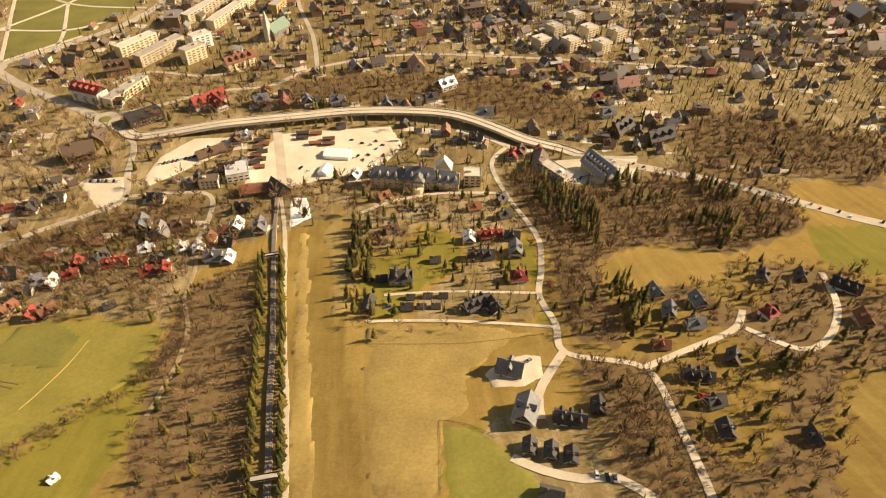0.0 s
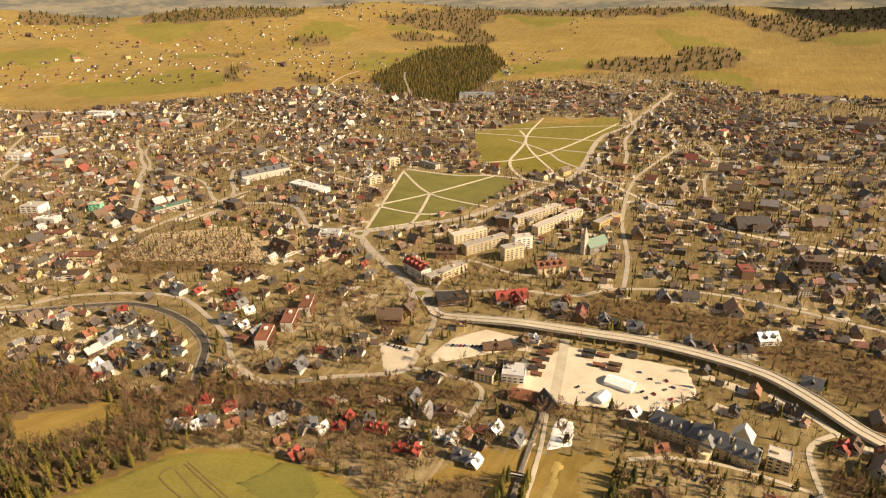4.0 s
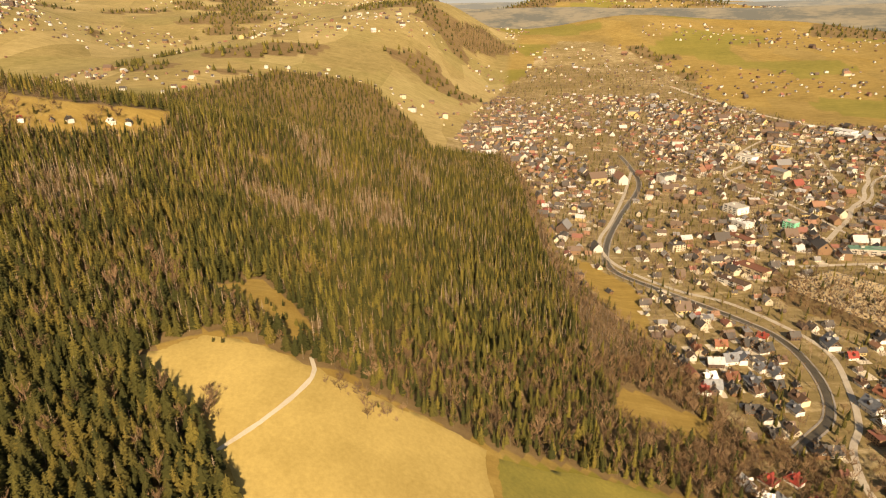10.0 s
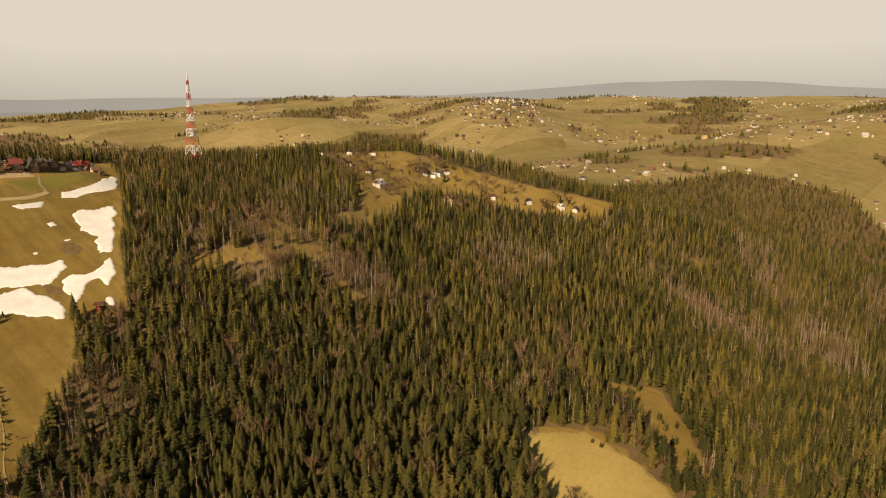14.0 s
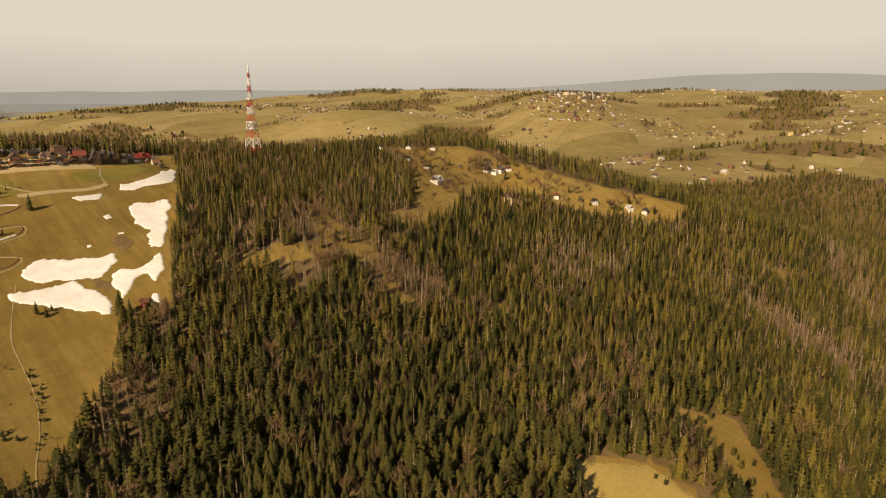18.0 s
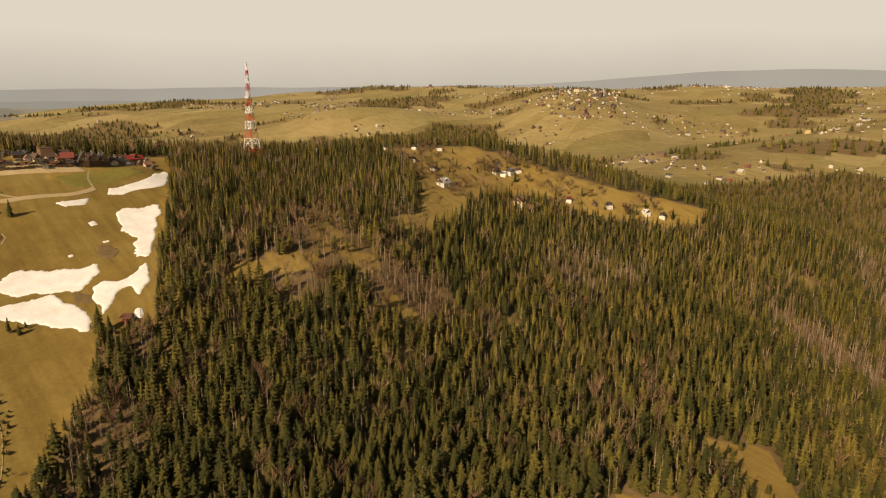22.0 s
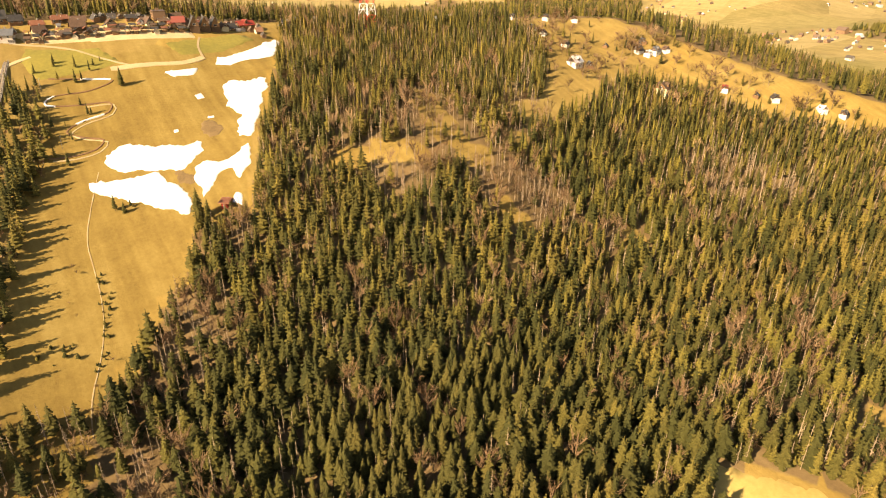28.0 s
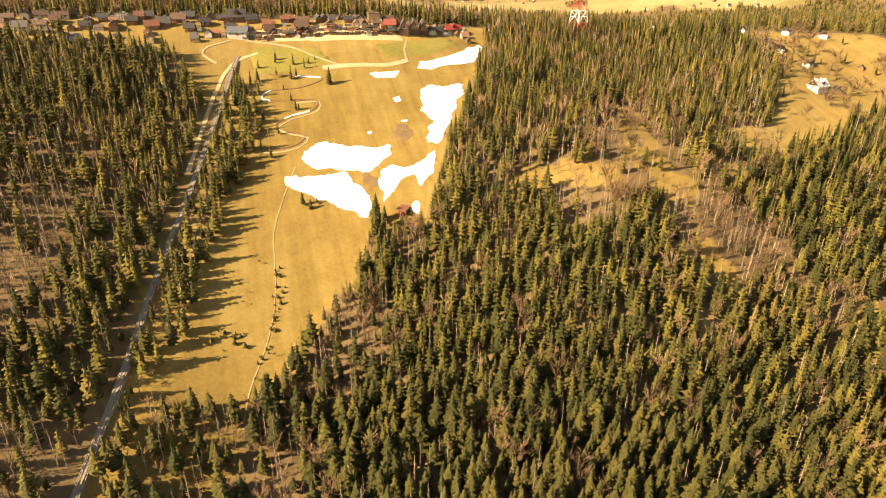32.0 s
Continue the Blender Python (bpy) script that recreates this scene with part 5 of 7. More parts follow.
# villages on the pastures beyond the crest
vx, vy = jitter(900, 4500, -200, 4300, 34, 210)
dens = rolling(vx, vy, 0.006, 45) + 0.4 * rolling(vx, vy, 0.02, 46)
ok = side(FOOT, vx, vy) & (dens > 0.1) & (np.hypot(vx, vy - 420) > 1250) & (np.hypot(vx, vy - 420) < 4600) & ~cover(vx, vy)[2] & (np.random.RandomState(211).uniform(0, 1, len(vx)) < 0.5)
mass("far_houses", town_groups(vx[ok], vy[ok], 40 * rolling(vx[ok], vy[ok], 0.004, 47), 212, 0.85, PLAIN), ["wall_paint", "roof_paint", "glass"], "scattered village houses on far pastures", "houses")
vx, vy = jitter(1900, 3200, 1500, 2450, 26, 216)
ok = (swell(vx, vy, 2540, 1975, 420, 200, 1.0, 35) > 0.4) & (np.random.RandomState(217).uniform(0, 1, len(vx)) < 0.6)
mass("far_houses", town_groups(vx[ok], vy[ok], 40 * rolling(vx[ok], vy[ok], 0.004, 47), 218, 1.1, PLAIN), ["wall_paint", "roof_paint", "glass"], "hilltop village of small pale houses", "houses")
vx, vy = jitter(600, 4500, -3900, -100, 34, 213)
r = np.hypot(vx, vy - 420)
ok = ~side(FOOT, vx, vy) & (r > 2200) & (r < 4600) & (rolling(vx, vy, 0.004, 48) > -0.05) & ~cover(vx, vy)[2] & (np.random.RandomState(214).uniform(0, 1, len(vx)) < 0.4)
mass("far_houses", town_groups(vx[ok], vy[ok], 40 * rolling(vx[ok], vy[ok], 0.004, 47), 215, 0.85, PLAIN), ["wall_paint", "roof_paint", "glass"], "far edge of the town with small houses", "houses")
# trees between the houses
tx, ty = jitter(-900, 2700, -2300, 240, 9, 220)
built, _, wood = cover(tx, ty)
r = np.hypot(tx - 100, ty)
ok = built & ~wood & off_ways(tx, ty, 2) & free_of(KEEP_FREE + [SKI], tx, ty) & (np.random.RandomState(221).uniform(0, 1, len(tx)) < 0.9 - 0.3 * smooth(r, 900, 1500))
tx, ty, r = tx[ok], ty[ok], r[ok]
sp = np.random.RandomState(222).uniform(0, 1, len(tx)) < 0.17 + 0.25 * (rolling(tx, ty, 0.02, 64) > 0.3)
nearer = r < 240
mass("town_trees", stand(BARE_MID, tx[nearer & ~sp], ty[nearer & ~sp], 12, 223, 1.15) + stand(BARE_FAR, tx[~nearer & ~sp & (r < 470)], ty[~nearer & ~sp & (r < 470)], 11, 224) + stand(BARE_TINY, tx[~sp & (r >= 470)], ty[~sp & (r >= 470)], 11, 227, 1.2), ["twigs", "bark"], "bare brown garden and street trees", "trees")
mass("town_spruces", stand(SPRUCE_MID, tx[nearer & sp], ty[nearer & sp], 12, 225) + stand(SPRUCE_TINY, tx[~nearer & sp], ty[~nearer & sp], 12, 226), ["needles", "bark"], "small dark spruces in town gardens", "trees")


# ---- woods ----
SHOW = [(62, 590), (120, 590), (240, 640), (250, 720), (150, 740), (90, 712), (62, 668)]


def wooded(poly, step, seed, gap=4.0):
    p = np.array(poly, float)
    x, y = jitter(*p[:, 0][[p[:, 0].argmin(), p[:, 0].argmax()]], *p[:, 1][[p[:, 1].argmin(), p[:, 1].argmax()]], step, seed)
    ok = inside(poly, x, y) & (along(RAIL_NP, x, y)[0] > 3.4 + gap * 0.4) & off_ways(x, y, 2) & free_of([SKI, MEADOW, GLADE, GREEN], x, y)
    for hx0, hy0 in HOUSES:
        ok &= np.hypot(x - hx0, y - hy0) > 8.5
    return x[ok], y[ok]


def thinned(x, y, seed, bare=False):
    """Thin the stand in the clearings and along old wind-throw."""
    rng = np.random.RandomState(seed)
    d = np.zeros(x.shape)
    for cx, cy, rx, ry, turn in CLEAR:
        d = np.maximum(d, swell(x, y, cx, cy, rx, ry, 1.0, turn))
    d = d + 0.25 * rolling(x, y, 0.09, 65)
    keep = rng.uniform(0, 1, len(x)) > 0.95 * smooth(d, 0.25, 0.8)
    thin = np.zeros(x.shape)
    for cx, cy, rx, ry, turn in THIN:
        thin = np.maximum(thin, swell(x, y, cx, cy, rx, ry, 1.0, turn))
    return keep & (rng.uniform(0, 1, len(x)) > 0.15 + 0.3 * smooth(rolling(x, y, 0.03, 41), 0.0, 0.5) + 0.62 * smooth(thin, 0.3, 0.8))


fx, fy = wooded(FOREST, 4.2, 11)
keep = thinned(fx, fy, 12)
gx, gy = fx[~keep], fy[~keep]
fx, fy = fx[keep], fy[keep]
show = inside(SHOW, fx, fy)
sx, sy = fx[show][:290], fy[show][:290]
fx, fy = np.r_[fx[~show], fx[show][290:]], np.r_[fy[~show], fy[show][290:]]
dist = np.hypot(fx - 30, fy - 440)
close, near = dist < 265, dist < 520
mass("spruce_forest", stand(SPRUCE_NEAR, fx[close], fy[close], 15.5, 12, 1.2, 0.45, 1.35) + stand(SPRUCE_MID, fx[near & ~close], fy[near & ~close], 14.5, 13, 1.2, 0.45, 1.35) + stand(SPRUCE_FAR, fx[~near], fy[~near], 13.5, 14, 1.2, 0.45, 1.35), ["needles", "bark"], "dense dark green spruce forest on the hillside", "forest")
rng = np.random.RandomState(15)
open_land = np.maximum.reduce([swell(gx, gy, cx, cy, rx, ry, 1.0, turn) for cx, cy, rx, ry, turn in CLEAR]) > 0.4
keep = ~open_land | (rng.uniform(0, 1, len(gx)) < 0.28)
gx, gy = gx[keep], gy[keep]
mixed = (rng.uniform(0, 1, len(gx)) < 0.3) & (rolling(gx, gy, 0.02, 57) > -0.3) & (gx > 20)
mass("bare_wood", stand(BARE_MID, gx[mixed & (gx < 420)], gy[mixed & (gx < 420)], 15, 27, 0.8) + stand(BARE_FAR, gx[mixed & (gx >= 420)], gy[mixed & (gx >= 420)], 15, 29, 0.8), ["twigs", "bark"], "leafless trees mixed into the spruce forest", "wood")
gx, gy = gx[~mixed], gy[~mixed]
pick = rng.uniform(0, 1, len(gx)) < 0.75
mass("dead_spruces", stand(SNAG, gx[pick], gy[pick], 15, 16), ["snag"], "grey dead spruces scattered through the forest", "dead trees")
wx, wy = wooded(FOREST_WEST, 5.2, 17)
k = thinned(wx, wy, 18)
wx, wy, dx, dy = wx[k], wy[k], wx[~k], wy[~k]
mass("spruce_forest", stand(SPRUCE_MID, wx[wx > -160], wy[wx > -160], 15.5, 19, 1.2, 0.45, 1.3) + stand(SPRUCE_TINY, wx[wx <= -160], wy[wx <= -160], 15, 29, 1.2), ["needles", "bark"], "spruce forest west of the funicular", "forest")
mass("bare_wood", stand(BARE_FAR, dx[1::2], dy[1::2], 14, 28, 0.8), ["twigs", "bark"], "leafless trees among the western spruces", "wood")
mass("dead_spruces", stand(SNAG, dx[::2], dy[::2], 17, 20), ["snag"], "pale dead spruces west of the funicular", "dead trees")

# brush, dead trees and spruces where the ski slope runs out
ex, ey = jitter(-30, 70, 585, 722, 4.4, 130)
ok = inside(SLOPE_END, ex, ey) & (along(RAIL_NP, ex, ey)[0] > 4)
ex, ey = ex[ok], ey[ok]
u = np.random.RandomState(131).uniform(0, 1, len(ex))
mass("wood_spruces", stand(SPRUCE_NEAR, ex[u < 0.38], ey[u < 0.38], 15, 132, 1.15, 0.35, 1.2), ["needles", "bark"], "spruces at the foot of the ski slope", "trees")
mass("dead_spruces", stand(SNAG, ex[u > 0.8], ey[u > 0.8], 17, 133), ["snag"], "bleached dead spruces below the ski slope", "dead trees")
k = (u > 0.38) & (u < 0.8)
mass("bare_wood", stand(BARE_MID, ex[k], ey[k], 6, 134, 1.2), ["twigs", "bark"], "brown brush below the ski slope", "wood")

# spruces that stand singly in front of the last views
PROTO_TREES = []
for k in range(6):
    r = random.Random(50 + k)
    crown = spruce_shape(r, 20, 8, 0, r.uniform(0.13, 0.18), r.uniform(0.08, 0.25)).mesh("crown", "needles")
    tint_mesh(crown, r.uniform(0, 0.3))
    stem = tint_mesh(Shape().tube((0, 0, -0.05), (0, 0, 0.8), 0.016, 0.004, 7).mesh("trunk", "bark"), r.uniform(0, 1))
    PROTO_TREES.append((crown, stem))


def spruce(x, y, tall, turn, kind, label="tall green spruce with drooping tiers of branches", group="spruces of the hillside"):
    fat = 1.2 + 0.15 * math.sin(7 * x + 3 * y)
    t = thing("spruce", label, "tree", group, Matrix.LocRotScale((x, y, ground_z(x, y)), Euler((0, 0, turn)), (tall * fat, tall * fat, tall)))
    part("crown", PROTO_TREES[kind % 6][0], t)
    part("trunk", PROTO_TREES[kind % 6][1], t)
    return t


for n, (x, y) in enumerate(zip(sx, sy)):
    spruce(float(x), float(y), 10 + 10 * ((n * 37) % 17) / 17, n * 2.4, n)
for n, (x, y, h) in enumerate([(108, 942, 13), (76, 823, 10), (80, 819, 7), (84, 822, 5), (114, 795, 19), (118, 790, 14), (112, 786, 15), (127, 787, 9)]):
    spruce(x, y, h, n * 1.7, n, "dark spruce standing alone on the ski slope", "spruces of the ski slope")

# lower slope and valley: bare broadleaves with spruces between
bx, by = wooded(BELT, 5.0, 22)
ok = free_of([BELT_GLADE], bx, by)
bx, by = bx[ok], by[ok]
sp = np.random.RandomState(23).uniform(0, 1, len(bx)) < 0.12 + 0.6 * smooth(height(bx, by), 14, 46)
b1, b2 = ~sp & (bx < 400), ~sp & (bx >= 400)
mass("bare_wood", stand(BARE_MID, bx[b1], by[b1], 12, 24) + stand(BARE_FAR, bx[b2], by[b2], 12, 26), ["twigs", "bark"], "leafless brown broadleaf wood at the foot of the hill", "wood")
mass("wood_spruces", stand(SPRUCE_MID, bx[sp], by[sp], 14, 25), ["needles", "bark"], "spruces among the bare trees", "trees")
parts = []
spr = []
for n, (poly, step, tall, share) in enumerate([(WOOD_SOUTH, 5.6, 10, 0.12), (WOOD_RAIL, 6.6, 9, 0.1), (WOOD_BANK, 7.0, 10, 0.05), (WOOD_WEST, 7, 11, 0.06), (WOOD_LANE, 5.4, 11, 0.04), (WOOD_MID, 7, 10, 0.1), (WOOD_RIVER, 5.6, 10, 0.06), (VILLAS, 5.8, 8, 0.2), (LANE_SIDE, 7.0, 8, 0.12)]):
    x, y = wooded(poly, step, 60 + n)
    q = np.random.RandomState(70 + n).uniform(0, 1, len(x)) < share
    parts += stand(BARE_MID, x[~q], y[~q], tall, 80 + n)
    spr += stand(SPRUCE_MID, x[q], y[q], tall * 1.2, 90 + n)
x, y = wooded(SPRUCE_SOUTH, 7.5, 101)
k = (rolling(x, y, 0.045, 53) > 0.12) | (x > -262)
x, y = x[k], y[k]
spr += stand(SPRUCE_MID, x, y, 17, 102)
for n, poly in enumerate([[(-228, 183), (-246, 186), (-243, 215), (-234, 240), (-226, 246), (-222, 225)], [(-290, 268), (-304, 270), (-306, 284), (-290, 284)], [(-214, 3), (-236, 34), (-253, 106), (-240, 137), (-215, 90)]]):
    x, y = wooded(poly, 6.0, 140 + n)
    spr += stand(SPRUCE_MID, x, y, 16, 142 + n)
mass("bare_wood", parts, ["twigs", "bark"], "leafless brown thickets along lanes and banks", "wood")
mass("wood_spruces", spr, ["needles", "bark"], "dark spruces standing in the valley woods", "trees")
x, y = wooded(FOREST_BACK, 10, 110)
q = np.random.RandomState(111).uniform(0, 1, len(x)) < 0.2
x2, y2 = wooded(WOOD_FAR, 12, 112)
x3, y3 = wooded(FOREST_TOP, 6.5, 113)
q3 = np.random.RandomState(114).uniform(0, 1, len(x3)) < 0.25
mass("far_forest", stand(SPRUCE_FAR, x[~q], y[~q], 17, 115, 1.15) + stand(SPRUCE_TINY, x2, y2, 20, 116, 1.3) + stand(SPRUCE_FAR, x3[~q3], y3[~q3], 17, 117), ["needles", "bark"], "spruce forest beyond the crest", "forest")
mass("far_bare_wood", stand(BARE_FAR, x[q], y[q], 13, 118) + stand(BARE_MID, x3[q3], y3[q3], 14, 119), ["twigs", "bark"], "bare brown trees beyond the crest", "wood")
x, y = jitter(-1200, 4600, -3900, 4800, 33, 120)
r = np.hypot(x, y - 420)
ok = (r > 1500) & (r < 4700) & cover(x, y)[2] & free_of([FOREST_BACK, WOOD_FAR, FOREST, RIDGE_WOOD], x, y)
x4, y4 = wooded(RIDGE_WOOD, 11, 122)
q4 = np.random.RandomState(123).uniform(0, 1, len(x4)) < 0.6
mass("far_bare_wood", stand(BARE_FAR, x4[q4], y4[q4], 14, 124), ["twigs", "bark"], "bare brown wood on a far ridge", "wood")
mass("far_forest", stand(SPRUCE_FAR, x4[~q4], y4[~q4], 17, 125), ["needles", "bark"], "dark spruces on a far ridge", "forest")
bx2, by2 = jitter(-300, 2100, 1120, 2500, 15, 126)
in_back = cover(bx2, by2)[2] & (np.hypot(bx2, by2 - 420) > 900) & free_of([FOREST_BACK, FOREST_TOP, FOREST], bx2, by2)
mass("far_forest", stand(SPRUCE_TINY, bx2[in_back], by2[in_back], 15, 127, 1.9), ["needles", "bark"], "dark spruce woods behind the crest market", "forest")
mass("far_forest", stand(SPRUCE_TINY, x[ok], y[ok], 18, 121, 2.9), ["needles", "bark"], "dark woods on the far hills", "forest")


# ---- viaduct ----
def build_viaduct():
    t = thing("viaduct", "long curved concrete road viaduct with pale deck", "bridge")
    c = curve_points(VIADUCT, 6)
    s = np.linspace(0, 1, len(c))
    z = 0.4 + 6.8 * smooth(s, 0.02, 0.22) * (1 - smooth(s, 0.72, 0.98))
    part("deck", ribbon_mesh("deck", VIADUCT, 14, ["gravel"], z=z), t)
    d = np.gradient(c, axis=0)
    d /= np.linalg.norm(d, axis=1, keepdims=True)
    nrm = np.stack([-d[:, 1], d[:, 0]], 1)
    for sgn in (-1, 1):
        for off, h, w in ((6.8, 0.9, 0.5), (0.35 * sgn + 0.0, 0.5, 0.3)):
            if off < 1 and sgn < 0:
                continue
            p = c + sgn * off * nrm
            b = Shape()
            rows = [[(*(q - n * w / 2), k - 0.9), (*(q - n * w / 2), k + h), (*(q + n * w / 2), k + h), (*(q + n * w / 2), k - 0.9)] for q, n, k in zip(p, nrm, z)]
            b.add([v for row in rows for v in row], [(4 * i + j, 4 * i + j + 1, 4 * i + j + 5, 4 * i + j + 4) for i in range(len(rows) - 1) for j in range(3)])
            part("parapet" if off > 1 else "median_barrier", b.mesh("parapet", "concrete"), t)
    for i in range(6, len(c) - 4, 4):
        if z[i] > 2.5:
            b = Shape().box(0, 0, -1, 2.0, 1.2, z[i] - 0.3)
            b.box(0, 0, z[i] - 2.0, 1.6, 11, 0.9)
            part("pier", b.mesh("pier", "concrete"), t, at=pose(*c[i], 0, 0, 0, math.degrees(math.atan2(d[i, 1], d[i, 0]))))


build_viaduct()


# ---- funicular line ----
def build_railway():
    t = thing("funicular_railway", "straight single-track funicular railway up the hillside", "railway")
    c = curve_points(RAIL, 5)
    z = height(*c.T)
    z = np.convolve(np.r_[[z[0]] * 6, z, [z[-1]] * 6], np.ones(13) / 13, "valid") + 1.1
    part("track_bed", ribbon_mesh("track_bed", RAIL, 2.9, ["ballast"], z=z, step=5), t, "grey ballast track bed")
    d = np.gradient(c, axis=0)
    d /= np.linalg.norm(d, axis=1, keepdims=True)
    nrm = np.stack([-d[:, 1], d[:, 0]], 1)
    for off in (-0.75, 0.75):
        b = Shape()
        p = c + off * nrm
        rows = [[(*(q - n * 0.14), k + 0.02), (*(q - n * 0.14), k + 0.28), (*(q + n * 0.14), k + 0.28), (*(q + n * 0.14), k + 0.02)] for q, n, k in zip(p, nrm, z)]
        b.add([v for row in rows for v in row], [(4 * i + j, 4 * i + j + 1, 4 * i + j + 5, 4 * i + j + 4) for i in range(len(rows) - 1) for j in range(3)])
        part("rail", b.mesh("rail", "rail"), t, "steel rail shining in the sun")
    for off in (-1.45, 1.45):
        b = Shape()
        p = c + off * nrm
        rows = [[(*(q - n * 0.13), k - 1.5), (*(q - n * 0.13), k + 0.2), (*(q + n * 0.13), k + 0.2), (*(q + n * 0.13), k - 1.5)] for q, n, k in zip(p, nrm, z)]
        b.add([v for row in rows for v in row], [(4 * i + j, 4 * i + j + 1, 4 * i + j + 5, 4 * i + j + 4) for i in range(len(rows) - 1) for j in range(3)])
        part("kerb", b.mesh("kerb", "stone"), t)
    fine = curve_points(RAIL, 2.0)
    tie = Shape()
    fz = np.interp(np.linspace(0, 1, len(fine)), np.linspace(0, 1, len(c)), z)
    fd = np.gradient(fine, axis=0)
    for (x, y), k, (a, b) in zip(fine, fz, fd):
        tie.box(x, y, k - 0.02, 0.5, 2.3, 0.16, 0, math.atan2(b, a))
    tagged(part("sleepers", tie.mesh("sleepers", "stone"), t), kind="stuff")
    for n in (22, 60):
        x, y = c[n]
        a = math.degrees(math.atan2(d[n, 1], d[n, 0]))
        f = thing("footbridge", "small dark footbridge over the funicular", "bridge", at=pose(x, y, z[n] + 3.2, 0, 0, a))
        part("deck", Shape().box(0, 0, 0, 3, 14, 0.4).mesh("deck", "concrete"), f)
        for sgn in (-1, 1):
            part("railing", Shape().box(sgn * 1.4, 0, 0.4, 0.12, 14, 1.0).mesh("railing", "wood_dark"), f)
            part("abutment", Shape().box(0, sgn * 6, -5.5, 2.6, 1.6, 5.5).mesh("abutment", "stone"), f)


build_railway()


# ---- larger buildings ----
def block(name, label, category, x, y, turn, d, w, h, wall, roof, bay=4.0, group="", storey=3.0):
    """A flat-roofed block with a window in each bay of each storey."""
    HOUSES.append((x, y))
    t = thing(name, label, category, group, pose(x, y, ground_z(x, y), 0, 0, turn))
    part("wall", Shape().box(0, 0, -2, d, w, h + 2).mesh("wall", wall), t)
    r = Shape().box(0, 0, h, d + 0.4, w + 0.4, 0.35)
    for a, b, sx, sy in ((0, w / 2, d + 0.6, 0.3), (0, -w / 2, d + 0.6, 0.3), (d / 2, 0, 0.3, w), (-d / 2, 0, 0.3, w)):
        r.box(a, b, h + 0.35, sx, sy, 0.5)
    roof_ob = part("roof", r.mesh("roof", roof), t)
    part("roof_hut", Shape().box(0, 0, 0, 4, 3, 2).mesh("roof_hut", wall), roof_ob, at=pose(d * 0.2, 0, h + 0.35))
    win = window_mesh(bay * 0.6, 1.6)
    for f in range(int(h / storey)):
        for k in range(int(d / bay)):
            for sgn in (-1, 1):
                part("window", win, t, at=pose((k + 0.5) * bay - int(d / bay) * bay / 2, sgn * (w / 2 + 0.05), 1 + storey * f, 0, 0, 0 if sgn < 0 else 180))
    return t


FLATS = "blocks of flats by the park"
block("apartment_block", "long cream block of flats with flat roof", "apartments", 200, -305, -126, 54, 12, 13, "cream", "concrete", 6.5, FLATS)
block("apartment_block", "long cream block of flats with flat roof", "apartments", 168, -285, -122, 70, 12, 13, "cream", "concrete", 6.5, FLATS)
block("apartment_block", "tall pale block of flats", "apartments", 126, -269, -131, 28, 13, 17, "cream", "concrete", 6.5, FLATS)
block("apartment_block", "tall pale block of flats", "apartments", 124, -307, -141, 25, 13, 17, "white", "concrete", 6.5, FLATS)
block("apartment_block", "low cream block of flats with flat roof", "apartments", 181, -185, -114, 60, 12, 10, "cream", "concrete", 6.5, FLATS)
block("apartment_block", "long block of flats with balconies", "apartments", 137, -424, -116, 95, 12, 12, "cream", "concrete", 8, FLATS)
block("apartment_block", "long block of flats with balconies", "apartments", 101, -408, -112, 108, 12, 12, "cream", "concrete", 8, FLATS)
block("apartment_block", "yellow block of flats behind trees", "apartments", 36, -437, -112, 58, 12, 11, "yellow", "concrete", 8, FLATS)
CUBES = "cream tower blocks on the far bank"
for x, y in ((-295, -267), (-331, -261), (-368, -251), (-322, -305), (-360, -344), (-365, -298), (-398, -284)):
    block("tower_block", "cream four-storey tower block with flat roof", "apartments", x, y, 30, 18, 17, 14, "cream", "concrete", 6, CUBES)
TERRACED = "terraced red-brown flats by the river"
for x, y in ((285, 21), (283, -16), (286, -50)):
    t = block("terraced_flats", "stepped block of flats with red-brown roof and white balconies", "apartments", x, y, -66, 30, 12, 11, "white", "roof_rust", 6, TERRACED)
    for k in range(3):
        part("balcony", Shape().box(0, 0, 0, 30, 1.8, 0.9).mesh("balcony", "roof_rust"), t, at=pose(0, -6.9, 2.6 + 3 * k))
block("dark_pavilion", "dark modern pavilion with rounded front", "building", 149, -128, -146, 34, 20, 8, "wood_dark", "roof_dark", 5)
block("hotel_annex", "white flat-roofed hall beside the hotel", "building", -243, 14, 122, 30, 12, 6, "white", "concrete", 5)
block("cream_block", "cream block with flat roof by the palace", "building", -166, 20, -8, 15, 14, 12, "cream", "concrete", 5)
block("white_hall", "white flat-roofed hall by the lower station", "building", 42, -20, 12, 20, 20, 8, "white", "roof_light", 5)
block("warehouse", "large pale hall in the far town", "building", 541, -414, 166, 80, 24, 7, "white", "roof_light", 9)
block("warehouse", "white hall in the far town", "building", 873, -148, 20, 30, 26, 12, "white", "concrete", 9)
block("warehouse", "white hall in the far town", "building", 806, -124, 20, 26, 16, 8, "white", "roof_light", 9)
block("glass_hall", "large pale sports building by the far wood", "building", 610, -1400, 20, 110, 46, 14, "white", "roof_grey", 16)
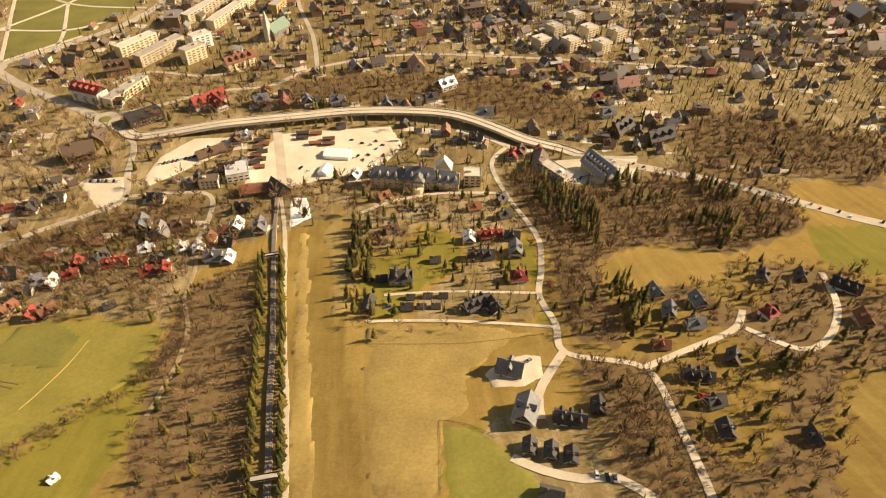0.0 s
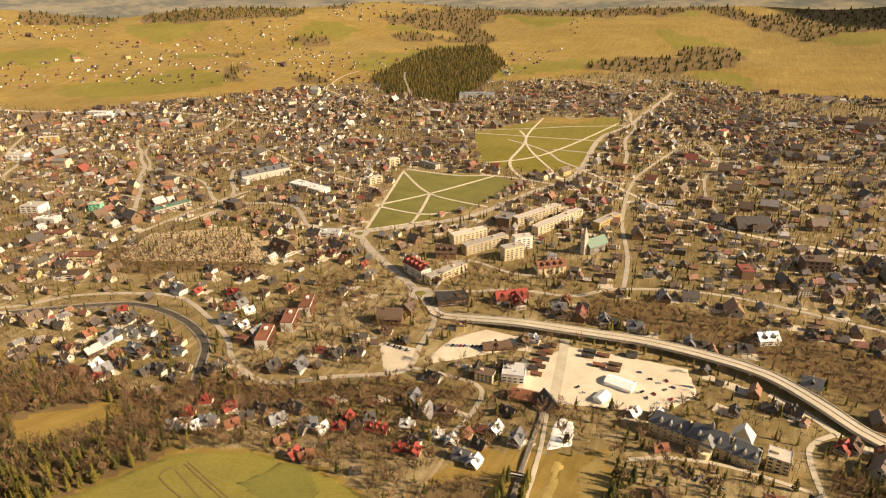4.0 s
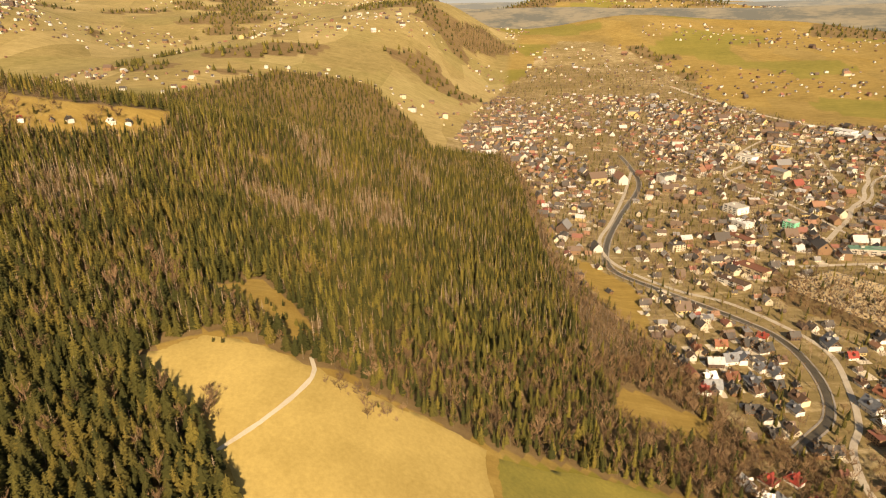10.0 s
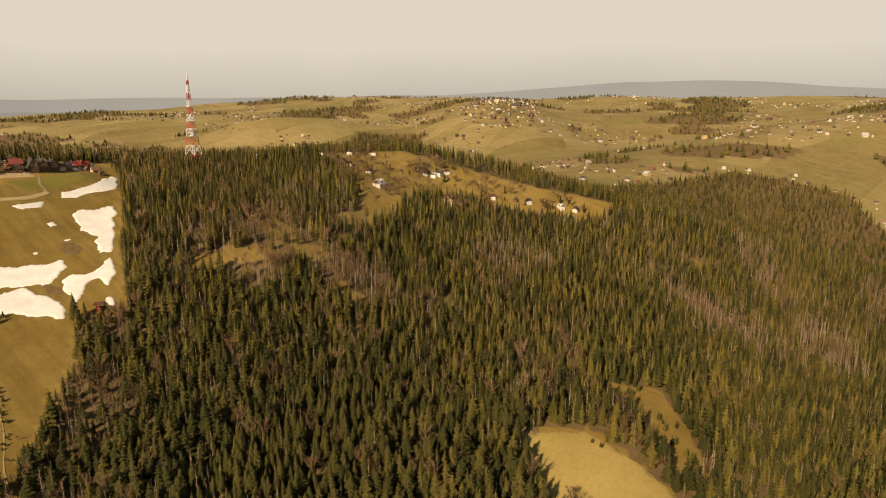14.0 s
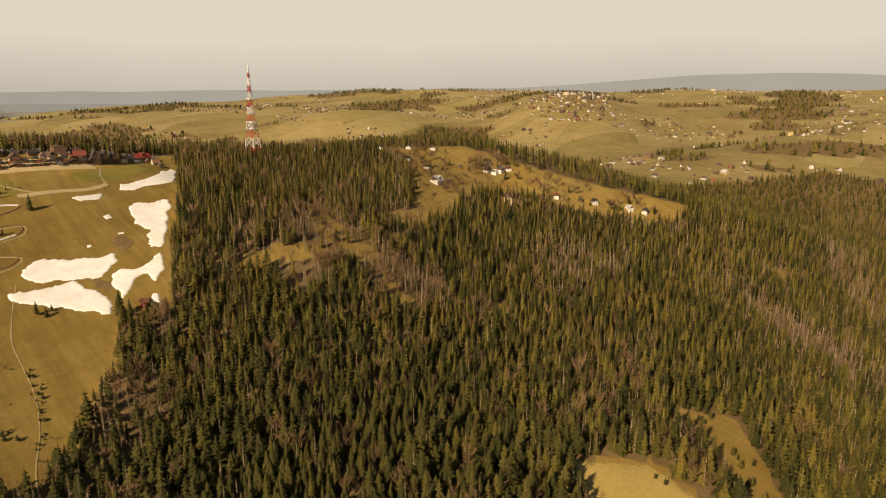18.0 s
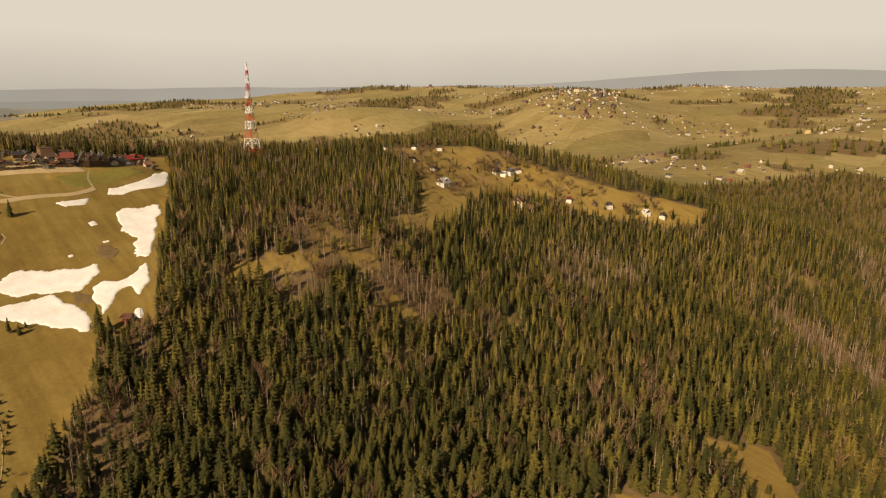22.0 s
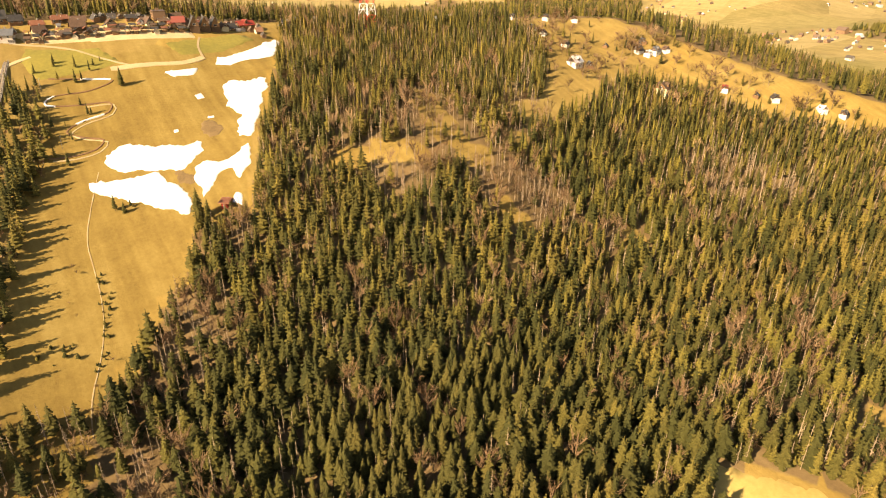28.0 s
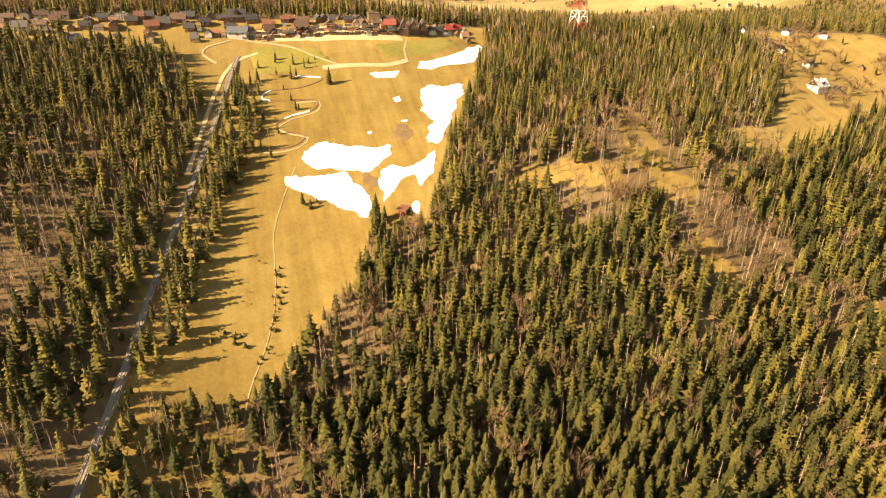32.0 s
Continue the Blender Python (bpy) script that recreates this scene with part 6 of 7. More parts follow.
for x, y, turn, d, w, h, wall, roof, label in ((1493, -762, 20, 60, 30, 12, "white", "roof_light", "large white hall at the edge of town"), (1304, -479, 40, 40, 14, 15, "yellow", "concrete", "yellow block of flats in the far town"), (1344, -370, 40, 44, 14, 12, "cream", "concrete", "cream block of flats in the far town"), (1215, -349, 25, 40, 22, 14, "white", "concrete", "white office block in the far town"), (453, -487, 60, 26, 12, 12, "cream", "concrete", "cream block of flats by the park"), (480, -607, 60, 24, 12, 13, "cream", "concrete", "cream block of flats by the park"), (408, -621, -20, 44, 12, 9, "concrete", "roof_grey", "long grey school building by the park"), (387, -245, 20, 30, 20, 6, "white", "roof_light", "white flat hall beside the roundabout"), (679, -239, 75, 60, 14, 8, "concrete", "roof_green", "long hall with a green sheet roof"), (738, -86, 20, 36, 16, 9, "cream", "roof_rust", "pale riverside building with a rusty roof"), (633, -47, 25, 40, 18, 8, "cream", "roof_rust", "pale hall with a terracotta roof by the river"), (599, -5, 30, 36, 14, 6, "white", "roof_brown", "low white building by the river")):
    block("town_building", label, "building", x, y, turn, d, w, h, wall, roof, 12)
block("wrapped_building", "building wrapped in a green tarpaulin", "building", 787, -190, 30, 18, 14, 12, "tarp", "concrete", 6)
block("warehouse", "pale hall among far houses", "building", 1453, -745, 30, 50, 30, 10, "white", "roof_light", 12)


def build_palace():
    """A long cream building with a steep slate roof, a round bay and a glazed tower."""
    t = thing("palace_hotel", "long cream palace hotel with steep slate-blue mansard roof", "hotel", at=pose(-113, 16, ground_z(-113, 16), 0, 0, -13))
    for n, (x, y, d, w, h, rise) in enumerate([(20, 0, 30, 15, 11, 7), (-8, 0, 30, 16, 12, 8), (-32, 0, 20, 15, 11, 7), (-8, 9, 9, 9, 13, 6), (-27, -12, 12, 14, 15, 9)]):
        turn = 90 if n > 2 else 0
        wing = part("wing", gable_walls(Shape(), d, w, h, rise, -3).mesh("wing", "cream", "cream"), t, at=pose(x, y, 0, 0, 0, turn))
        part("roof", gable_roof(Shape(), d, w, h, rise, 0.6, 0.4, 0.5).mesh("roof", "roof_light" if n == 4 else "roof_grey"), wing)
        for f in range(3):
            for k in range(int(d / 5)):
                for sgn in (-1, 1):
                    part("window", WINDOW, wing, at=pose((k + 0.5) * 5 - int(d / 5) * 2.5, sgn * (w / 2 + 0.05), 1.4 + 3.4 * f, 0, 0, 0 if sgn < 0 else 180))
        for k in range(3 if n < 3 else 0):
            dm = Shape()
            gable_walls(dm, 3.5, 2, 1.4, 1.2, -0.8, 0, 0)
            gable_roof(dm, 3.5, 2, 1.4, 1.2, 0.3, 0.15, m=1)
            part("dormer", dm.mesh("dormer", "cream", "roof_grey"), wing, at=pose((k - 1) * 7, w * 0.3, h + 0.4 * rise - 0.6, 0, 0, 90))
    bay = Shape().tube((-8, 14, -3), (-8, 14, 8), 4, 4, 14).tube((-8, 14, 8), (-8, 14, 8.6), 4.5, 4.5, 14)
    part("round_bay", bay.mesh("round_bay", "cream"), t)
    part("turret", Shape().tube((-8, 0, 20), (-8, 0, 23), 1.4, 1.2, 8).tube((-8, 0, 23), (-8, 0, 26), 1.5, 0.1, 8).mesh("turret", "roof_grey"), t)


build_palace()


def build_hotel():
    t = thing("hotel", "large hotel with steep blue-grey roof and rows of dormers", "hotel", at=pose(-281, 20, ground_z(-281, 20), 0, 0, 112))
    part("wall", gable_walls(Shape(), 34, 15, 8, 10, -3).mesh("wall", "cream", "white"), t)
    r = part("roof", gable_roof(Shape(), 34, 15, 8, 10, 1.2, 0.4).mesh("roof", "roof_grey"), t)
    for sgn in (-1, 1):
        for row in range(2):
            for k in range(7):
                dm = Shape()
                gable_walls(dm, 3.5, 2.4, 1.4, 1.4, -0.8, 0, 0)
                gable_roof(dm, 3.5, 2.4, 1.4, 1.4, 0.3, 0.15, m=1)
                dm.box(1.78, 0, 0.1, 0.06, 1.3, 1.1, 2)
                part("dormer", dm.mesh("dormer", "white", "roof_grey", "glass"), r, at=pose((k - 3) * 4.4, sgn * (4.9 - 2.0 * row), 10.4 + 3.0 * row, 0, 0, 90 * sgn))
        for f in range(3):
            for k in range(9):
                part("window", WINDOW, t, at=pose((k - 4) * 3.6, sgn * 7.56, 0.6 + 2.5 * f, 0, 0, 0 if sgn < 0 else 180))


build_hotel()


def build_church():
    t = thing("church", "stone church with a tall slender pale spire", "church", at=pose(34, -335, 0, 0, 0, 60))
    part("nave", gable_walls(Shape(), 34, 16, 10, 9).mesh("nave", "stone", "stone"), t)
    part("roof", gable_roof(Shape(), 34, 16, 10, 9, 0.8).mesh("roof", "roof_green"), t)
    tw = part("tower", Shape().box(0, 0, -2, 6.5, 6.5, 24).mesh("tower", "concrete"), t, at=pose(20, 0, 0))
    part("spire", Shape().add([(-3.5, -3.5, 0), (3.5, -3.5, 0), (3.5, 3.5, 0), (-3.5, 3.5, 0), (0, 0, 17)], [(0, 1, 4), (1, 2, 4), (2, 3, 4), (3, 0, 4), (3, 2, 1, 0)]).mesh("spire", "concrete"), tw, at=pose(0, 0, 22))
    for sgn in (-1, 1):
        for k in range(5):
            part("window", WINDOW_WIDE, t, at=pose((k - 2) * 6, sgn * 8.06, 4, 0, 0, 0 if sgn < 0 else 180))


build_church()


def big_house(name, label, x, y, turn, d, w, eave, rise, wall, roof, dormers=3, hip=0.0, upper="wood_dark"):
    HOUSES.append((x, y))
    t = make_house(label, d, w, eave, rise, wall, roof, upper, hip, dormers, True, 3, name, "building")
    t.matrix_basis = pose(x, y, ground_z(x, y), 0, 0, turn)
    return t


big_house("lower_station", "lower funicular station with brown roof", 23, 8, 4, 24, 14, 5, 4, "wood", "roof_rust", 0)
big_house("station_hall", "dark gabled station hall", 2, 13, 130, 17, 13, 5, 8, "wood_dark", "roof_dark", 0)
big_house("red_hotel", "inn with many red roofs", 90, -157, 37, 36, 14, 6, 8, "white", "roof_red", 3)
big_house("red_hotel", "wing of an inn with red roofs", 80, -150, 127, 24, 12, 6, 7, "white", "roof_red", 2)
big_house("hotel_building", "long hotel with red-brown mansard roof", 70, -247, 37, 36, 15, 10, 6, "cream", "roof_rust", 4)
big_house("pink_hotel", "pink and white hotel with red roofs", 216, -178, 153, 36, 15, 13, 6, "white", "roof_red", 4)
big_house("wooden_villa", "turreted wooden villa with red-brown roofs", 205, -240, 20, 26, 16, 9, 8, "wood", "roof_brown", 3)
big_house("triangle_house", "tall steep-roofed dark building", 409, -168, 165, 34, 18, 5, 13, "white", "roof_brown", 2)
big_house("dark_hall", "dark hall with wide roof", -155, -505, 20, 46, 34, 5, 12, "wood_dark", "roof_dark", 0)
big_house("dark_estate", "dark wooden guest house with pointed gables", -330, -62, 40, 28, 14, 6, 9, "wood_dark", "roof_dark", 3)
big_house("dark_estate", "dark wooden guest house with pointed gables", -362, -42, 20, 30, 14, 6, 9, "wood_dark", "roof_dark", 3)
big_house("white_house", "white house with angular roofs above the road", -165, -172, 30, 20, 14, 6, 6, "white", "roof_light", 2)
big_house("chalet_cafe", "low dark roofed cafe in the car park", 72, -58, 30, 26, 10, 3, 5, "wood", "roof_brown", 1)
big_house("palace_block", "grey mansard hotel in the far town", 660, -442, -115, 95, 18, 13, 6, "concrete", "roof_grey", 5, 0.6)


# ---- market ground ----
def tent(x, y, turn, d, w, label):
    t = thing("market_tent", label, "tent", "white tents on the market ground", pose(x, y, 0.3, 0, 0, turn))
    part("canopy", gable_roof(gable_walls(Shape(), d, w, 3.2, 2.2, 0, 0, 0), d, w, 3.2, 2.2, 0.3, 0.1).mesh("canopy", "canvas"), t)
    for a in (-1, 1):
        for b in (-1, 1):
            part("pole", Shape().box(a * d / 2, b * w / 2, 0, 0.2, 0.2, 3.2).mesh("pole", "steel"), t)


tent(-47, -44, -12, 24, 14, "large white canvas event tent")
tent(-36, -18, 70, 14, 9, "small white canvas tent")


def stall(x, y, turn, d, kind=0):
    t = thing("market_stall", "wooden market stall with a brown roof", "stall", "stalls of the market", pose(x, y, ground_z(x, y) + 0.3, 0, 0, turn))
    part("counter", Shape().box(0, 0, -0.8, d, 3.4, 1.9).mesh("counter", "wood"), t)
    part("roof", gable_roof(Shape(), d, 4, 2.6, 1.2, 0.6, 0.15).mesh("roof", ("roof_brown", "roof_dark", "roof_rust")[kind % 3]), t)
    for a in (-1, 1):
        for b in (-1, 1):
            part("post", Shape().box(a * d * 0.46, b * 1.5, 0, 0.18, 0.18, 2.6).mesh("post", "wood_dark"), t)


for n in range(9):
    stall(24 + 5.0 * (n % 2), -82 + 6.5 * n, 4, 9, n)
    if n < 6:
        stall(-12 - 13.0 * (n % 3), -86 + 9 * (n // 2) + 2 * (n % 3), 3, 11, n + 1)


# ---- vehicles ----
def car_stock(paint):
    t = thing("parked_car", {"car_white": "white parked car", "car_dark": "black parked car", "car_grey": "silver grey parked car", "car_red": "red parked car", "car_blue": "blue parked car"}[paint] + " on pale ground", "car", "parked cars")
    body = Shape()
    side_line = [(-2.1, 0.35), (2.1, 0.35), (2.15, 0.75), (1.2, 0.95), (-2.0, 1.0), (-2.15, 0.8)]
    n = len(side_line)
    body.add([(a, b, z) for b in (-0.88, 0.88) for a, z in side_line], [tuple(range(n)), tuple(range(2 * n - 1, n - 1, -1))] + [(i, n + i, n + (i + 1) % n, (i + 1) % n) for i in range(n)])
    part("body", body.mesh("body", paint), t)
    part("cabin", Shape().add([(a, b, z) for a, b, z in [(-1.9, -0.8, 0.95), (1.1, -0.8, 0.95), (1.1, 0.8, 0.95), (-1.9, 0.8, 0.95), (-1.5, -0.65, 1.45), (0.35, -0.65, 1.45), (0.35, 0.65, 1.45), (-1.5, 0.65, 1.45)]], [(0, 1, 5, 4), (1, 2, 6, 5), (2, 3, 7, 6), (3, 0, 4, 7)]).mesh("cabin", "glass"), t)
    part("roof", Shape().box(-0.57, 0, 1.45, 1.9, 1.34, 0.06).mesh("roof", paint), t)
    for a in (-1.3, 1.35):
        for b in (-0.82, 0.82):
            part("wheel", Shape().tube((a, b - 0.1, 0.33), (a, b + 0.1, 0.33), 0.33, 0.33, 10).mesh("wheel", "rubber"), t)
    return t


CARS = []


def park_car(x, y, turn, kind, lift=0.35):
    at = pose(x, y, ground_z(x, y) + lift, 0, 0, turn)
    if len(CARS) < 5:
        t = car_stock(("car_white", "car_dark", "car_grey", "car_red", "car_blue")[len(CARS)])
        t.matrix_basis = at
        CARS.append(t)
    else:
        copy_thing(CARS[kind % 5], at)


rng = random.Random(31)
for n in range(16):
    park_car(116 - 3.6 * n, -44 - 1.2 * n, 70 + rng.uniform(-6, 6), rng.choice((0, 1, 1, 2, 4)))
for n in range(9):
    park_car(174 - 3.4 * n, -22 + 0.3 * n, 95 + rng.uniform(-5, 5), rng.choice((0, 1, 2)))
for n in range(12):
    park_car(-99 - 2.9 * n, 56 + 0.4 * n + (n % 2) * 6, 60 + rng.uniform(-8, 8), rng.choice((1, 1, 2, 4)), 0.1)
for n in range(14):
    park_car(-252 - 3.4 * n, 32 - 2.0 * n, 55 + rng.uniform(-8, 8), rng.choice((0, 1, 2)))
for n, (x, y, a) in enumerate([(-172, 333, 80), (-176, 335, 85), (-179, 336, 80), (-192, 182, 90), (-149, 206, 20), (-156, 205, 10), (-150, 252, 10), (-161, 254, 30), (-240, 293, 20), (-86, 192, 10), (-78, -60, 5), (-70, -63, 5), (-84, -52, 60), (-90, -40, 70), (-60, -70, 0), (-150, -2, 20), (-156, 0, 20)]):
    park_car(x, y, a, n)
for n, (x, y) in enumerate([(-62, -38), (-66, -41), (-71, -34), (-76, -42), (-58, -52), (-80, -30), (-24, -66), (-30, -70), (-84, -66), (-90, -58), (-20, -20), (-14, -26)]):
    park_car(x, y, 20 + 37 * (n % 5), n, 0.4)
for n in range(26):
    c = curve_points([(-300, -8), (-361, 35), (-397, 64), (-429, 98), (-464, 133), (-560, 210)], 11)
    q = c[n % len(c)]
    park_car(float(q[0]) + (2.4 if n % 2 else -2.4), float(q[1]), 38 + 180 * (n % 2), rng.choice((0, 1, 2, 3)), 0.4)



# ---- cemetery ----
def build_cemetery():
    grave = Proto(Shape().box(0, 0, -0.2, 1.0, 2.1, 0.55, 0).box(0, 0.95, 0.3, 0.9, 0.2, 1.0, 1))
    x, y = jitter(400, 640, -230, -60, 4.2, 500)
    ok = inside(CEMETERY, x, y) & (np.random.RandomState(501).uniform(0, 1, len(x)) < 0.8)
    x, y = x[ok], y[ok]
    rng = np.random.RandomState(502)
    n = len(x)
    greys = np.array([(0.22, 0.19, 0.15), (0.38, 0.34, 0.28), (0.1, 0.09, 0.075), (0.28, 0.23, 0.17)])
    cols = greys[rng.randint(0, 4, (n, 2))]
    mass("graves", [(grave, x, y, height(x, y), np.radians(30 + rng.uniform(-5, 5, n)), rng.uniform(0.9, 1.5, n), rng.uniform(0.9, 1.4, n), rng.uniform(0, 1, n), cols)], ["wall_paint", "wall_paint"], "rows of grey gravestones in the old cemetery", "graves")


build_cemetery()
patch("cemetery_ground", CEMETERY, "dirt", "bare earth ground between the graves", "ground", cell=6, lift=0.12, ragged=3)


# ---- fences ----
def fence(pts, label, step=3.0, tall=1.2, mat="wood"):
    c = curve_points(pts, step)
    t = thing("fence", label, "fence")
    post = Shape().box(0, 0, -0.3, 0.2, 0.2, tall + 0.3).mesh("post", mat)
    rail = Shape()
    z = height(*c.T)
    for n, ((x, y), k) in enumerate(zip(c, z)):
        part("post", post, t, at=pose(x, y, k))
        if n:
            (u, v), w = c[n - 1], z[n - 1]
            for h in (0.45, 0.95):
                rail.add([(u, v, w + h - 0.07), (x, y, k + h - 0.07), (x, y, k + h + 0.07), (u, v, w + h + 0.07)], [(0, 1, 2, 3)])
    part("rail", rail.mesh("rail", mat), t)


fence([(-108, 291), (-106, 318), (-103, 345)], "wooden field fence by the green field", 5.0)
fence([(-108, 291), (-120, 295), (-134, 305)], "wooden field fence by the building site", 5.0)
fence([(-67, 226), (-100, 231), (-131, 234), (-175, 232)], "thin wire fence across the dry field", 7.0)
fence([(-72, 207), (-115, 213), (-158, 222)], "pale garden fence along the gravel lane", 5.0)

# ---- crest: station, stalls, chalets, mast ----
CREST_ROW = "wooden buildings on the crest"


def build_mast():
    """A lattice mast in red and white bands, with platforms and aerials."""
    z0 = ground_z(362, 1051)
    t = thing("radio_mast", "tall lattice radio mast in red and white bands", "mast", at=pose(362, 1051, z0, 0, 0, 20))
    levels = [0, 12, 23, 33, 42, 50, 58, 66, 74, 82, 90, 96]
    wide = [7.5, 6.2, 5.1, 4.2, 3.5, 2.9, 2.4, 2.0, 1.6, 1.3, 1.0, 0.8]
    for k in range(len(levels) - 1):
        a, b, wa, wb = levels[k], levels[k + 1], wide[k], wide[k + 1]
        s = Shape()
        corners = [(-1, -1), (1, -1), (1, 1), (-1, 1)]
        for i, (x, y) in enumerate(corners):
            u, v = corners[(i + 1) % 4]
            thick = 0.38 if k < 4 else 0.28
            s.tube((x * wa, y * wa, a), (x * wb, y * wb, b), thick, thick * 0.9, 5)
            m, wm = (a + b) / 2, (wa + wb) / 2
            for p, q in (((x * wa, y * wa, a), (u * wb, v * wb, b)), ((u * wa, v * wa, a), (x * wb, y * wb, b)), ((x * wb, y * wb, b), (u * wb, v * wb, b)), ((x * wm, y * wm, m), (u * wm, v * wm, m))):
                s.tube(p, q, 0.16, 0.16, 4)
        part("lattice_section", s.mesh("lattice_section", "red_paint" if k % 2 == 0 else "white_paint"), t, "red lattice section" if k % 2 == 0 else "white lattice section")
    for z, w in ((33, 5.6), (40, 5.0), (50, 4.0), (66, 3.0)):
        part("platform", Shape().box(0, 0, z, 2 * w, 2 * w, 0.35).mesh("platform", "steel"), t)
        for i in range(4):
            ang = i * 90
            part("aerial", Shape().tube((w, 0, 1.2), (w + 0.6, 0, 1.2), 1.1, 1.1, 12).mesh("aerial", "white_paint"), t, at=pose(0, 0, z, 0, 0, ang + 20))
    part("antenna", Shape().tube((0, 0, 96), (0, 0, 104), 0.8, 0.7, 8).mesh("antenna", "white_paint"), t, "white cylinder aerial at the top")


build_mast()


def chalet(x, y, turn, d, w, eave, rise, wall, roof, label, dormers=1, group=CREST_ROW):
    HOUSES.append((x, y))
    t = make_house(label, d, w, eave, rise, wall, roof, "wood", 0.0, dormers, True, 2, "chalet", "chalet", group)
    t.matrix_basis = pose(x, y, ground_z(x, y), 0, 0, turn)
    return t


chalet(47, 1016, -14, 15, 12, 3.0, 3.5, "concrete", "roof_grey", "upper funicular station with grey glass roof", 0, "")
chalet(46, 1040, 0, 13, 9, 4, 5, "wood", "roof_dark", "dark chalet behind the upper station")
for n, x in enumerate((180, 189, 198)):
    chalet(x, 1013 + 2 * n, 80, 13, 8, 3.5, 7.5, "wood_dark", "roof_dark", "tall dark A-frame chalet with white gable trim", 0)
chalet(228, 1030, 10, 14, 8, 5, 3, "wood", "roof_red", "wooden inn with a red roof on posts", 1)
chalet(268, 1036, 30, 10, 7, 3.5, 4, "wood", "roof_grey", "chalet with grey roof beside the forest")
chalet(282, 1046, 80, 10, 7, 3.5, 4.5, "wood_dark", "roof_dark", "dark chalet beside the forest")
chalet(300, 1052, 20, 10, 7, 3.5, 4, "white", "roof_light", "white chalet with pale roof on the crest")
rng = random.Random(77)
for n in range(56):
    row = n % 4
    x = -150 + 6.8 * n + rng.uniform(-4, 4)
    y = 1019 + 7.5 * row + rng.uniform(-2, 2) + (0.1 * (60 - x) if x < 60 else 0)
    if any(abs(x - u) < 7 and abs(y - v) < 6 for u, v in HOUSES[-70:]) or x > 250:
        continue
    k = rng.randrange(5)
    chalet(x, y, rng.choice((5, 95, 0, 10)) + rng.uniform(-8, 8), rng.uniform(6, 11), rng.uniform(4.5, 6.5), rng.uniform(2.4, 3.4), rng.uniform(1.6, 3.6), ("wood", "wood_dark", "wood", "cream", "wood")[k], ("roof_brown", "roof_dark", "roof_rust", "roof_brown", "roof_dark")[k], ("wooden restaurant hut with a brown roof", "dark log hut on the crest", "wooden souvenir shop with a brown roof", "pale hut with a brown roof", "log cabin with a dark shingle roof")[k], 0)
for n in range(34):
    x = 62 + 6.6 * (n % 17) + rng.uniform(-1.5, 1.5)
    stall(x, 1010 - 0.02 * (x - 60) + 6.0 * (n // 17) + rng.uniform(-1.2, 1.2), rng.choice((2, 92)), rng.uniform(3, 5), n)
rng = np.random.RandomState(360)
kx, ky = rng.uniform(-130, 245, 110), rng.uniform(1006, 1048, 110)
ok = np.min(np.hypot(kx[:, None] - np.array(HOUSES)[:, 0], ky[:, None] - np.array(HOUSES)[:, 1]), 1) > 6
mass("market_huts", town_groups(kx[ok], ky[ok], np.zeros(ok.sum()), 361, 0.55), ["wall_paint", "roof_paint", "glass"], "crowded small huts of the crest market", "huts")
patch("terrace", [(52, 1022), (60, 1006), (110, 1000), (160, 997), (178, 998), (176, 1010), (120, 1022)], "dirt", "pale earth terraces before the stalls", "terrace", cell=4, lift=0.3)
road("track_5", [(52, 1008), (84, 996), (104, 978), (120, 965)], 1.5, "dirt", "pale gravel strip across the slope top", "track", lift=0.4, wave=0.15)
road("track_6", [(172, 965), (174, 985), (180, 1000)], 1.6, "dirt", "gravel path up to the terrace", "track", lift=0.4)
road("track_7", [(40, 1008), (24, 1000), (20, 990), (30, 978)], 1.4, "dirt", "winding gravel path on the lawn", "track", lift=0.4)
patch("lawn", [(58, 1002), (54, 985), (62, 962), (100, 966), (116, 970), (104, 992)], "meadow_green", "green lawn with winding paths", "lawn", cell=4, lift=0.28, ragged=2)
patch("lawn", [(150, 992), (158, 972), (190, 974), (226, 998), (210, 1006), (180, 1000)], "meadow_green", "grass bank below the chalets", "lawn", cell=4, lift=0.28, ragged=1.5)


def build_coaster():
    """The bends of a gravity slide, with snow lying on it."""
    pts = [(66, 962), (88, 956), (104, 950), (88, 942), (66, 941), (60, 932), (80, 927), (96, 925), (93, 914), (76, 909), (66, 901), (74, 893), (84, 887), (78, 879), (64, 877), (52, 879)]
    t = thing("gravity_coaster", "winding gravity slide with snow in its trough", "slide")
    part("trough", ribbon_mesh("trough", pts, 0.9, ["wood"], 0.45, 3.0), t, "narrow brown trough")
    for n in range(1, 10, 3):
        part("snow_strip", ribbon_mesh("snow_strip", [tuple(q) for q in curve_points(pts, 3.0)[6 * n : 6 + 6 * n]], 0.9, ["snow"], 0.6, 3.0), t, "old snow lying along the bend")
    part("path", ribbon_mesh("path", [(x + 2, y - 3) for x, y in pts[6:]], 0.8, ["dirt"], 0.3, 4.0), t, "dirt path along the slide")


build_coaster()


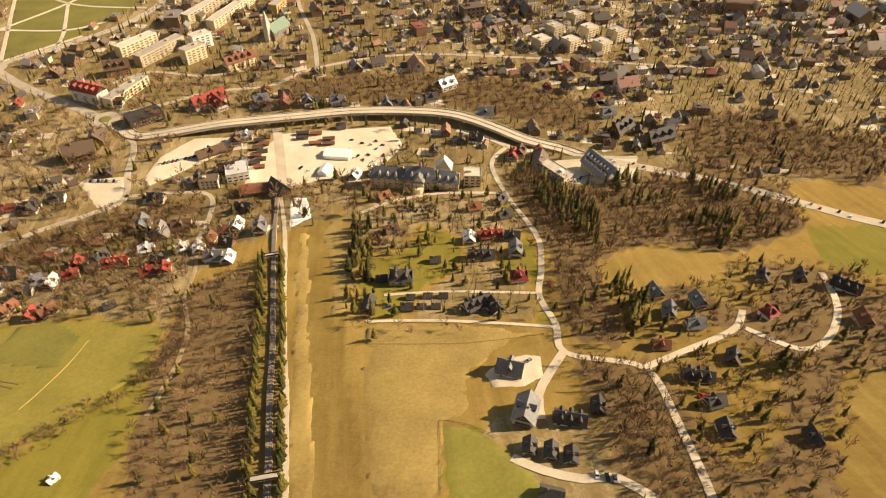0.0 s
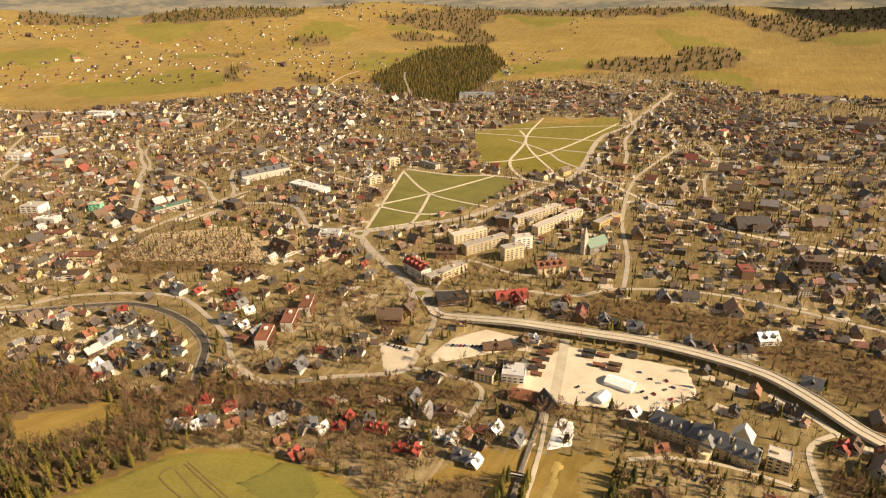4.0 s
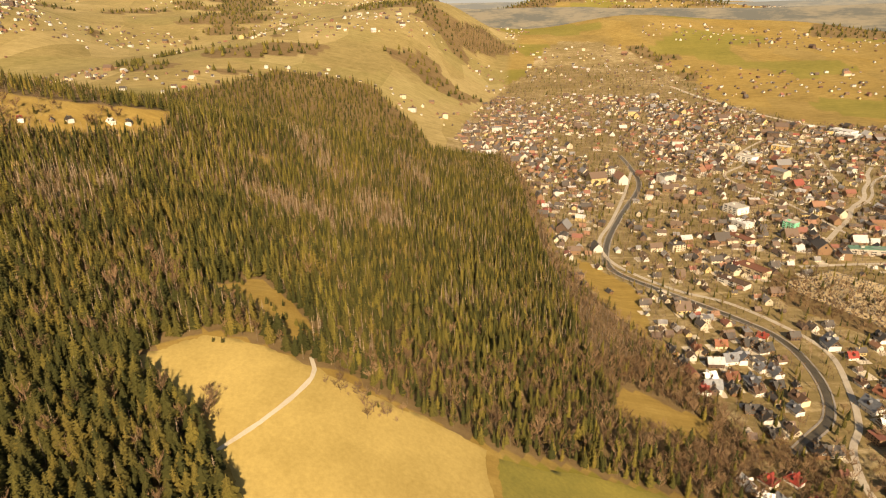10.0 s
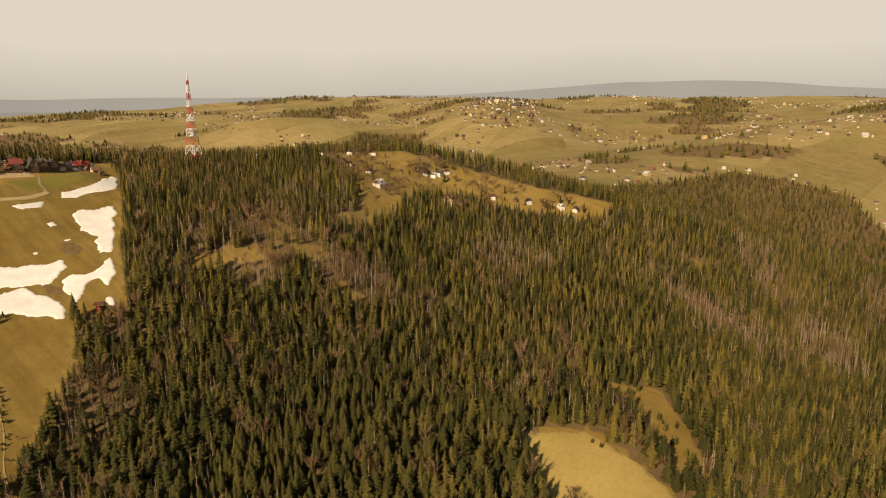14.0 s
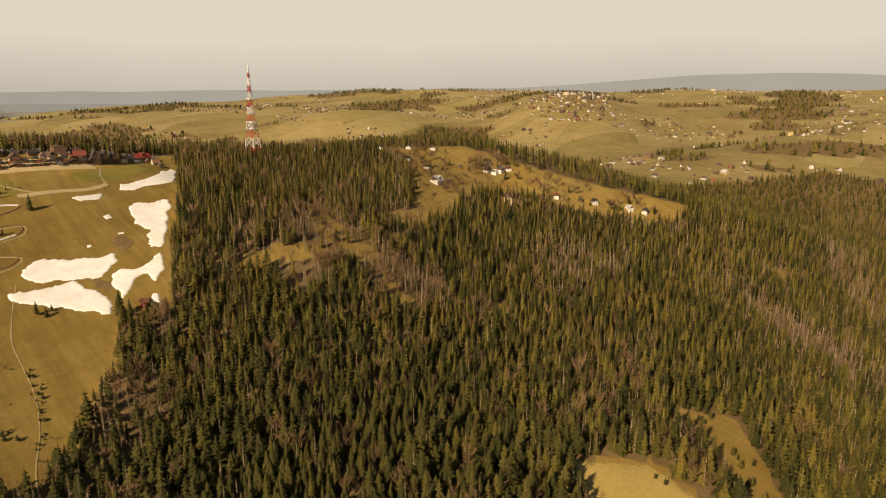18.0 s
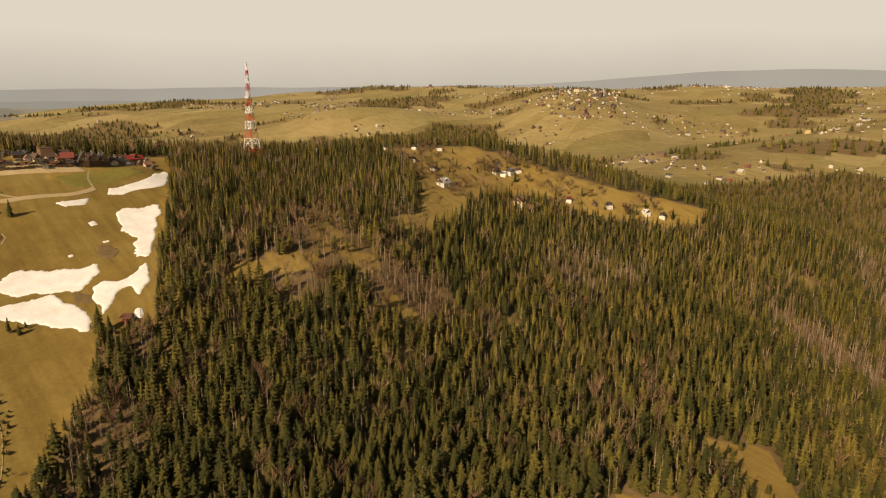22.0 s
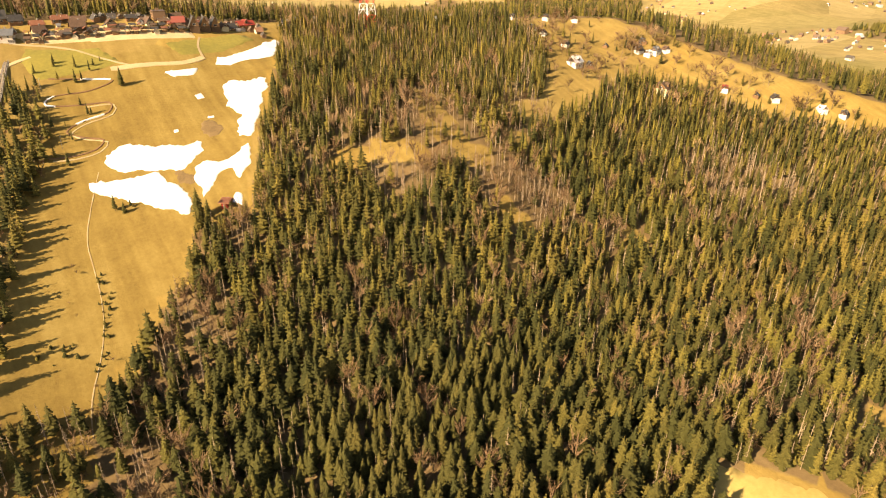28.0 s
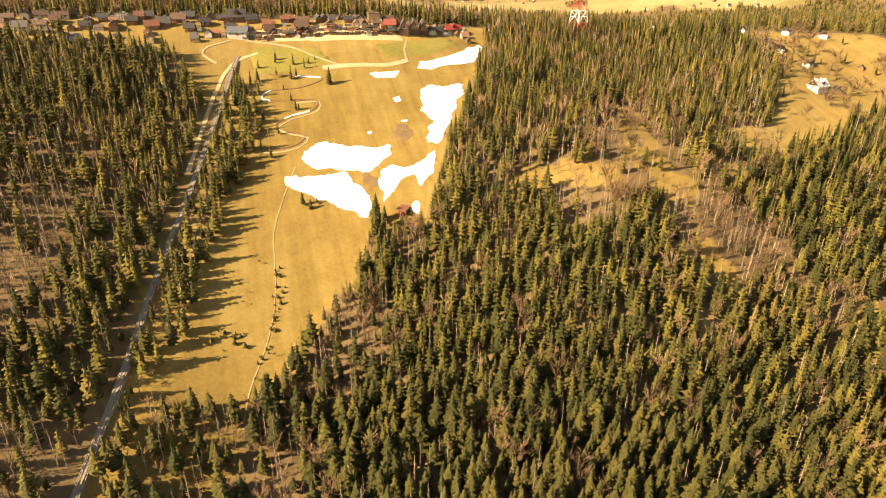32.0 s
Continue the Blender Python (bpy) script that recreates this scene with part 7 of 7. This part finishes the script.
def build_lift():
    t = thing("ski_lift_station", "small red ski lift station at the slope edge", "lift station", at=pose(130, 797, ground_z(130, 797), 0, 0, 60))
    part("hut", Shape().box(0, 0, -1, 6, 3.4, 3.6).mesh("hut", "red_paint"), t, "red hut")
    part("roof", Shape().sheet([(-5, -3, 3.1), (5, -3, 3.1), (5, 3, 3.6), (-5, 3, 3.6)], 0.4).mesh("roof", "roof_rust"), t)
    for a in (-1, 1):
        part("post", Shape().box(a * 4.2, 0, -1, 0.5, 0.5, 4.2).mesh("post", "steel"), t)
    part("bull_wheel", Shape().tube((5.5, 0, 2.5), (5.5, 0, 2.8), 1.6, 1.6, 16).mesh("bull_wheel", "steel"), t)


build_lift()
for x, y in ((61, 886), (60, 950), (40, 985)):
    t = thing("lamp_post", "thin grey lamp post on the slope", "lamp post", "lamp posts of the slope", pose(x, y, ground_z(x, y)))
    part("pole", Shape().tube((0, 0, -0.5), (0, 0, 8), 0.14, 0.09, 7).mesh("pole", "steel"), t)
    part("head", Shape().box(0.4, 0, 7.9, 0.9, 0.3, 0.2).mesh("head", "steel"), t)

# farmhouses on the crest meadow
CREST_FARM = "farmhouses on the crest meadow"
for kind, x, y, turn in (("pale", 478, 867, 10), ("dark_wood", 492, 862, 60), ("cream", 518, 797, 20), ("dark", 502, 905, 20), ("brown", 500, 936, 30), ("dark", 500, 952, 70), ("pale", 462, 1050, 20), ("dark", 494, 1054, 40), ("pale", 562, 852, 15), ("dark_wood", 576, 872, 60), ("red", 566, 768, 30), ("brown", 540, 788, 10), ("cottage", 582, 747, 20), ("dark", 592, 735, 50), ("pale", 614, 704, 60), ("dark", 624, 690, 10), ("dark", 566, 868, 30), ("grey", 570, 850, 10), ("brown", 580, 846, 70), ("dark", 560, 862, 0), ("cottage", 545, 892, 30), ("cottage", 476, 900, 50), ("red", 480, 1000, 20), ("dark", 500, 985, 20), ("dark", 530, 965, 30), ("brown", 555, 948, 60), ("dark_wood", 450, 1045, 20), ("pale", 440, 1040, 20), ("brown", 420, 1045, 50)):
    house(kind, x, y, turn, CREST_FARM, size=1.15 if (x, y) in ((478, 867), (518, 797)) else 0.72)
rng = np.random.RandomState(303)
hp = np.array([h for h in HOUSES if 430 < h[0] < 640 and 680 < h[1] < 1000])
fx2, fy2 = np.repeat(hp[:, 0], 8) + rng.normal(0, 15, 8 * len(hp)), np.repeat(hp[:, 1], 8) + rng.normal(0, 15, 8 * len(hp))
ok = np.min(np.hypot(fx2[:, None] - hp[:, 0], fy2[:, None] - hp[:, 1]), 1) > 7
sp = rng.uniform(0, 1, len(fx2)) < 0.3
mass("meadow_trees", stand(BARE_MID, fx2[ok & ~sp], fy2[ok & ~sp], 13, 304, 1.5), ["twigs", "bark"], "bare brown trees beside the crest farms", "trees")
mass("meadow_spruces", stand(SPRUCE_MID, fx2[ok & sp], fy2[ok & sp], 11, 305, 1.1), ["needles", "bark"], "spruces beside the crest farms", "trees")
ex, ey = jitter(430, 640, 700, 960, 12, 300)
ok = free_of([FOREST], ex, ey) & (np.random.RandomState(301).uniform(0, 1, len(ex)) < 0.4) & (rolling(ex, ey, 0.03, 63) > -0.1)
mass("meadow_trees", stand(BARE_MID, ex[ok], ey[ok], 11, 302, 1.2), ["twigs", "bark"], "bare trees round the crest farms", "trees")

# scrub on the ski slope's margins and the strip beside the railway
ex, ey = jitter(-40, 110, 560, 1000, 4.2, 310)
d = along(RAIL_NP, ex, ey)[0]
right = inside([(-30, 560), (-20, 668), (-9, 725), (12, 836), (27, 904), (42, 960), (56, 950), (56, 905), (50, 862), (38, 842), (28, 806), (24, 785), (16, 745), (2, 720), (-8, 690), (-14, 600)], ex, ey)
ok = right & (d > 3.6) & (np.random.RandomState(311).uniform(0, 1, len(ex)) < 0.9) & off_ways(ex, ey, 1)
sp = np.random.RandomState(312).uniform(0, 1, len(ex)) < 0.6
mass("slope_spruces", stand(SPRUCE_MID, ex[ok & sp], ey[ok & sp], 15, 313, 1.15, 0.35, 1.25), ["needles", "bark"], "spruces between the railway and the ski slope", "trees")
mass("slope_scrub", stand(BARE_MID, ex[ok & ~sp], ey[ok & ~sp], 6, 314, 1.2), ["twigs", "bark"], "bare scrub beside the ski slope", "scrub")
ex, ey = jitter(50, 115, 860, 985, 7, 315)
ok = (np.random.RandomState(316).uniform(0, 1, len(ex)) < 0.2) & (ex < 60 + (ey - 860) * 0.45)
mass("lawn_spruces", stand(SPRUCE_MID, ex[ok], ey[ok], 9, 317, 1.1, 0.5, 1.3), ["needles", "bark"], "young spruces round the gravity slide", "trees")
ex, ey = jitter(42, 92, 690, 790, 4, 318)
ok = inside(SKI, ex, ey) & (rolling(ex, ey, 0.1, 49) > 0.3) & (np.random.RandomState(319).uniform(0, 1, len(ex)) < 0.35)
mass("slope_bushes", stand(BARE_MID, ex[ok], ey[ok], 2.6, 320, 1.6), ["twigs", "bark"], "low brown bushes along the track", "bushes")
# spruces lining the lower railway
n = 84
py = np.linspace(118, 352, n)
px = np.interp(py, RAIL_NP[:, 1], RAIL_NP[:, 0])
rng = np.random.RandomState(330)
mass("rail_spruces", stand(SPRUCE_MID, np.r_[px + 8 + rng.uniform(-2, 2, n), px - 6.5 + rng.uniform(-1, 1, n)], np.r_[py, py], 12, 331, 1.05, 0.5, 1.25), ["needles", "bark"], "row of spruces along the lower funicular", "trees")
# spruces whose shadows reach across the lower ski slope
rng = np.random.RandomState(335)
ex, ey = rng.uniform(-78, -60, 40), np.r_[rng.uniform(78, 160, 34), rng.uniform(175, 200, 6)]
mass("edge_spruces", stand(SPRUCE_NEAR, ex, ey, 13, 336, 1.0, 0.6, 1.3), ["needles", "bark"], "tall spruces at the edge of the lower ski slope", "trees")
# garden trees below the palace
ex, ey = jitter(-200, -66, 30, 222, 7, 340)
ok = off_ways(ex, ey, 2) & (np.random.RandomState(341).uniform(0, 1, len(ex)) < 0.5)
for hx0, hy0 in HOUSES:
    ok &= np.hypot(ex - hx0, ey - hy0) > 8
sp = np.random.RandomState(342).uniform(0, 1, len(ex)) < 0.4
mass("garden_spruces", stand(SPRUCE_MID, ex[ok & sp], ey[ok & sp], 9, 343, 1.2, 0.5, 1.4), ["needles", "bark"], "spruces in the gardens below the palace", "trees")
mass("garden_trees", stand(BARE_MID, ex[ok & ~sp], ey[ok & ~sp], 8, 344, 1.1), ["twigs", "bark"], "bare garden trees below the palace", "trees")


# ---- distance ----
# Haze is painted: an almost even glow over a near-black base.
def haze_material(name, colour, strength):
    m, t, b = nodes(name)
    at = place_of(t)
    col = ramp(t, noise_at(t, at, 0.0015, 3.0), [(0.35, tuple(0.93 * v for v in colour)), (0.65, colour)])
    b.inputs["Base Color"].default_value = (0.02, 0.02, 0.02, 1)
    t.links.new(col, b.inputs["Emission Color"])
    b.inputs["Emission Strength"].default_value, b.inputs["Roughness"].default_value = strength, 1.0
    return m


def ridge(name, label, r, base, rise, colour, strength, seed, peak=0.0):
    """A far mountain ridge, its haze put in as a pale glowing colour."""
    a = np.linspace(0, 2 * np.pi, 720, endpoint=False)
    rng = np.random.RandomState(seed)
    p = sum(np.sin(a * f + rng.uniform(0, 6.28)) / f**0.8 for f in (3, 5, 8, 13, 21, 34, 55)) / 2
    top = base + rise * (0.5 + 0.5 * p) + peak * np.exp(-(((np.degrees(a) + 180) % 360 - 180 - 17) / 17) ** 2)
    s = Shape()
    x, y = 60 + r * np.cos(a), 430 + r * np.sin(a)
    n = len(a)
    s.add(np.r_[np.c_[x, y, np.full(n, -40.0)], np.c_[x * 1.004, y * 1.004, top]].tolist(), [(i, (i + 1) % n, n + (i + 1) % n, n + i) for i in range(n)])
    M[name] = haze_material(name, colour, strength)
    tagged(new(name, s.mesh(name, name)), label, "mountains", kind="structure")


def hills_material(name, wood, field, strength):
    """Far hills with haze painted into their glow: dull woods and paler pastures in level bands."""
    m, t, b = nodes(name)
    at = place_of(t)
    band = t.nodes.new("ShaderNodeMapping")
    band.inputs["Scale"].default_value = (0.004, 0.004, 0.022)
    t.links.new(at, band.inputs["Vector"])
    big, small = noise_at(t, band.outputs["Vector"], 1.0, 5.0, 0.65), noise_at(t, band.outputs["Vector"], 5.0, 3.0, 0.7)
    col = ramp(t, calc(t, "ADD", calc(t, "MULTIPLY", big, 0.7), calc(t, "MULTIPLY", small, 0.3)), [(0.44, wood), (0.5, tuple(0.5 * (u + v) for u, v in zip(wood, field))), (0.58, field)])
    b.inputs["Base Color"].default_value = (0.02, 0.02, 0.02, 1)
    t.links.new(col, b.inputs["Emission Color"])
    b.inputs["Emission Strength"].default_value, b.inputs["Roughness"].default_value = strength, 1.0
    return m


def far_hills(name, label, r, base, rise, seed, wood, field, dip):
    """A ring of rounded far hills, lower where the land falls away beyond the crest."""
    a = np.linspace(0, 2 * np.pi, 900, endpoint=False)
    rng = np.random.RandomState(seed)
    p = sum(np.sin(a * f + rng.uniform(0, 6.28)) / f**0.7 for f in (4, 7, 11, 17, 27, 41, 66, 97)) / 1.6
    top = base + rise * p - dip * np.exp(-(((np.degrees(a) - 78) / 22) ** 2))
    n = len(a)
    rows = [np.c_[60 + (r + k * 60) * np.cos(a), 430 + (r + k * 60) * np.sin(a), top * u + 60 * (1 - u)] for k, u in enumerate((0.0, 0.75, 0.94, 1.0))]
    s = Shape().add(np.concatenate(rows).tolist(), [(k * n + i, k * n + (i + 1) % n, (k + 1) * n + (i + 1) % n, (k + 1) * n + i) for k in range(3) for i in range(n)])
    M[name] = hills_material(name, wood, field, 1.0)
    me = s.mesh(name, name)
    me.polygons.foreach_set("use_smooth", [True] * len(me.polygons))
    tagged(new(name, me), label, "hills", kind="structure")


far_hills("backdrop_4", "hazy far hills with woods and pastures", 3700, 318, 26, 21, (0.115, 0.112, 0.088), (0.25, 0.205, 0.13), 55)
# Farther ring: more haze put into its paler glow colours.
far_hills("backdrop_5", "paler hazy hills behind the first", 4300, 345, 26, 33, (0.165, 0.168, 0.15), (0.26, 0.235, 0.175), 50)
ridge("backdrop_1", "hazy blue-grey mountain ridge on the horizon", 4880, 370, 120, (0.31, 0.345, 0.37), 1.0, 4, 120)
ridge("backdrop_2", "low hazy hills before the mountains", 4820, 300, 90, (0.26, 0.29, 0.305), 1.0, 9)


def build_haze():
    """The bright hazy sky low over the horizon, as a far backdrop."""
    m, t, b = nodes("hazy sky")
    at = place_of(t)
    z = t.nodes.new("ShaderNodeSeparateXYZ")
    t.links.new(at, z.inputs[0])
    u = calc(t, "ADD", calc(t, "MULTIPLY", z.outputs["Z"], 1 / 1500.0), calc(t, "MULTIPLY", noise_at(t, at, 0.0006, 3.0), 0.16))
    col = ramp(t, u, [(0.2, (0.4, 0.43, 0.46)), (0.36, (0.55, 0.59, 0.61)), (0.62, (0.74, 0.8, 0.84))])
    t.links.new(col, b.inputs["Emission Color"])
    b.inputs["Base Color"].default_value = (0, 0, 0, 1)
    b.inputs["Emission Strength"].default_value, b.inputs["Roughness"].default_value = 0.85, 1.0
    b.inputs["Specular IOR Level"].default_value = 0.0
    M["haze"] = m
    a = np.linspace(0, 2 * np.pi, 180, endpoint=False)
    n = len(a)
    x, y = 60 + 4940 * np.cos(a), 430 + 4940 * np.sin(a)
    s = Shape().add(np.r_[np.c_[x, y, np.full(n, -60.0)], np.c_[x, y, np.full(n, 1800.0)]].tolist(), [(i, (i + 1) % n, n + (i + 1) % n, n + i) for i in range(n)])
    tagged(new("backdrop_3", s.mesh("backdrop_3", "haze")), "pale hazy sky over the horizon", "sky", kind="structure")


build_haze()

# clumps of scrub and young spruces on the dry meadow
c = curve_points([(46, 722), (52, 742), (56, 762), (57, 778)], 1.6)
rng = np.random.RandomState(349)
off = rng.normal(0, 1.4, c.shape)
mass("ditch_bushes", stand(SPRUCE_MID, c[:, 0] + 1.5 + off[:, 0], c[:, 1] + off[:, 1], 2.2, 348, 2.2, 0.4, 1.4) + stand(SPRUCE_MID, rng.uniform(20, 42, 16), rng.uniform(728, 746, 16), 2.6, 347, 2.0, 0.3, 1.4), ["needles", "bark"], "low dark bushes along the ditch on the slope", "bushes")
rng = np.random.RandomState(350)
cx, cy = (np.repeat([c[k] for c in BUSHES], 9) + rng.normal(0, 4.5, 9 * len(BUSHES)) for k in (0, 1))
ok = off_ways(cx, cy, 1)
mass("meadow_scrub", stand(BARE_MID, cx[ok], cy[ok], 6, 351, 1.4, 0.5, 1.3), ["twigs", "bark"], "brown scrub on the dry meadow", "scrub")
cx, cy = (np.repeat([c[k] for c in YOUNG], 4) + rng.normal(0, 4.0, 4 * len(YOUNG)) for k in (0, 1))
mass("young_spruces", stand(SPRUCE_MID, cx, cy, 6, 352, 1.5, 0.4, 1.4), ["needles", "bark"], "young spruces seeding into the meadow", "trees")

# brown hedge below the green meadow, soil scars on the ski slope
def hedge(pts, tall, seed, wide=6.0):
    c = curve_points(pts, 0.8)
    rng = np.random.RandomState(seed)
    off = rng.normal(0, wide / 3, c.shape)
    return stand(BARE_MID, c[:, 0] + off[:, 0], c[:, 1] + off[:, 1], tall, seed, 1.3, 0.5, 1.3)


mass("hedge", hedge([(48, 160), (41, 197), (45, 224), (61, 243), (80, 258), (93, 279), (107, 289), (125, 302), (140, 318)], 4.6, 330, 13), ["twigs", "bark"], "low brown hedge along the meadow edge", "hedge")
for k, (x, y, rx, ry) in enumerate([(148, 872, 6, 9), (118, 832, 5, 7)]):
    patch("soil_scar", [(x + rx * math.cos(0.6 * n), y + ry * math.sin(0.6 * n)) for n in range(10)], "soil", "bare dark soil scar on the slope", "soil", cell=1.5, lift=0.16, ragged=3.4, seed=340 + k)
